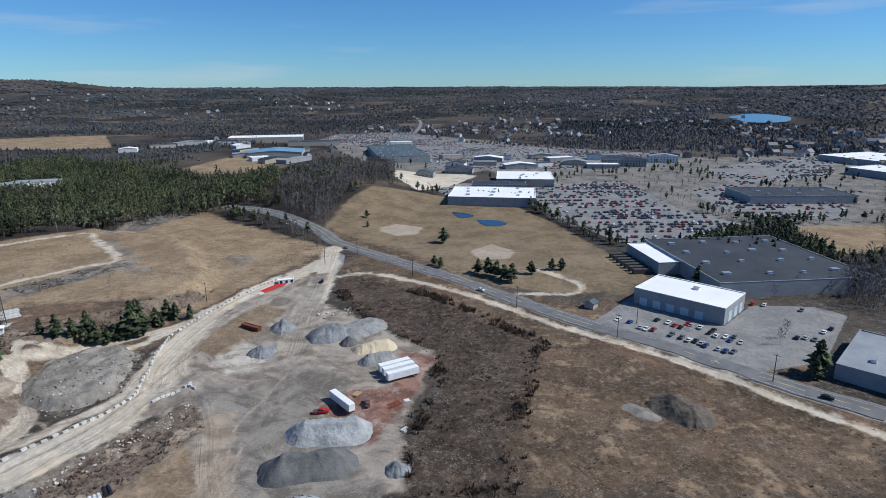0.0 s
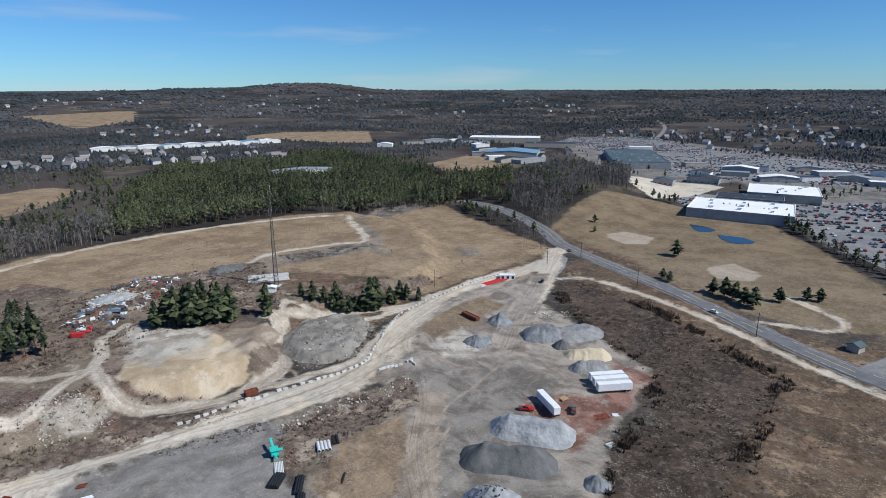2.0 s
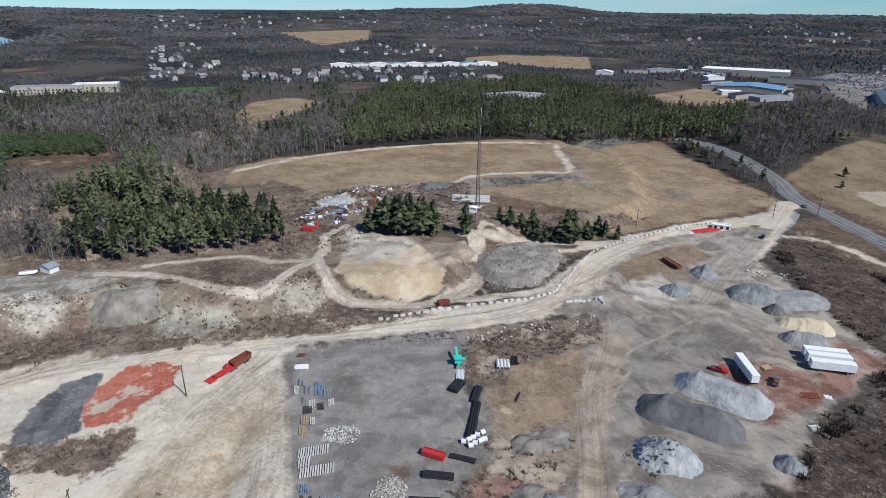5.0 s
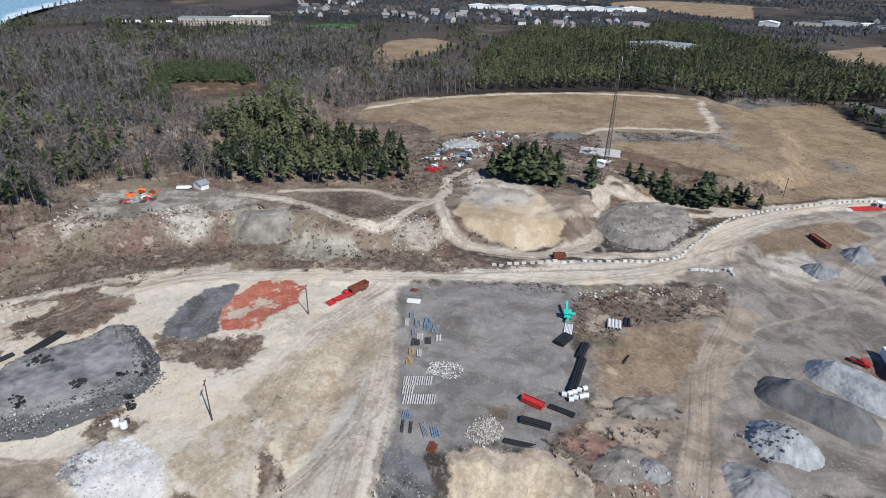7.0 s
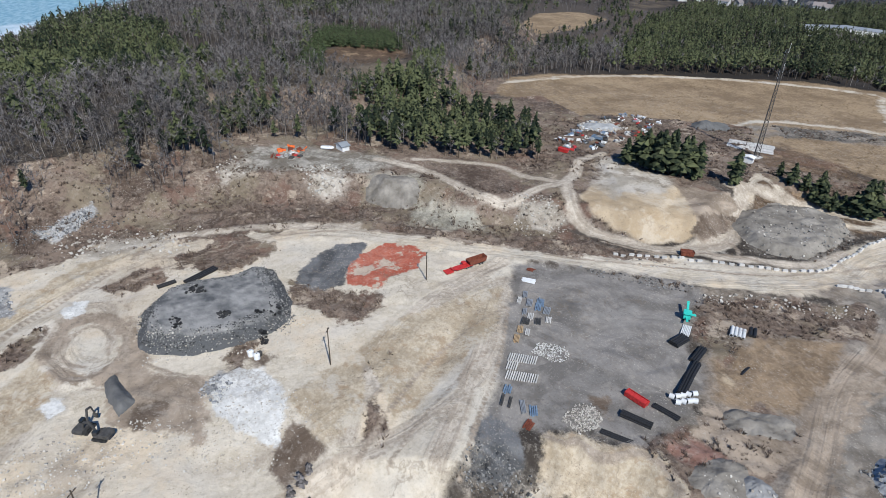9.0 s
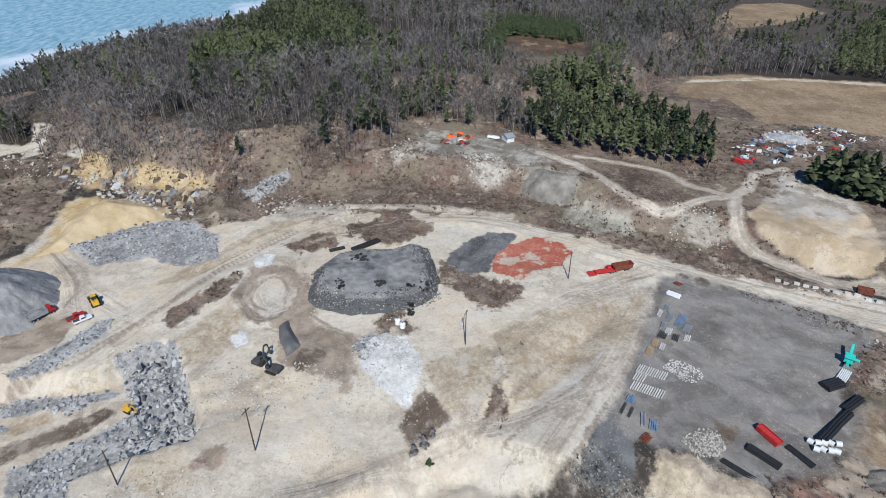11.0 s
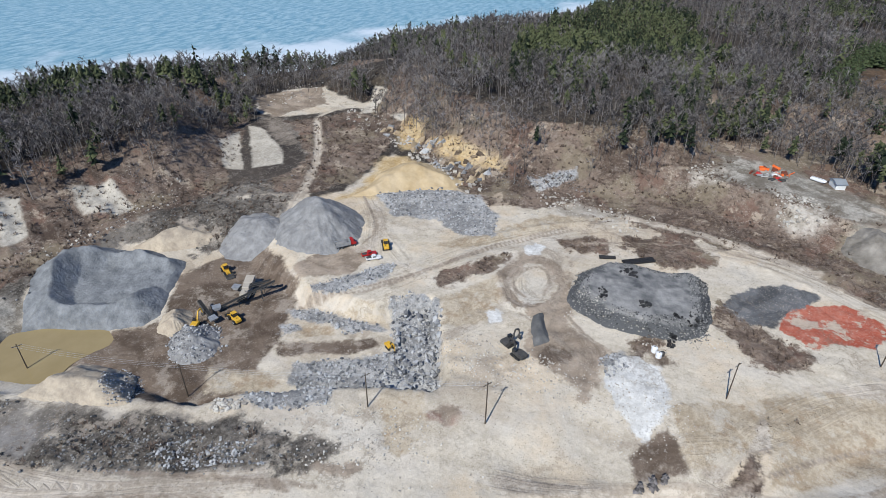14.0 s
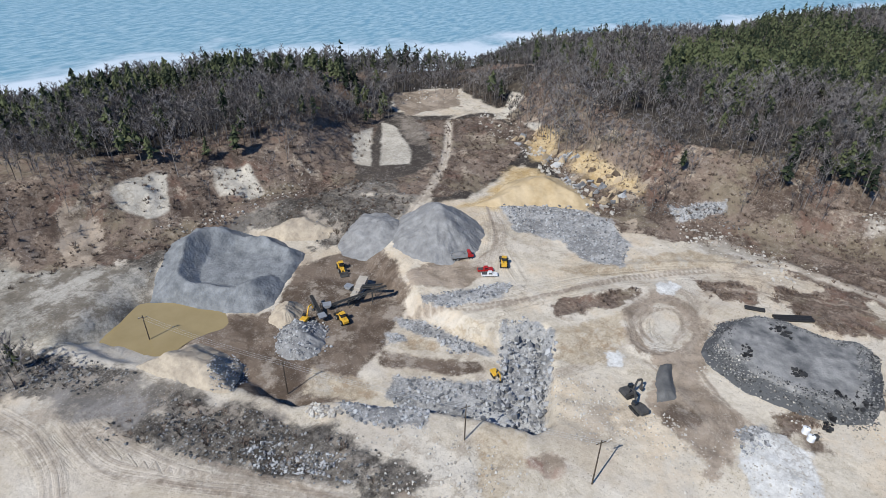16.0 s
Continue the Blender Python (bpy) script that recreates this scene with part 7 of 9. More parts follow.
# ---- road markings and far town ----
M["paint_line"] = shade("worn_road_paint", (0.50, 0.42, 0.16), (0.62, 0.54, 0.24), 0.8, 0.5)
M["paint_white"] = shade("worn_white_paint", (0.5, 0.5, 0.5), (0.65, 0.65, 0.65), 0.8, 0.5)
road_pts = [w for w in WAYS if w[0] == "asph" and w[1] == 13][0][2]
dense = round_line(road_pts[::6] + [road_pts[-1]], 30)


def strip(name, line, off, width, mat, label, lift=0.06, parent=None):
    """A ribbon laid along a line on the ground."""
    p = np.array(line)
    d = np.gradient(p, axis=0)
    nrm = np.stack([-d[:, 1], d[:, 0]], -1) / (np.linalg.norm(d, axis=1)[:, None] + 1e-9)
    a, b = p + nrm * (off - width / 2), p + nrm * (off + width / 2)
    V = []
    for q in (a, b):
        V.append(np.column_stack([q, height(q[:, 0], q[:, 1]) + lift]))
    n = len(p)
    V = np.concatenate(V)
    i = np.arange(n - 1)
    T = np.concatenate([np.stack([i, i + n, i + n + 1], -1), np.stack([i, i + n + 1, i + 1], -1)])
    return tagged(new(name, big_mesh(name, V, T, mat)), label, "road marking", kind="structure")


M["road"] = shade("grey_asphalt_road", (0.115, 0.115, 0.12), (0.175, 0.175, 0.178), 0.9, 0.15)
strip("road_1", dense, 0, 10.5, M["road"], "grey asphalt road with worn markings", 0.25)
strip("road_line_1", dense, 0.15, 0.16, M["paint_line"], "worn double yellow centre line", 0.31)
strip("road_line_2", dense, -0.15, 0.16, M["paint_line"], "worn double yellow centre line", 0.31)
strip("road_line_3", dense, 4.0, 0.15, M["paint_white"], "worn white edge line", 0.31)
strip("road_line_4", dense, -4.0, 0.15, M["paint_white"], "worn white edge line", 0.31)


def building(name, x, y, lx, ly, h, turn, roof, wall, label, category="building", units=0, doors=0, windows=0, gable=0.0, seed=1, group="", z=None):
    """A flat-roofed or gabled block: walls, roof with parapet, roller doors and windows along its sides, units on its roof."""
    rng = np.random.RandomState(seed)
    z = ground_z(x, y) if z is None else z
    root = thing(name, pose(x, y, z - 0.2, 0, 0, turn), label, category, group)
    hx, hy, t = lx / 2, ly / 2, 0.4
    for x0, x1, y0, y1 in ((-hx, hx, -hy, -hy + t), (-hx, hx, hy - t, hy), (-hx, -hx + t, -hy + t, hy - t), (hx - t, hx, -hy + t, hy - t)):
        part("wall", cuboid(x0, x1, y0, y1, -1, h), M[wall], root)
    if gable:
        o = 0.5
        part("roof", profile([(-hx - o, h), (0, h + gable), (hx + o, h), (hx + o, h + 0.3), (0, h + gable + 0.3), (-hx - o, h + 0.3)], -hy - o, hy + o), M[roof], root)
        part("gable", profile([(-hx + 0.05, h), (hx - 0.05, h), (0, h + gable - 0.02)], -hy + 0.01, -hy + t), M[wall], root)
        part("gable", profile([(-hx + 0.05, h), (hx - 0.05, h), (0, h + gable - 0.02)], hy - t, hy - 0.01), M[wall], root)
    else:
        part("roof", cuboid(-hx + t, hx - t, -hy + t, hy - t, h - 0.7, h - 0.25), M[roof], root)
        bm = bmesh.new()
        for x0, x1, y0, y1 in ((-hx - 0.1, hx + 0.1, -hy - 0.1, -hy + 0.5), (-hx - 0.1, hx + 0.1, hy - 0.5, hy + 0.1), (-hx - 0.1, -hx + 0.5, -hy + 0.5, hy - 0.5), (hx - 0.5, hx + 0.1, -hy + 0.5, hy - 0.5)):
            box(bm, x0, x1, y0, y1, h, h + 0.18)
        part("coping", bm, M["roof_grey"] if roof == "roof_dark" else M[roof], root)
    for k in range(units):
        ux, uy = (rng.rand() - 0.5) * (lx - 8), (rng.rand() - 0.5) * (ly - 8)
        if units > 6:
            c = int(math.ceil(math.sqrt(units)))
            ux, uy = ((k % c + 0.5) / c - 0.5) * (lx - 6) + rng.randn() * 1.5, ((k // c + 0.5) / c - 0.5) * (ly - 6) + rng.randn() * 1.5
        s = 1.0 + 0.8 * rng.rand()
        u = part("roof_unit", cuboid(ux - s * 1.2, ux + s * 1.2, uy - s * 0.8, uy + s * 0.8, h - 0.25, h + 0.9, 0.1), M["steel_white"], root)
        part("cap", cuboid(ux - s * 1.3, ux + s * 1.3, uy - s * 0.9, uy + s * 0.9, h + 0.9, h + 1.05), M["grey_steel"], u)
    for k in range(doors):
        dx = -hx + lx * (k + 0.6) / (doors + 1.4) + 1
        part("roller_door", cuboid(dx - 2.0, dx + 2.0, -hy - 0.06, -hy + 0.1, 0, 4.6), M["door_blue"], root)
    for k in range(windows):
        wx = -hx + lx * (k + 0.5) / windows
        for lv in range(max(1, int(h // 3.2))):
            part("window", cuboid(wx - 0.7, wx + 0.7, -hy - 0.05, -hy + 0.1, 1 + 3.1 * lv, 2.6 + 3.1 * lv), M["glass_dark"], root)
    return root


wb = building("warehouse", 128, 291, 46, 30, 9.2, -43, "roof_white", "wall_grey", "long grey warehouse with flat white roof and roller doors", units=1, doors=5, seed=3)
for k in range(3):
    part("roller_door", cuboid(22.9, 23.1, -9 + k * 8, -4.5 + k * 8, 0, 5.5), M["door_blue"], wb)
building("store_building", 190, 354, 92, 95, 9, 6, "roof_dark", "wall_grey", "large store with black flat roof and white roof units", units=16, seed=4)
building("warehouse", 190, 207, 46, 58, 7, 46, "roof_grey", "wall_grey", "wide blue-grey warehouse with flat grey roof", units=2, windows=8, seed=5)
cb = building("garden_centre", 138, 368, 20, 46, 8, 7, "roof_white", "wall_grey", "garden centre beside the store with white roof strip", seed=6)
for k in range(7):
    part("rack", cuboid(-24, -12, -20 + k * 6, -17 + k * 6, -0.5, 3.2), M["dark_steel"], cb)
building("supermarket", 50, 588, 84, 62, 9, -8, "roof_white", "wall_grey", "mall store with white flat roof below the playing field", units=9, seed=7, group="mall stores")
building("supermarket", 97, 704, 66, 66, 9, -6, "roof_white", "wall_tan", "mall store with white flat roof", units=5, seed=8, group="mall stores")
building("mall_store", 62, 655, 60, 30, 7, -6, "roof_dark", "wall_grey", "low mall store with dark flat roof", units=2, seed=28, group="mall stores")
building("department_store", -78, 985, 78, 190, 10, 12, "roof_green", "wall_grey", "very large store with slate-coloured roof", units=18, seed=9)
building("department_store", -78, 1100, 40, 20, 14, 12, "roof_white", "wall_white", "white upper storey of a large store", seed=10)
building("store_building", 349, 590, 105, 52, 8, 1, "roof_dark", "wall_grey", "long low store with dark roof", units=9, seed=11)
building("store_building", 640, 880, 110, 95, 9, 20, "roof_white", "wall_grey", "far store with broad white roof", units=6, seed=12)
building("store_building", 560, 735, 60, 80, 9, 20, "roof_white", "wall_grey", "far store with white roof at the wood's edge", units=3, seed=13)
building("factory_hall", -280, 1000, 88, 60, 8, 8, "roof_blue", "wall_tan", "long hall with pale blue metal roof", gable=3.5, seed=14)
building("factory_hall", -371, 1260, 150, 60, 11, 12, "roof_white", "wall_tan", "long far hall with white roof", units=4, seed=15)
building("factory_hall", -255, 1180, 100, 40, 8, 12, "roof_dark", "wall_tan", "far low hall with dark roof", units=2, seed=25)
building("office_building", -469, 655, 82, 26, 8, 48, "roof_grey", "wall_white", "long white building among pines", gable=2.5, windows=14, seed=16)
building("apartment_house", 258, 850, 62, 18, 11, -12, "roof_dark", "wall_grey", "grey three-storey apartment block", gable=3, windows=16, seed=17)
building("apartment_house", 330, 890, 40, 18, 10, -12, "roof_grey", "wall_white", "pale gabled apartment block in the town", gable=3, windows=9, seed=18)
building("restaurant", 22, 790, 36, 22, 6, -10, "roof_dark", "wall_grey", "low building with hipped dark roof", gable=3, windows=5, seed=19)
building("restaurant", -22, 745, 22, 16, 6, -10, "roof_green", "wall_grey", "small building with blue-green roof", gable=3, windows=4, seed=20)
building("school", -792, 205, 70, 20, 9, 62, "roof_grey", "wall_tan", "far brick building beside playing fields", windows=20, seed=21)
building("school", -850, 195, 60, 18, 12, 62, "roof_white", "wall_tan", "far brick building with pale roof", windows=12, seed=22)
for i, (x, y, lx, ly, h, rf_, wa) in enumerate(((-842, 190, 40, 20, 8, "roof_white", "wall_tan"), (-820, 232, 30, 24, 12, "roof_grey", "wall_white"), (-778, 250, 46, 22, 9, "roof_white", "wall_tan"), (-860, 150, 70, 20, 6, "roof_white", "wall_white"), (-900, 110, 60, 18, 6, "roof_grey", "wall_white"))):
    building("school", x, y, lx, ly, h, 62, rf_, wa, "far school wing with pale roof and brick walls", windows=8, seed=100 + i, group="school wings")
building("kiosk", 77, 290, 5, 5, 3, -40, "roof_green", "wall_tan", "small shed with green roof at the car park", gable=1.5, seed=23)
building("workshop", 165, 312, 24, 12, 4.5, -3, "roof_green", "wall_white", "low shed with green roof behind the warehouse", seed=24)
for i in range(9):
    f = i / 8
    building("storage_hall", -1010 + 180 * f, 790 + 250 * f, 44, 26, 6, 58, ("roof_white", "roof_grey", "roof_white", "roof_blue")[i % 4], "wall_white", "far white storage hall beyond the pines", gable=2.5, seed=30 + i, group="storage halls")
for i in range(12):
    f = i / 11
    building("shop", -560 + 330 * f, 1060 + 150 * math.sin(f * 5), 30 + 14 * (i % 3), 20, 6, 20 + 14 * (i % 4), ("roof_white", "roof_dark", "roof_grey")[i % 3], ("wall_white", "wall_tan", "wall_grey")[i % 3], "far roadside shop with pale walls", gable=0 if i % 2 else 2.5, seed=50 + i, group="roadside shops")
for i in range(14):
    building("shop", 20 + 42 * (i % 7) + 9 * math.sin(i * 3.3), 850 + 85 * (i // 7) + 20 * math.sin(i * 2.1), 24 + 10 * (i % 3), 18, 6, -15 + 12 * (i % 4), ("roof_dark", "roof_grey", "roof_white")[i % 3], ("wall_white", "wall_tan", "wall_grey")[i % 3], "far shop beside the town car parks", gable=0 if i % 2 else 2.5, seed=70 + i, group="town shops")

# far houses, too many to count
def house_arrays():
    """A gabled house one metre wide; walls and roof apart."""
    w = np.array([(-.5, -.4, 0), (.5, -.4, 0), (.5, .4, 0), (-.5, .4, 0), (-.5, -.4, .45), (.5, -.4, .45), (.5, .4, .45), (-.5, .4, .45), (-.5, 0, .75), (.5, 0, .75)], float)
    wt = np.array([(0, 1, 5), (0, 5, 4), (1, 2, 6), (1, 6, 5), (2, 3, 7), (2, 7, 6), (3, 0, 4), (3, 4, 7), (4, 8, 7), (5, 6, 9)])
    r = np.array([(-.56, -.46, .42), (.56, -.46, .42), (.56, 0, .78), (-.56, 0, .78), (.56, .46, .42), (-.56, .46, .42)], float)
    rt = np.array([(0, 1, 2), (0, 2, 3), (3, 2, 4), (3, 4, 5)])
    return [(w, wt), (r, rt)]


M["house_wall"] = shade("far_house_walls", (0.20, 0.195, 0.19), (0.50, 0.50, 0.50), 0.8, 0.01, island=1.2)
M["house_roof"] = shade("far_house_roofs", (0.07, 0.07, 0.075), (0.25, 0.22, 0.21), 0.8, 0.01, island=1.2)
rh = np.random.RandomState(91)
ha = radians(38) + rh.rand(1500) * radians(120)
hr = 1000 * (3.6 ** rh.rand(1500))
X, Y = hr * np.cos(ha), hr * np.sin(ha)
k = (fbm(X, Y, 420, 3, 44.0) > 0.03) & (inside(LAKE, X, Y) < -60) & (within(X, Y, "grass") < -5) & (within(X, Y, "asph") < -5)
X, Y = X[k], Y[k]
S = 9 + 6 * rh.rand(len(X))
for j, (nm, mt) in enumerate((("far_house_walls", "house_wall"), ("far_house_roofs", "house_roof"))):
    v, t = strewn([house_arrays()], j, X, Y, height(X, Y) - 0.2, S, 12)
    tagged(new(nm, big_mesh(nm, v, t, M[mt])), "scattered far houses of a small town", "houses", kind="stuff")


# ---- vehicles ----
def wheel(parent, x, y, r, w, name="wheel"):
    tyre = part(name, bar((x, y - w / 2, r), (x, y + w / 2, r), r, n=14), M["rubber"], parent)
    part("rim", bar((x, y - w / 2 - 0.01, r), (x, y + w / 2 + 0.01, r), r * 0.55, n=10), M["grey_steel"], tyre)


CAR_COLOURS = {"white": (0.72, 0.72, 0.72), "silver": (0.42, 0.43, 0.45), "black": (0.015, 0.015, 0.018), "red": (0.40, 0.02, 0.02), "blue": (0.03, 0.07, 0.22), "grey": (0.13, 0.135, 0.14), "green": (0.04, 0.11, 0.07)}
for c, v in CAR_COLOURS.items():
    M["car_" + c] = plain(c + "_car_paint", v, 0.3)


def car(colour, m, pickup=False, group="cars in the car park", label=""):
    kind = "pickup_truck" if pickup else "parked_car"
    root = thing(kind, m, label or ("%s pickup truck with open bed" % colour if pickup else "parked %s car on the asphalt" % colour), "pickup" if pickup else "car", group)
    if pickup:
        part("body", profile([(-2.8, 0.5), (2.8, 0.5), (2.85, 1.0), (1.5, 1.15), (0.95, 1.15), (-0.55, 1.15), (-0.6, 1.1), (-2.75, 1.1)], -0.95, 0.95, 0.05), M["car_" + colour], root)
        part("cab", profile([(-0.55, 1.12), (1.45, 1.12), (0.85, 1.82), (-0.4, 1.84)], -0.82, 0.82, 0.06), M["car_" + colour], root)
        part("side_window", profile([(-0.38, 1.2), (1.15, 1.2), (0.76, 1.7), (-0.32, 1.72)], -0.84, 0.84), M["glass_dark"], root)
        part("bed", cuboid(-2.65, -0.75, -0.78, 0.78, 1.08, 1.13), M["dark_steel"], root)
        xs = (-1.75, 1.8)
    else:
        part("body", profile([(-2.25, 0.45), (2.2, 0.4), (2.25, 0.75), (1.25, 0.95), (-1.5, 1.0), (-2.2, 0.92)], -0.88, 0.88, 0.05), M["car_" + colour], root)
        part("cab", profile([(-1.75, 0.97), (1.1, 0.94), (0.4, 1.42), (-1.1, 1.45)], -0.74, 0.74, 0.06), M["glass_dark"], root)
        part("roof_panel", cuboid(-1.1, 0.4, -0.7, 0.7, 1.42, 1.48, 0.02), M["car_" + colour], root)
        xs = (-1.4, 1.4)
    for x in xs:
        for y in (-0.82, 0.82):
            wheel(root, x, y, 0.38 if pickup else 0.32, 0.22)
    return root


def on_ground(x, y, turn, lift=0.0):
    return pose(x, y, float(top_z(np.array([x]), np.array([y]))[0]) + lift, 0, 0, turn)


models = {c: car(c, on_ground(400 + 8 * i, 628, 90), group="cars in the car park") for i, c in enumerate(CAR_COLOURS)}
tints = ["white", "blue", "silver", "white", "red", "black", "white", "red", "black", "red", "silver", "white", "grey", "grey", "white", "black", "silver", "blue", "black", "black", "white", "white", "grey", "blue", "silver", "silver", "blue", "grey", "red", "white", "grey", "black", "silver", "grey", "white", "black"]
LOT = [(86, 272), (91, 269), (94, 262), (96, 260), (99, 259), (105, 271), (109, 267), (111, 264), (113, 262), (118, 266), (119, 264), (122, 261), (105, 252), (109, 250), (111, 247), (113, 245), (115, 243), (116, 241), (124, 255), (127, 258), (125, 251), (129, 250), (133, 250), (129, 246), (133, 244), (120, 237), (122, 235), (125, 234), (163, 293), (168, 291), (183, 283), (161, 249), (165, 249), (168, 247), (177, 255), (183, 259)]
for i, ((x, y), c) in enumerate(zip(LOT, tints)):
    copy_thing(models[c], on_ground(x, y, 47 + (i * 31 % 9) - 4 + (180 if i % 3 == 0 else 0)))
for x, y, turn, c in ((141, 195, -34, "black"), (-72, 332, 100, "black"), (21, 316, -36, "white"), (-70, 408, -58, "grey"), (-128, 470, -58, "silver")):
    tagged(copy_thing(models[c], on_ground(x, y, turn, 0.25)), "%s car on the asphalt road" % c, "car", "cars on the road")

# cars of the far car parks, too many to count
def car_arrays():
    b = np.array([(-2.2, -.9, .3), (2.2, -.9, .3), (2.2, .9, .3), (-2.2, .9, .3), (-2.2, -.9, .95), (2.2, -.9, .9), (2.2, .9, .9), (-2.2, .9, .95), (-1.3, -.75, 1.5), (.5, -.75, 1.5), (.5, .75, 1.5), (-1.3, .75, 1.5), (1.2, -.8, .93), (1.2, .8, .93)], float)
    t = [(0, 1, 5), (0, 5, 4), (1, 2, 6), (1, 6, 5), (2, 3, 7), (2, 7, 6), (3, 0, 4), (3, 4, 7), (4, 5, 6), (4, 6, 7), (8, 9, 10), (8, 10, 11), (4, 12, 9), (4, 9, 8), (7, 11, 10), (7, 10, 13), (4, 8, 11), (4, 11, 7), (12, 13, 10), (12, 10, 9)]
    return [(b, np.array(t))]


rc = np.random.RandomState(5)
CX, CY = [], []
for kind, pts in AREAS:
    if kind != "asph":
        continue
    q = np.array(pts, float)
    for row, yy in enumerate(np.arange(q[:, 1].min(), q[:, 1].max(), 8.2)):
        if yy < 420 or row % 6 == 5:
            continue
        for xx in np.arange(q[:, 0].min(), q[:, 0].max(), 2.9):
            if rc.rand() < 0.38 + 1.5 * float(fbm(np.array([xx]), np.array([yy]), 60, 2, 81.0)[0]):
                CX.append(xx + 0.3 * rc.randn())
                CY.append(yy + 0.5 * rc.randn())
CX, CY = np.array(CX), np.array(CY)
k = (within(CX, CY, "asph") > 1)
CX, CY = CX[k], CY[k]
cv, ct = car_arrays()[0]
cv = cv[:, [1, 0, 2]]
ct = ct[:, ::-1]
V = (cv[None] + np.stack([CX, CY, height(CX, CY)], -1)[:, None, :]).reshape(-1, 3)
T = (ct[None] + (np.arange(len(CX)) * len(cv))[:, None, None]).reshape(-1, 3)
tagged(new("far_parked_cars", big_mesh("far_parked_cars", V, T, M["car_paint"])), "rows of parked cars in far car parks", "cars", kind="stuff")


def box_trailer(m, group="", label="long white box trailer on the red gravel"):
    root = thing("box_trailer", m, label, "trailer", group)
    part("box", cuboid(-6.8, 6.8, -1.28, 1.28, 1.15, 4.05, 0.05), M["steel_white"], root)
    bm = bmesh.new()
    for k in range(28):
        box(bm, -6.6 + k * 0.48, -6.54 + k * 0.48, -1.31, 1.31, 1.3, 3.95)
    part("ribs", bm, M["steel_white"], root)
    part("chassis", cuboid(-6.6, 6.6, -0.5, 0.5, 0.85, 1.15), M["dark_steel"], root)
    part("rear_door", cuboid(6.8, 6.85, -1.2, 1.2, 1.25, 3.95), M["wall_white"], root)
    for x in (4.6, 5.8):
        for y in (-1.0, 1.0):
            wheel(root, x, y, 0.5, 0.5)
    for y in (-0.8, 0.8):
        part("landing_leg", cuboid(-4.3, -4.15, y - 0.08, y + 0.08, -0.1, 1.0), M["dark_steel"], root)
    return root


bt = box_trailer(on_ground(-37, 191.5, -50), "parked trailers")
for k in range(3):
    copy_thing(bt, on_ground(-18 - k * 1.9 + 1.5, 216 + k * 3.4 - 3, 30))
red_pick = car("red", on_ground(-43.9, 187, 8), True, "pickups", "red pickup truck parked on the gravel")
white_pick = car("white", on_ground(-145.8, -102, 130), True, "pickups", "white pickup truck on the haul road")
tagged(copy_thing(red_pick, on_ground(-147.6, -105, 135)), "red pickup truck beside a white one")
grey_pick = car("grey", on_ground(-27.9, 192.2, 100), True, "pickups", "grey pickup truck with rusty load")
part("load", cuboid(-2.5, -0.8, -0.7, 0.7, 1.13, 1.7, 0.1), M["rust"], grey_pick)


def dump_truck(m, cab, bed, label):
    root = thing("dump_truck", m, label, "truck", "trucks")
    part("chassis", cuboid(-4, 4, -0.5, 0.5, 0.8, 1.15), M["dark_steel"], root)
    c = part("cab", profile([(2.0, 1.1), (4.0, 1.1), (4.0, 1.9), (3.3, 2.1), (3.0, 3.1), (2.0, 3.15)], -1.2, 1.2, 0.08), M[cab], root)
    part("windscreen", profile([(3.38, 2.15), (3.08, 3.0), (3.14, 3.0), (3.44, 2.15)], -1.0, 1.0), M["glass_dark"], c)
    bm = profile([(-4.2, 1.2), (1.7, 1.2), (1.8, 2.7), (1.6, 2.7), (1.5, 1.4), (-4.0, 1.4), (-4.3, 2.4)], -1.25, 1.25)
    box(bm, -4.2, 1.7, -1.3, -1.2, 1.2, 2.6)
    box(bm, -4.2, 1.7, 1.2, 1.3, 1.2, 2.6)
    part("tipper_bed", bm, M[bed], root)
    part("load", profile([(-3.9, 1.42), (1.45, 1.42), (0.6, 2.5), (-1.5, 2.7), (-3.2, 2.2)], -1.1, 1.1, 0.3), M["pile_mid"], root)
    for x in (-3.2, -1.9, 3.0):
        for y in (-1.05, 1.05):
            wheel(root, x, y, 0.52, 0.45)
    return root


dump_truck(on_ground(-149, -116, 140), "car_red", "grey_steel", "dump truck with grey bed and red cab")


def wheel_loader(m, label="yellow wheel loader with bucket down", group="wheel loaders"):
    root = thing("wheel_loader", m, label, "wheel loader", group)
    part("rear_body", profile([(-3.6, 1.0), (-0.2, 1.0), (-0.2, 2.1), (-2.0, 2.2), (-3.6, 1.95)], -1.0, 1.0, 0.1), M["yellow"], root)
    c = part("cab", profile([(-1.5, 2.1), (0.1, 2.1), (-0.05, 3.4), (-1.4, 3.45)], -0.75, 0.75, 0.06), M["glass_dark"], root)
    part("cab_roof", cuboid(-1.5, 0.1, -0.85, 0.85, 3.43, 3.58, 0.05), M["yellow"], c)
    part("front_frame", cuboid(0, 2.0, -0.6, 0.6, 0.9, 1.7, 0.1), M["yellow"], root)
    for y in (-0.55, 0.55):
        part("lift_arm", bar((0.9, y, 1.9), (3.3, y, 0.6), 0.16), M["yellow"], root)
    part("bucket", profile([(3.1, 0.15), (4.5, 0.05), (4.5, 0.15), (3.5, 0.4), (3.4, 1.3), (3.1, 1.4)], -1.5, 1.5), M["dark_steel"], root)
    part("exhaust", bar((-2.6, 0.3, 2.1), (-2.6, 0.3, 3.0), 0.08), M["dark_steel"], root)
    for x in (-2.3, 1.3):
        for y in (-1.15, 1.15):
            wheel(root, x, y, 0.82, 0.65)
    return root


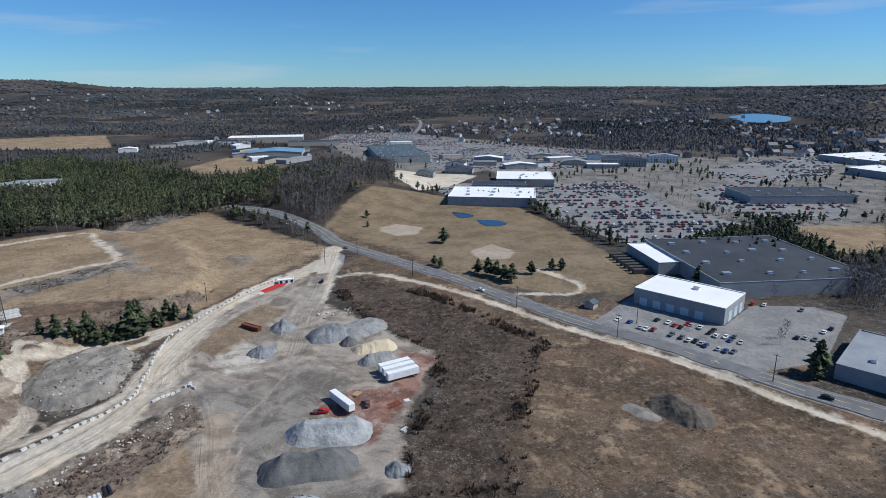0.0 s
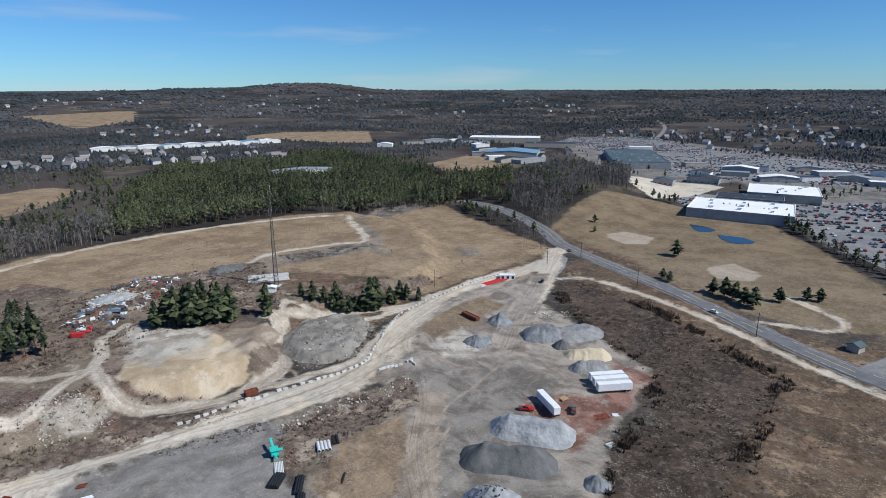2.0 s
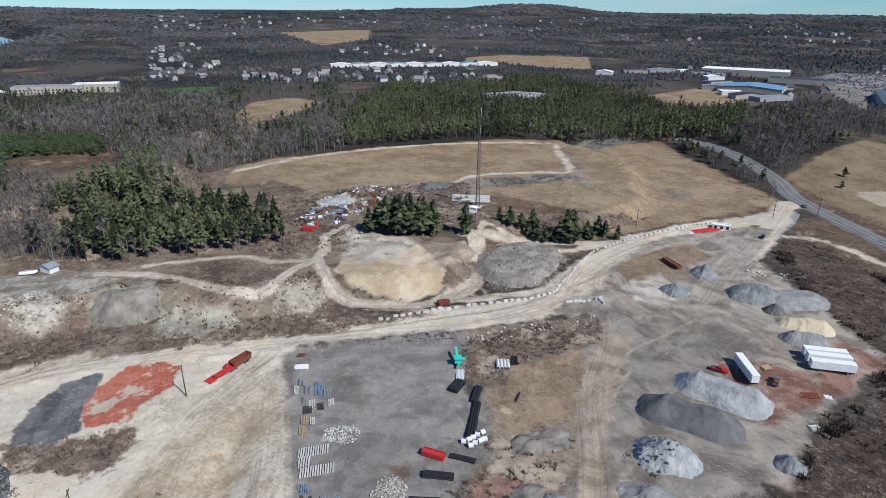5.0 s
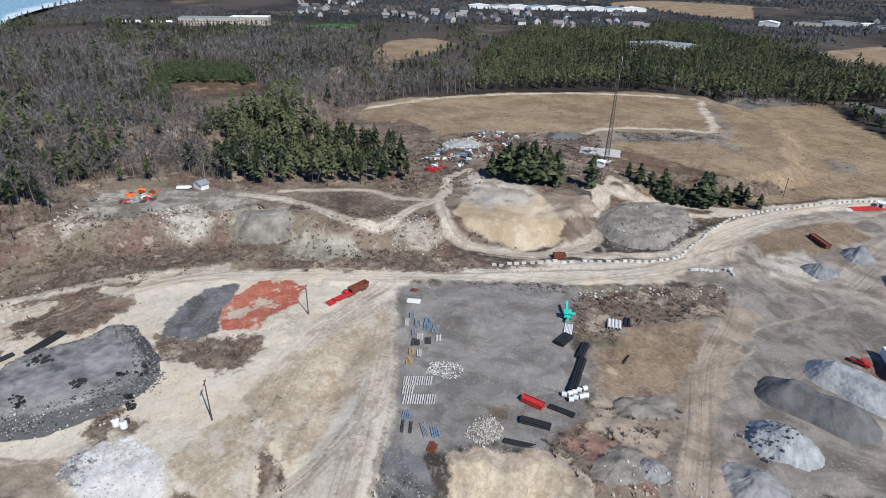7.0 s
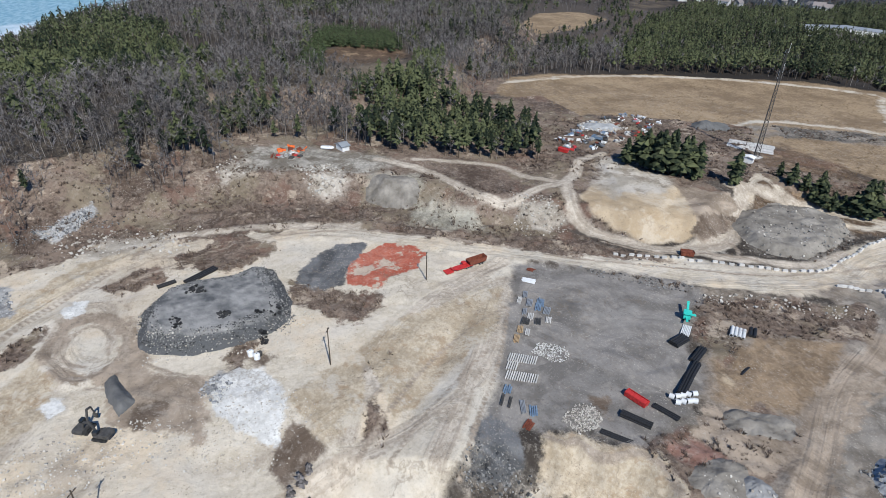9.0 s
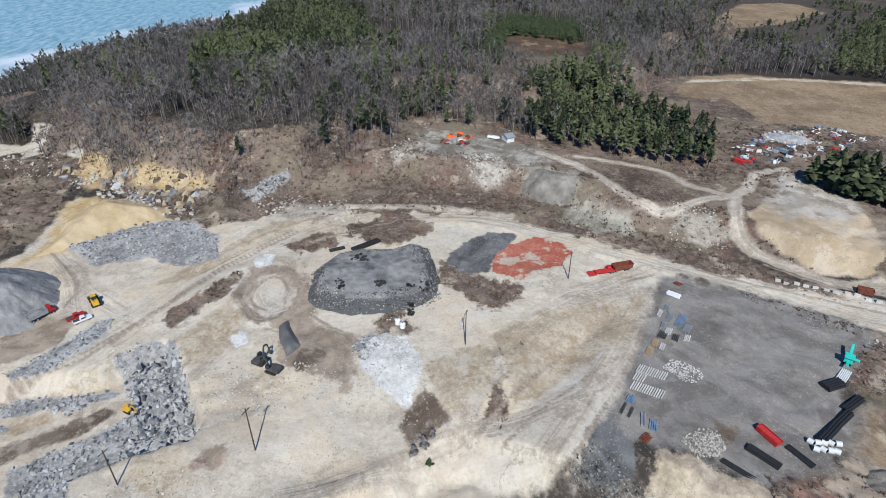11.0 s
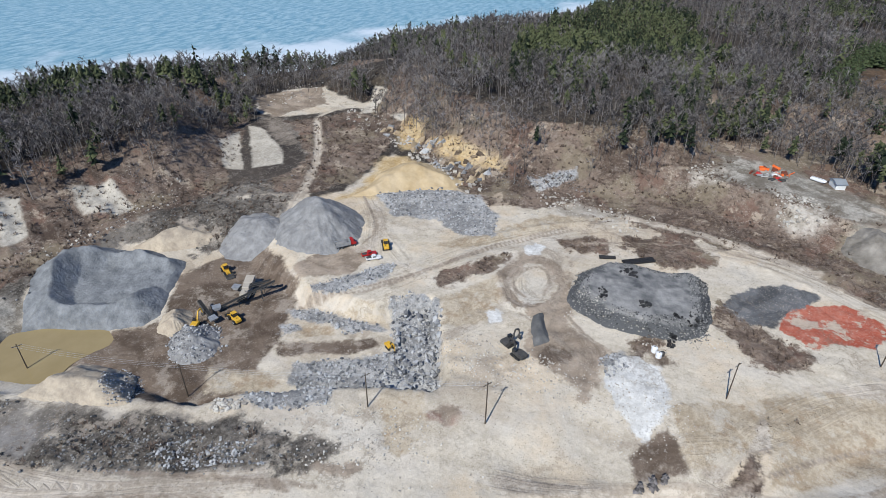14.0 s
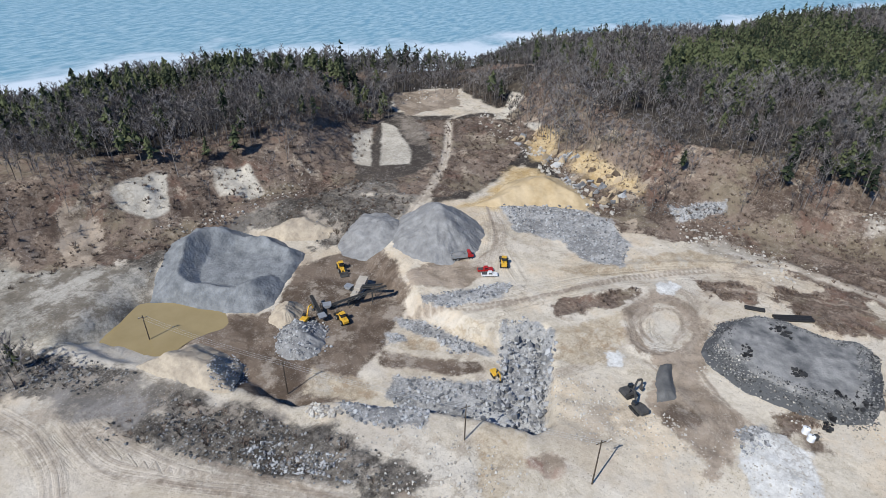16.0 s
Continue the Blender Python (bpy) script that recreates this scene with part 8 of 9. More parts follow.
wl1 = wheel_loader(on_ground(-155.4, -102.2, 215))
copy_thing(wl1, on_ground(-121.3, -150.3, 60))
copy_thing(wl1, on_ground(-101.2, -129.4, 250))


def excavator(m, paint, label, reach=1.0, group="excavators"):
    root = thing("excavator", m, label, "excavator", group)
    for y in (-1.2, 1.2):
        t = part("track", profile([(-2.0, 0.35), (-1.6, 0.0), (1.6, 0.0), (2.0, 0.35), (1.7, 0.85), (-1.7, 0.85)], y - 0.3, y + 0.3, 0.05), M["rubber"], root)
        for x in (-1.5, 0, 1.5):
            part("roller", bar((x, y - 0.33, 0.4), (x, y + 0.33, 0.4), 0.25, n=10), M["dark_steel"], t)
    part("turntable", bar((0, 0, 0.6), (0, 0, 1.1), 0.8, n=16), M["dark_steel"], root)
    part("body", profile([(-2.7, 1.1), (1.3, 1.1), (1.3, 1.6), (-0.2, 2.3), (-2.5, 2.3), (-2.8, 1.8)], -1.35, 1.35, 0.1), M[paint], root)
    part("cab", profile([(0.0, 1.6), (1.5, 1.6), (1.35, 2.95), (0.0, 3.0)], 0.35, 1.3, 0.06), M["glass_dark"], root)
    b = part("boom", profile([(0.8, 1.5), (1.2, 1.4), (3.4 * reach, 4.5), (5.6 * reach, 4.2), (5.6 * reach, 4.6), (3.2 * reach, 5.0)], -0.25, 0.25, 0.04), M[paint], root)
    part("stick", profile([(5.3 * reach, 4.7), (5.8 * reach, 4.4), (6.6 * reach, 1.7), (6.3 * reach, 1.6)], -0.2, 0.2, 0.03), M[paint], root)
    part("cylinder", bar((1.6, 0, 1.7), (3.2 * reach, 0, 4.2), 0.1), M["grey_steel"], b)
    part("bucket", profile([(6.2 * reach, 1.8), (6.9 * reach, 1.7), (6.9 * reach, 0.7), (6.0 * reach, 0.5), (5.9 * reach, 1.0)], -0.6, 0.6, 0.05), M["dark_steel"], root)
    return root


excavator(on_ground(-92.6, -137, 200) @ Matrix.Scale(0.8, 4), "yellow", "yellow excavator on top of the rock heap")
excavator(on_ground(-110.5, -76, 60) @ Matrix.Scale(0.65, 4), "yellow", "yellow excavator between blasted rock", 0.8)
excavator(on_ground(-118, -37, 240), "dark_steel", "dark drilling machine parked on beige ground", 0.7)
excavator(on_ground(-122, -41, 150), "dark_steel", "dark green machine parked on beige ground", 0.6)


def conveyor(m, ln, rise, label, group="crushing plant"):
    root = thing("conveyor", m, label, "conveyor", group)
    for y in (-0.6, 0.6):
        bm = bmesh.new()
        tube(bm, (0, y, 1.0), (ln, y, 1.0 + rise), 0.09, n=6)
        tube(bm, (0, y, 1.7), (ln, y, 1.7 + rise), 0.09, n=6)
        for k in range(int(ln / 1.2)):
            f, g = k * 1.2 / ln, min(1, (k + 1) * 1.2 / ln)
            tube(bm, (f * ln, y, 1.0 + rise * f), (g * ln, y, 1.7 + rise * g), 0.05, n=5)
        part("side_truss", bm, M["dark_steel"], root)
    part("belt", profile([(0, 1.72), (ln, 1.72 + rise), (ln, 1.80 + rise), (0, 1.80)], -0.5, 0.5), M["rubber"], root)
    for x in (ln * 0.35, ln * 0.75):
        for y in (-0.9, 0.9):
            part("support_leg", bar((x, y, -0.5), (x, y * 0.65, 1 + rise * x / ln), 0.12, n=6), M["dark_steel"], root)
    part("hopper", profile([(-1.5, 2.6), (1.3, 2.6), (0.6, 1.6), (-0.8, 1.6)], -1.2, 1.2), M["grey_steel"], root)
    return root


conveyor(on_ground(-102, -137, 142), 20, 5, "dark steel conveyor rising to the stockpile")
conveyor(on_ground(-114, -139, 105), 13, 5, "dark conveyor beside the crusher")
conveyor(on_ground(-97, -134, 250), 9, 3, "short dark conveyor at the rock heap")


def crusher(m):
    root = thing("mobile_crusher", m, "cream and grey mobile rock crusher on tracks", "crusher", "crushing plant")
    part("chassis", cuboid(-6, 6, -1.0, 1.0, 1.0, 1.7, 0.1), M["dark_steel"], root)
    for y in (-1.3, 1.3):
        part("track", profile([(-3, 0.3), (-2.6, 0), (2.6, 0), (3, 0.3), (2.6, 1.0), (-2.6, 1.0)], y - 0.3, y + 0.3, 0.05), M["rubber"], root)
    part("feed_hopper", profile([(-6.2, 4.0), (-2.0, 3.6), (-2.4, 2.2), (-5.4, 2.2)], -1.6, 1.6, 0.05), M["wall_tan"], root)
    part("crusher_box", cuboid(-1.8, 1.2, -1.2, 1.2, 1.7, 3.8, 0.12), M["wall_tan"], root)
    part("engine_box", cuboid(1.6, 4.6, -1.2, 1.2, 1.7, 3.3, 0.12), M["wall_tan"], root)
    part("walkway", cuboid(-1.8, 4.6, 1.25, 1.85, 1.6, 1.7), M["grey_steel"], root)
    part("discharge_belt", profile([(3.0, 1.2), (9.5, 3.6), (9.5, 3.9), (3.0, 1.5)], -0.6, 0.6), M["rubber"], root)
    part("exhaust", bar((3.4, 0.6, 3.3), (3.4, 0.6, 4.3), 0.1), M["dark_steel"], root)


crusher(on_ground(-114.5, -135, 25))


def screener(m):
    """A turquoise screening machine with its boom folded forward."""
    root = thing("screening_machine", m, "turquoise screening machine at the edge of the grey yard", "screening machine")
    part("body", cuboid(-1.8, 2.2, -1.5, 1.5, 1.0, 3.0, 0.15), M["teal"], root)
    part("hopper", profile([(-2.6, 3.9), (1.4, 3.9), (0.8, 2.8), (-1.8, 2.8)], -1.7, 1.7, 0.05), M["teal"], root)
    part("boom", profile([(1.8, 2.0), (8.0, 3.6), (8.0, 4.1), (1.8, 2.8)], -0.5, 0.5, 0.05), M["teal"], root)
    part("side_conveyor", profile([(-6.0, 2.6), (-1.5, 1.6), (-1.5, 1.9), (-6.0, 2.9)], -0.5, 0.5), M["teal"], root)
    part("side_wing", cuboid(0.2, 1.4, -3.6, -1.5, 2.0, 2.4, 0.05), M["teal"], root)
    for y in (-1.2, 1.2):
        part("track", profile([(-2, 0.3), (-1.6, 0), (1.8, 0), (2.2, 0.3), (1.8, 0.95), (-1.6, 0.95)], y - 0.28, y + 0.28, 0.04), M["rubber"], root)


screener(on_ground(-109.5, 130, 138) @ Matrix.Scale(0.75, 4))


def lowbed(m):
    root = thing("lowbed_trailer", m, "red flatbed trailer carrying a rusty hopper", "trailer")
    part("deck", cuboid(-5, 2, -1.3, 1.3, 0.8, 1.05, 0.05), M["red"], root)
    part("gooseneck", profile([(-5, 0.8), (-5, 1.05), (-6.6, 1.6), (-6.6, 1.3)], -0.9, 0.9), M["red"], root)
    part("ramp", cuboid(-9.2, -6.2, -1.4, 1.4, 0.65, 0.85), M["red"], root)
    for x in (-0.4, 0.7, 1.7):
        for y in (-1.05, 1.05):
            wheel(root, x, y, 0.45, 0.42)
    bm = profile([(1.0, 1.1), (7.8, 1.1), (8.3, 2.9), (8.0, 2.9), (7.5, 1.3), (1.3, 1.3), (0.7, 2.7), (0.4, 2.7)], -1.3, 1.3)
    box(bm, 0.9, 7.9, -1.4, -1.28, 1.1, 2.75)
    box(bm, 0.9, 7.9, 1.28, 1.4, 1.1, 2.75)
    part("hopper", bm, M["rust"], root)
    part("winch", cuboid(-1.2, 0.3, 0.2, 1.9, 1.05, 2.0, 0.2), M["red"], root)
    for x in (5.4, 6.6):
        for y in (-1.05, 1.05):
            wheel(root, x, y, 0.48, 0.42)


lowbed(on_ground(-161.5, 76, 102))


def dumpster(m, paint, ln, label):
    root = thing("dumpster", m, label, "container", "steel containers")
    bm = profile([(-ln / 2, 0.25), (ln / 2, 0.25), (ln / 2 + 0.25, 2.0), (ln / 2 + 0.12, 2.0), (ln / 2 - 0.1, 0.4), (-ln / 2 + 0.1, 0.4), (-ln / 2, 2.0), (-ln / 2 - 0.12, 2.0)], -1.2, 1.2)
    part("bin", bm, M[paint], root)
    for y in (-1.2, 1.2):
        part("side_wall", cuboid(-ln / 2, ln / 2, y - 0.05, y + 0.05, 0.25, 2.0), M[paint], root)
        for k in range(8):
            x = -ln / 2 + ln * (k + 0.5) / 8
            part("rib", cuboid(x - 0.07, x + 0.07, y - 0.13, y + 0.13, 0.25, 1.95), M[paint], root)
    part("cover", cuboid(-ln / 2 + 0.1, ln / 2 - 0.1, -0.9, 0.9, 1.7, 1.85, 0.05), M["red"] if paint == "red" else M["rust"], root)


dumpster(on_ground(-85, 92.5, 20) @ Matrix.Scale(0.82, 4), "red", 7.5, "bright red open-top dumpster on the grey yard")
dumpster(on_ground(-92.3, 262.8, -30), "rust", 11, "long dark rusty container among earth heaps")
dumpster(on_ground(-142.3, 158.5, 60), "rust", 4.5, "small rusty bin beside the haul road")
dumpster(on_ground(-236, 160, 30), "red", 5, "dull red container in the scrap yard")


# ---- the yard: blocks, pipes, pallets, poles, mast, scrap ----
def rounded_block():
    bm = bmesh.new()
    box(bm, -0.9, 0.9, -0.4, 0.4, -0.1, 0.8, 0.05)
    box(bm, -0.15, 0.15, -0.15, 0.15, 0.8, 0.9)
    return bm


first = None
line = round_line([(-153, 130), (-140, 154), (-126, 177), (-117, 196), (-120, 215), (-125, 235), (-127, 256), (-121, 284), (-110, 316), (-99, 340)], 40)
run = 0.0
stops = []
for a, b in zip(line, line[1:]):
    run += math.dist(a, b)
    if run > 2.75:
        stops.append((b[0], b[1], math.degrees(math.atan2(b[1] - a[1], b[0] - a[0]))))
        run = 0.0
for k in range(9):
    f = k / 8
    stops.append((-106 + 7.5 * f, 193 + 13.5 * f, 60))
stops += [(-97.5, 205, 150), (-95.5, 203.5, 150)]
for i, (x, y, a) in enumerate(stops):
    if i % 17 == 11:
        continue
    m = on_ground(x + 0.25 * math.sin(i * 7.1), y + 0.25 * math.cos(i * 3.7), a + 7 * math.sin(i * 5.3))
    if first is None:
        first = part("concrete_block", rounded_block(), M["concrete"], None)
        first.matrix_world = m
        tagged(first, "pale concrete barrier block along the haul road", "concrete block", "barrier blocks")
    else:
        copy_thing(first, m)


def pipe_bundle(x, y, turn, n, ln, r, mat, label, rows=1):
    root = thing("pipe_bundle", on_ground(x, y, turn), label, "pipes", "stored pipes")
    for k in range(n):
        for j in range(rows - (k == n - 1 and rows > 1)):
            bm = bmesh.new()
            yy, zz = (k - (n - 1) / 2 + 0.5 * j) * 2.05 * r, r + j * 1.75 * r
            tube(bm, (-ln / 2, yy, zz), (ln / 2, yy, zz), r, n=12)
            p = part("pipe", bm, M[mat], root)
            # solid black core shows at the ends as the shade inside a hollow pipe
            part("bore", bar((-ln / 2 - 0.01, yy, zz), (ln / 2 + 0.01, yy, zz), r * 0.8, n=10), M["rubber"], p)
    return root


M["pipe_white"] = plain("pale_pipe", (0.62, 0.63, 0.63), 0.5)
pipe_bundle(-94, 121, 118, 4, 8, 0.32, "black_pipe", "stack of long black plastic pipes", 2)
pipe_bundle(-88.5, 114, 122, 4, 9, 0.32, "black_pipe", "stack of long black plastic pipes", 2)
pipe_bundle(-84.5, 108, 124, 4, 8, 0.32, "black_pipe", "stack of long black plastic pipes", 2)
pipe_bundle(-101, 120, 105, 5, 6, 0.35, "black_pipe", "stack of black plastic pipes on the yard", 2)
pipe_bundle(-104, 125, 130, 6, 7, 0.22, "pipe_white", "pale pipes lying beside the screening machine")
pipe_bundle(-98, 140, 130, 4, 5, 0.55, "pipe_white", "four wide pale pipes on the bank")
pipe_bundle(-96.5, 144.5, 130, 2, 4.5, 0.55, "black_pipe", "two wide black pipes on the bank")
pipe_bundle(-78.5, 97, 25, 3, 7, 0.3, "black_pipe", "three black pipes at the yard's edge")
pipe_bundle(-79, 88, 35, 4, 8, 0.3, "black_pipe", "black pipes at the yard's edge", 2)
pipe_bundle(-76, 80, 40, 3, 8, 0.28, "black_pipe", "black pipes at the yard's edge")
pipe_bundle(-84, 129, 110, 1, 5, 0.3, "black_pipe", "single black pipe in dry grass")
pipe_bundle(-186, -13, 125, 3, 12, 0.5, "black_pipe", "long black pipes beside the asphalt heap")
pipe_bundle(-184, -24, 110, 2, 6, 0.45, "black_pipe", "short black pipes beside the asphalt heap")
for i in range(9):
    x, y = -82.5 + 2.4 * (i % 2) + 0.4 * (i // 2), 102 + 1.5 * (i // 2)
    root = thing("pipe_coupling", on_ground(x, y, 35 + 20 * (i % 3)), "short wide white pipe ring standing on the yard", "pipe ring", "white pipe rings")
    r = part("ring", bar((-0.7, 0, 0.75), (0.7, 0, 0.75), 0.75, n=16), M["pipe_white"], root)
    # black core in place of the ring's shaded opening
    part("bore", bar((-0.72, 0, 0.75), (0.72, 0, 0.75), 0.5, n=14), M["rubber"], r)

# concrete beams laid out in rows
beam = None
for row, (x0, y0, n) in enumerate(((-112, 68.5, 13), (-109, 66.5, 5), (-105.5, 64.5, 14))):
    for k in range(n):
        x, y = x0 + 0.33 * k, y0 + 0.55 * k
        m = on_ground(x, y, 140)
        if beam is None:
            bm = cuboid(-1.7, 1.7, -0.17, 0.17, 0.0, 0.45, 0.03)
            beam = part("concrete_beam", bm, M["concrete"], None)
            beam.matrix_world = m
            tagged(beam, "pale precast concrete beam laid on the grey yard", "concrete beam", "rows of concrete beams")
        else:
            copy_thing(beam, m)


def stack(x, y, turn, lx, ly, n, mat, label, sheet=0.18):
    """Timbers or plates in layers with gaps."""
    root = thing("stack", on_ground(x, y, turn), label, "stacked material", "stacks on the yard")
    rng = np.random.RandomState(int(abs(x * 13 + y * 7)) % 9999)
    for j in range(2):
        for k in range(n):
            w = ly / n
            yy = -ly / 2 + w * (k + 0.5)
            o = rng.randn() * 0.2
            part("plank", cuboid(-lx / 2 + o, lx / 2 + o, yy - w * 0.36, yy + w * 0.36, 0.05 + j * (sheet + 0.05), 0.05 + j * (sheet + 0.05) + sheet), M[mat], root)


for x, y, t, lx, ly, n, mt, lb in ((-136.5, 84.5, 143, 3.6, 1.4, 4, "concrete", "pale precast kerbs on the yard"), (-133, 90.5, 147, 4.2, 2.4, 6, "blue", "stacked blue-grey frames on the yard"), (-125.5, 81, 142, 3.2, 2.6, 6, "dark_steel", "stacked dark rails on the yard"), (-123.5, 88, 146, 3.0, 1.8, 4, "concrete", "stacked pale kerbs on the yard"), (-119, 74.5, 146, 3.4, 1.8, 5, "timber", "stacked timber on the yard"), (-134, 87, 145, 4, 2, 5, "grey_steel", "stacked grey steel sections on the yard"), (-131, 88.5, 145, 4, 2, 4, "blue", "stacked blue-grey frames on the yard"), (-128, 90, 140, 4, 2.2, 5, "grey_steel", "stacked grey steel sections on the yard"),
        (-127, 83.5, 145, 3, 2, 4, "concrete", "stacked pale kerbs on the yard"), (-124, 84.5, 147, 3, 2, 4, "dark_steel", "stacked dark rails on the yard"), (-122.5, 77.5, 147, 3, 1.8, 4, "timber", "stacked timber on the yard"), (-120.5, 79, 145, 3, 1.5, 3, "concrete", "stacked pale kerbs on the yard"),
        (-100, 62, 140, 2.6, 2.2, 4, "blue", "stacked blue crates on the yard"), (-97, 59, 143, 4, 0.8, 2, "dark_steel", "dark rails on the yard"), (-95.5, 60.5, 143, 4, 0.8, 2, "dark_steel", "dark rails on the yard"), (-93, 63, 160, 4.5, 1.4, 4, "grey_steel", "grey steel sections on the yard"),
        (-91, 65, 155, 3.4, 2.2, 4, "blue", "stacked blue-grey panels on the yard"), (-87, 61.5, 125, 3, 2.2, 4, "rust", "stacked rusty plates on the yard"), (-146, 93, 50, 4.5, 2.8, 4, "steel_white", "white panels at the yard's edge"), (-152, 97, 40, 2.4, 1.8, 3, "rust", "rusty plates at the yard's edge"),
        (-139, 88, 147, 3.5, 1.6, 4, "grey_steel", "stacked grey steel sections on the yard"), (-130, 83, 147, 3, 1.4, 3, "grey_steel", "stacked grey steel sections on the yard"), (-33, 200, 60, 3.2, 2.4, 5, "timber", "stacked timber pallets beside a trailer"),
        (-18.6, 193, 40, 6, 3, 5, "rust", "rusty steel frames on red gravel"), (-14, 196, 20, 2.2, 1.8, 3, "steel_white", "white boxes at the scrub's edge"), (-13, 176, 50, 3, 2.5, 4, "concrete", "broken concrete slabs at the scrub's edge")):
    stack(x, y, t, lx, ly, n, mt, lb)


def utility_pole(x, y, h, turn, guy=True, label="dark wooden utility pole with crossarm"):
    root = thing("utility_pole", on_ground(x, y, turn), label, "utility pole", "utility poles")
    part("pole", bar((0, 0, -1), (0, 0, h), 0.20, 0.13, 8), M["wood_pole"], root)
    part("crossarm", cuboid(-0.08, 0.08, -1.3, 1.3, h - 0.9, h - 0.72), M["wood_pole"], root)
    for k in (-1.15, -0.45, 0.45, 1.15):
        part("insulator", bar((0, k, h - 0.72), (0, k, h - 0.45), 0.07, 0.05, 6), M["grey_steel"], root)
    return root


POLES = [(-90, -36.5, 14.5), (-82, -66.5, 12), (-68.5, -117, 12), (-57.5, -169.5, 11), (-126, 19.5, 13), (-158, 59.5, 11)]
for x, y, h in POLES:
    utility_pole(x, y, h, 60)
for x, y, h in ((38, 289, 12), (79, 249, 12), (94, 268, 11), (-19, 344, 11), (-128, 300, 11), (-78, 372, 11), (128, 208, 12), (-60, 395, 11)):
    utility_pole(x, y, h, 50, label="roadside wooden utility pole with crossarm")
for a, b in zip(POLES[:3], POLES[1:4]):
    for k in (-1.1, 0.0, 1.1):
        cu = bpy.data.curves.new("wire", "CURVE")
        cu.dimensions, cu.bevel_depth, cu.bevel_resolution = "3D", 0.03, 0
        sp = cu.splines.new("POLY")
        sp.points.add(12)
        za, zb = ground_z(*a[:2]) + a[2] - 0.5, ground_z(*b[:2]) + b[2] - 0.5
        for i in range(13):
            f = i / 12
            sp.points[i].co = (a[0] + (b[0] - a[0]) * f + k * 0.8, a[1] + (b[1] - a[1]) * f - k * 0.5, za + (zb - za) * f - 1.2 * 4 * f * (1 - f), 1)
        cu.materials.append(M["grey_steel"])
        tagged(new("overhead_wire", cu), "thin pale overhead wire between poles", "wire", "overhead wires")


def lattice_mast(x, y, h):
    root = thing("radio_mast", on_ground(x, y, 15), "tall slender steel lattice mast with whip antennas", "mast")
    b, t = 1.5, 0.35
    corners = [(math.cos(a), math.sin(a)) for a in (0.5, 0.5 + 2.094, 0.5 + 4.189)]
    for cx, cy in corners:
        part("leg", bar((cx * b, cy * b, -0.5), (cx * t, cy * t, h), 0.17, 0.11, 6), M["dark_steel"], root)
    n = 26
    for k in range(n):
        z0, z1 = h * k / n, h * (k + 1) / n
        r0, r1 = b + (t - b) * k / n, b + (t - b) * (k + 1) / n
        bm = bmesh.new()
        for i in range(3):
            p, q = corners[i], corners[(i + 1) % 3]
            tube(bm, (p[0] * r0, p[1] * r0, z0), (q[0] * r1, q[1] * r1, z1), 0.06, n=4)
            tube(bm, (q[0] * r0, q[1] * r0, z0), (p[0] * r1, p[1] * r1, z1), 0.06, n=4)
            tube(bm, (p[0] * r1, p[1] * r1, z1), (q[0] * r1, q[1] * r1, z1), 0.06, n=4)
        part("bracing", bm, M["dark_steel"], root)
    for k, (dx, z) in enumerate(((0.8, h), (-0.7, h - 3), (0.7, h - 9), (-0.8, h - 12))):
        part("antenna", bar((dx, 0, z - 1.5), (dx, 0, z + 3), 0.05, n=5), M["steel_white"], root)
    part("base_slab", cuboid(-2.6, 2.6, -2.6, 2.6, -0.5, 0.25), M["concrete"], root)


lattice_mast(-200, 249, 52)
building("equipment_hut", -195, 239, 4.5, 3, 2.8, 30, "roof_white", "wall_white", "small white equipment hut by the mast", "hut", gable=0.6, seed=90)
gate = building("site_hut", -93, 331, 9, 4, 3, 20, "roof_white", "wall_white", "white site hut at the quarry gate", "hut", seed=91, windows=3)
root = thing("weighbridge", on_ground(-98, 322, 62), "red steel weighbridge beside the gate hut", "weighbridge")
part("deck", cuboid(-9, 9, -1.6, 1.6, 0.3, 0.6, 0.04), M["red"], root)
for y in (-1.6, 1.6):
    part("side_beam", cuboid(-9, 9, y - 0.15, y + 0.15, 0.1, 0.95, 0.03), M["red"], root)
for s in (-1, 1):
    part("ramp", profile([(s * 9, 0.0), (s * 13, -0.1), (s * 9, 0.6)], -1.6, 1.6), M["concrete"], root)
sh = building("shed", -271, 56, 6, 4, 2.6, 20, "roof_grey", "wall_white", "small grey-roofed shed on the bench", "shed", gable=1.2, seed=92)


def tank(x, y, r, h, mat, label):
    root = thing("tank", on_ground(x, y, 20), label, "tank", "small tanks")
    part("shell", bar((0, 0, 0), (0, 0, h), r, n=18), M[mat], root)
    part("dome", bar((0, 0, h), (0, 0, h + r * 0.35), r * 0.98, r * 0.3, 18), M[mat], root)
    part("lid", bar((0, 0, h + r * 0.35), (0, 0, h + r * 0.42), r * 0.22, n=10), M["dark_steel"], root)


tank(-137.5, -1, 0.9, 1.6, "steel_white", "white plastic tank on pale ground")
tank(-135.5, 0.5, 0.9, 1.6, "steel_white", "white plastic tank on pale ground")
tank(-136.8, 1.4, 0.7, 1.2, "dark_steel", "dark drum on pale ground")


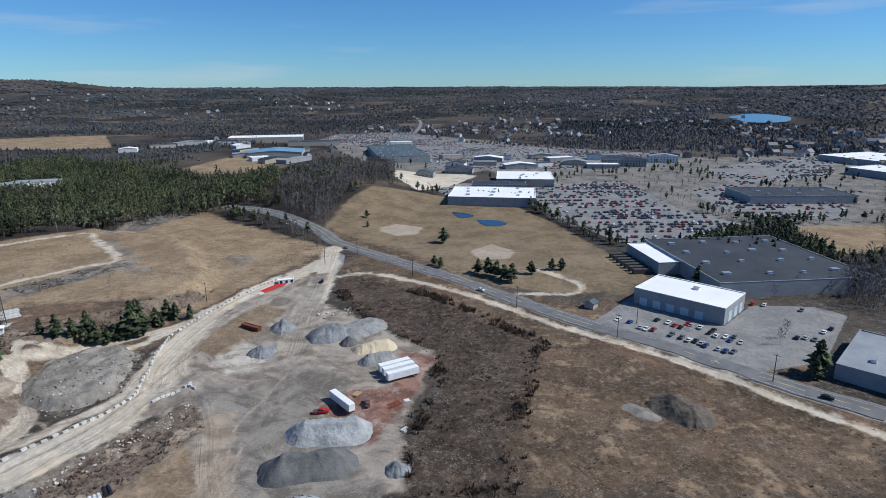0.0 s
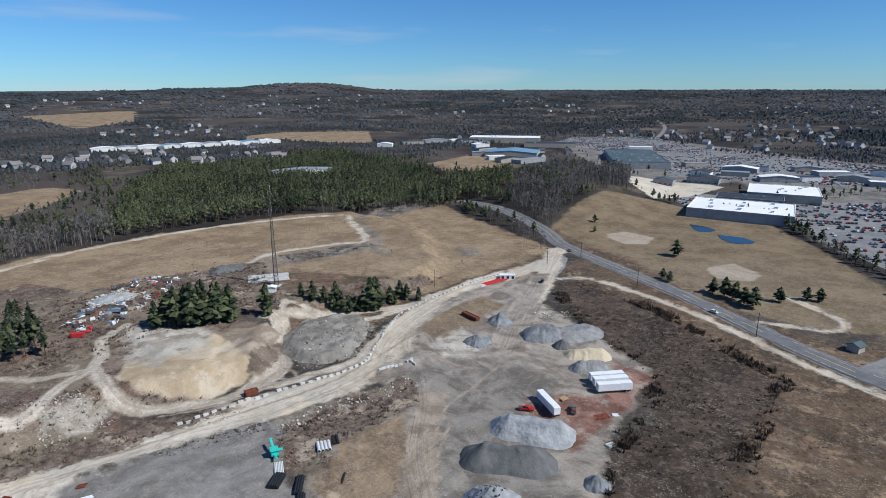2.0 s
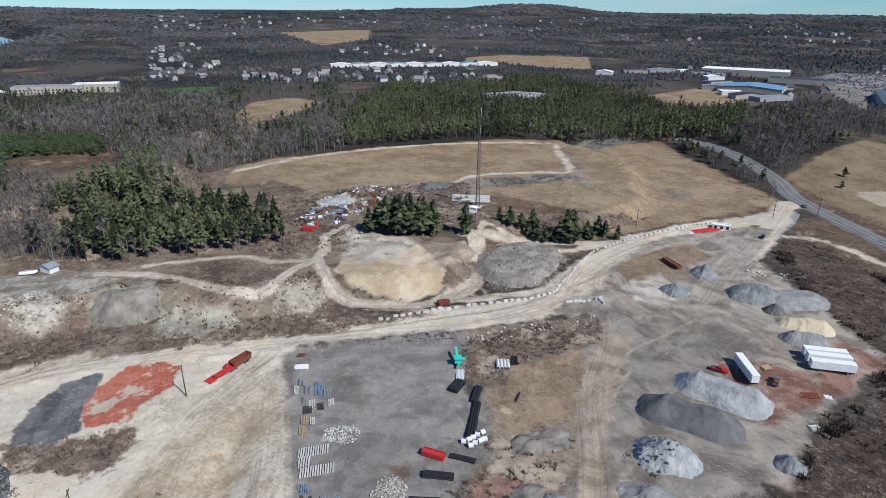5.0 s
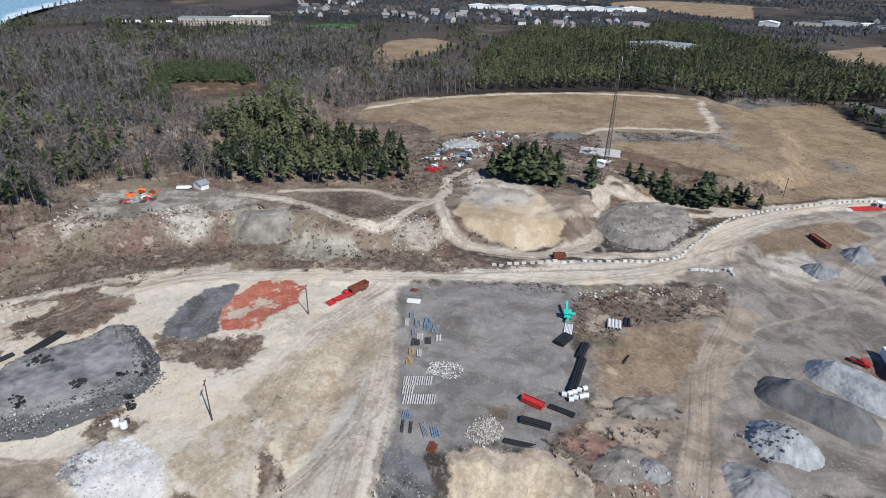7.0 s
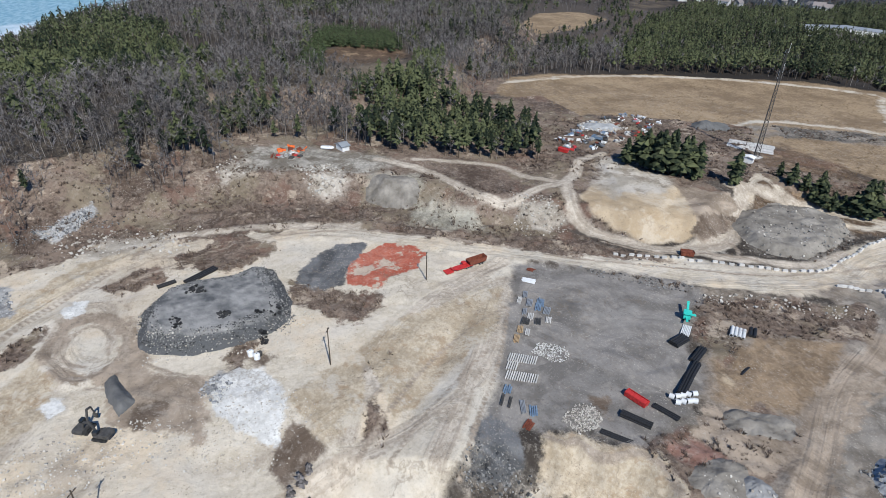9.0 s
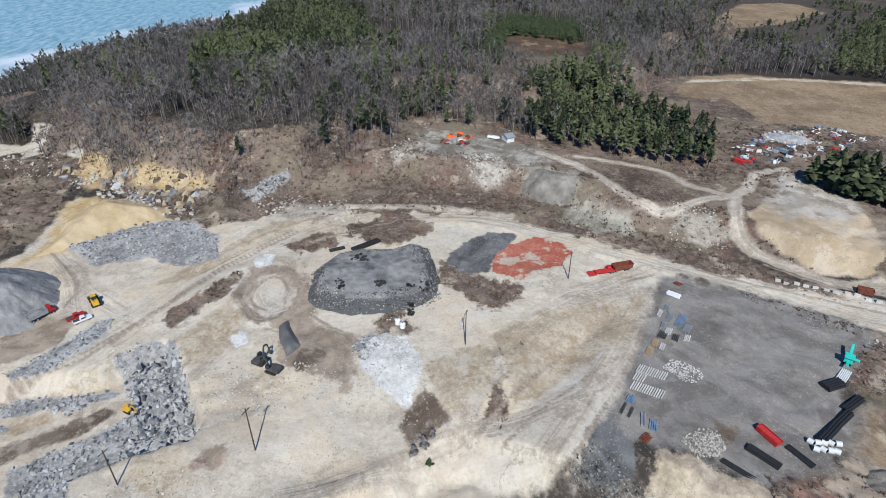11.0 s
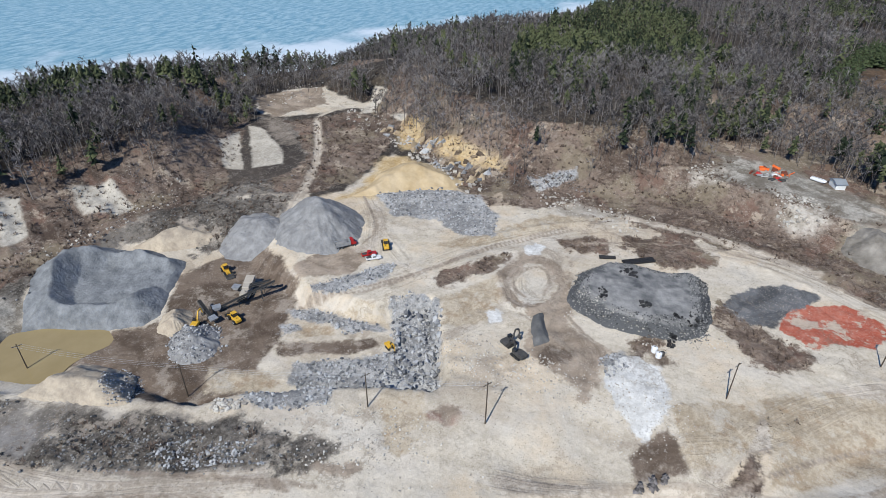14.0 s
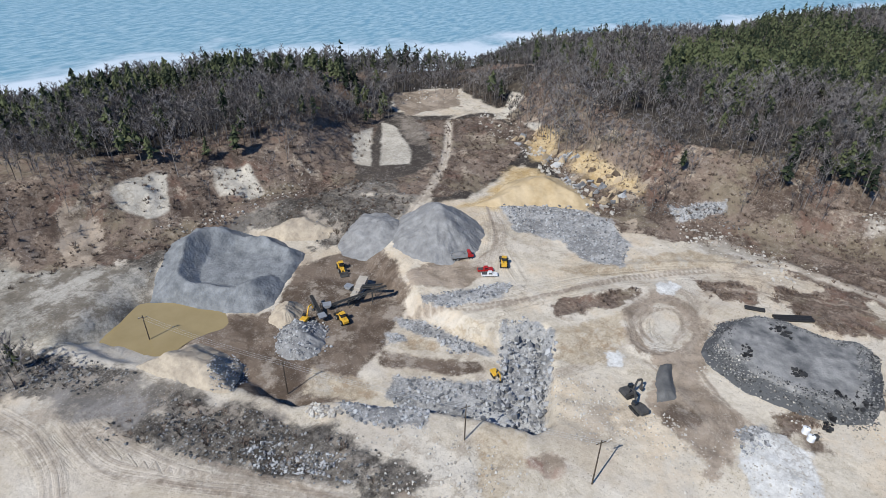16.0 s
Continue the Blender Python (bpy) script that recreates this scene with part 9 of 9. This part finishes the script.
def boat(x, y, turn):
    root = thing("boat", on_ground(x, y, turn), "upturned white boat on the gravel bench", "boat")
    bm = profile([(-3.2, 0.3), (2.2, 0.3), (3.6, 0.9), (2.0, 1.5), (-3.2, 1.4)], -1.1, 1.1, 0.25)
    part("hull", bm, M["steel_white"], root)
    part("keel", cuboid(-3.0, 2.2, -0.08, 0.08, 1.45, 1.6), M["grey_steel"], root)
    part("cradle", cuboid(-2.2, 1.4, -0.9, 0.9, -0.05, 0.3), M["dark_steel"], root)


boat(-274, 49, 60)


def junk(x, y, turn, seed, label, mats, size=2.5, n=6):
    """A scrap item: bent plates, pipes and boxes thrown together."""
    rng = np.random.RandomState(seed)
    root = thing("scrap_pile", on_ground(x, y, turn), label, "scrap", "scrap in the yard")
    for k in range(n):
        mt = M[mats[rng.randint(len(mats))]]
        px, py = (rng.rand(2) - 0.5) * size * 1.4
        if rng.rand() < 0.55:
            a, b, c = 0.4 + size * 0.4 * rng.rand(), 0.3 + size * 0.3 * rng.rand(), 0.3 + 0.9 * rng.rand()
            bm = cuboid(-a, a, -b, b, -0.2, c, 0.08)
            bmesh.ops.transform(bm, matrix=Matrix.Translation((px, py, 0.1)) @ pose(0, 0, 0, rng.randn() * 8, rng.randn() * 8, rng.rand() * 180), verts=bm.verts)
            part("box", bm, mt, root)
        else:
            a = rng.rand() * 6.28
            d = size * (0.5 + 0.6 * rng.rand())
            part("beam", bar((px, py, 0.2), (px + math.cos(a) * d, py + math.sin(a) * d, 0.3 + 0.9 * rng.rand()), 0.1 + 0.12 * rng.rand(), n=6), mt, root)


rj = np.random.RandomState(19)
X, Y = -280 + 46 * rj.rand(300), 158 + 82 * rj.rand(300)
k = (inside([(-252, 160), (-282, 214), (-276, 236), (-258, 240), (-246, 215), (-232, 190), (-232, 158)], X, Y) > 0) & (np.hypot(X + 262, Y - 198) > 7)
sets = (("steel_white", "blue", "grey_steel"), ("rust", "dark_steel", "red"), ("steel_white", "concrete", "grey_steel"), ("blue", "steel_white", "dark_steel"), ("dark_steel", "rust", "grey_steel"), ("concrete", "dark_steel", "concrete"))
words = ("white and blue scrap metal heap", "rusty and red scrap metal heap", "white scrap appliances in a heap", "blue sheeted scrap heap", "dark and rusty machine parts", "grey concrete and steel scrap parts")
for i, (x, y) in enumerate(list(zip(X[k], Y[k]))[:60]):
    q = i % 6
    junk(x, y, rj.rand() * 360, 900 + i, words[q] + " on bare ground", sets[q], 2.2 + 1.2 * rj.rand(), 5)
for i, (x, y, q) in enumerate(((-280, 27, 5), (-281, 32, 5), (-277, 36, 5), (-269, 28, 2), (-270, 24, 1), (-274, 31, 2), (-268, 33, 1))):
    junk(x, y, 40 * i, 700 + i, ("orange sheeted machinery on the bench" if q == 5 else "white and rusty machine parts on the bench"), ("orange", "orange", "rust") if q == 5 else sets[q], 3.2, 6)
X, Y, S = spread([(-272, 190), (-262, 186), (-252, 196), (-256, 212), (-272, 212)], 500, 0.4, 1.6, 1.5)
stones("scrap_rubble", "rock_pale", "pale broken concrete in the scrap yard", X, Y, S, 48, lift=0.4)
heap("rubble_mound", -263, 199, 12, 8, 2.6, 60, "pile_white", "pale rubble heap in the scrap yard", 61, gully=0.6)
dump_truck(on_ground(-243, 186, 35), "dark_steel", "blue", "old blue-bedded truck parked in the scrap yard")
tagged(copy_thing(grey_pick, on_ground(-236, 181, 20)), "old grey pickup parked by the pines")
stack(-212, 258, 40, 22, 14, 9, "concrete", "pale concrete slabs laid out by the mast")

# dug-in bushes at the foot of the sand bank
for i, (x, y, h) in enumerate(((-90.8, 5.3, 4.5), (-89, 2.5, 4), (-93, 7.5, 3.6), (-87.5, 6.5, 3.2))):
    tree_thing("bush", [pine(95 + i, 40, 6, True)] , 0, x, y, h, "trunk_pine", "needles_young" if i == 3 else "twigs", "dense brown and green bush in the sand basin", "bushes in the basin")
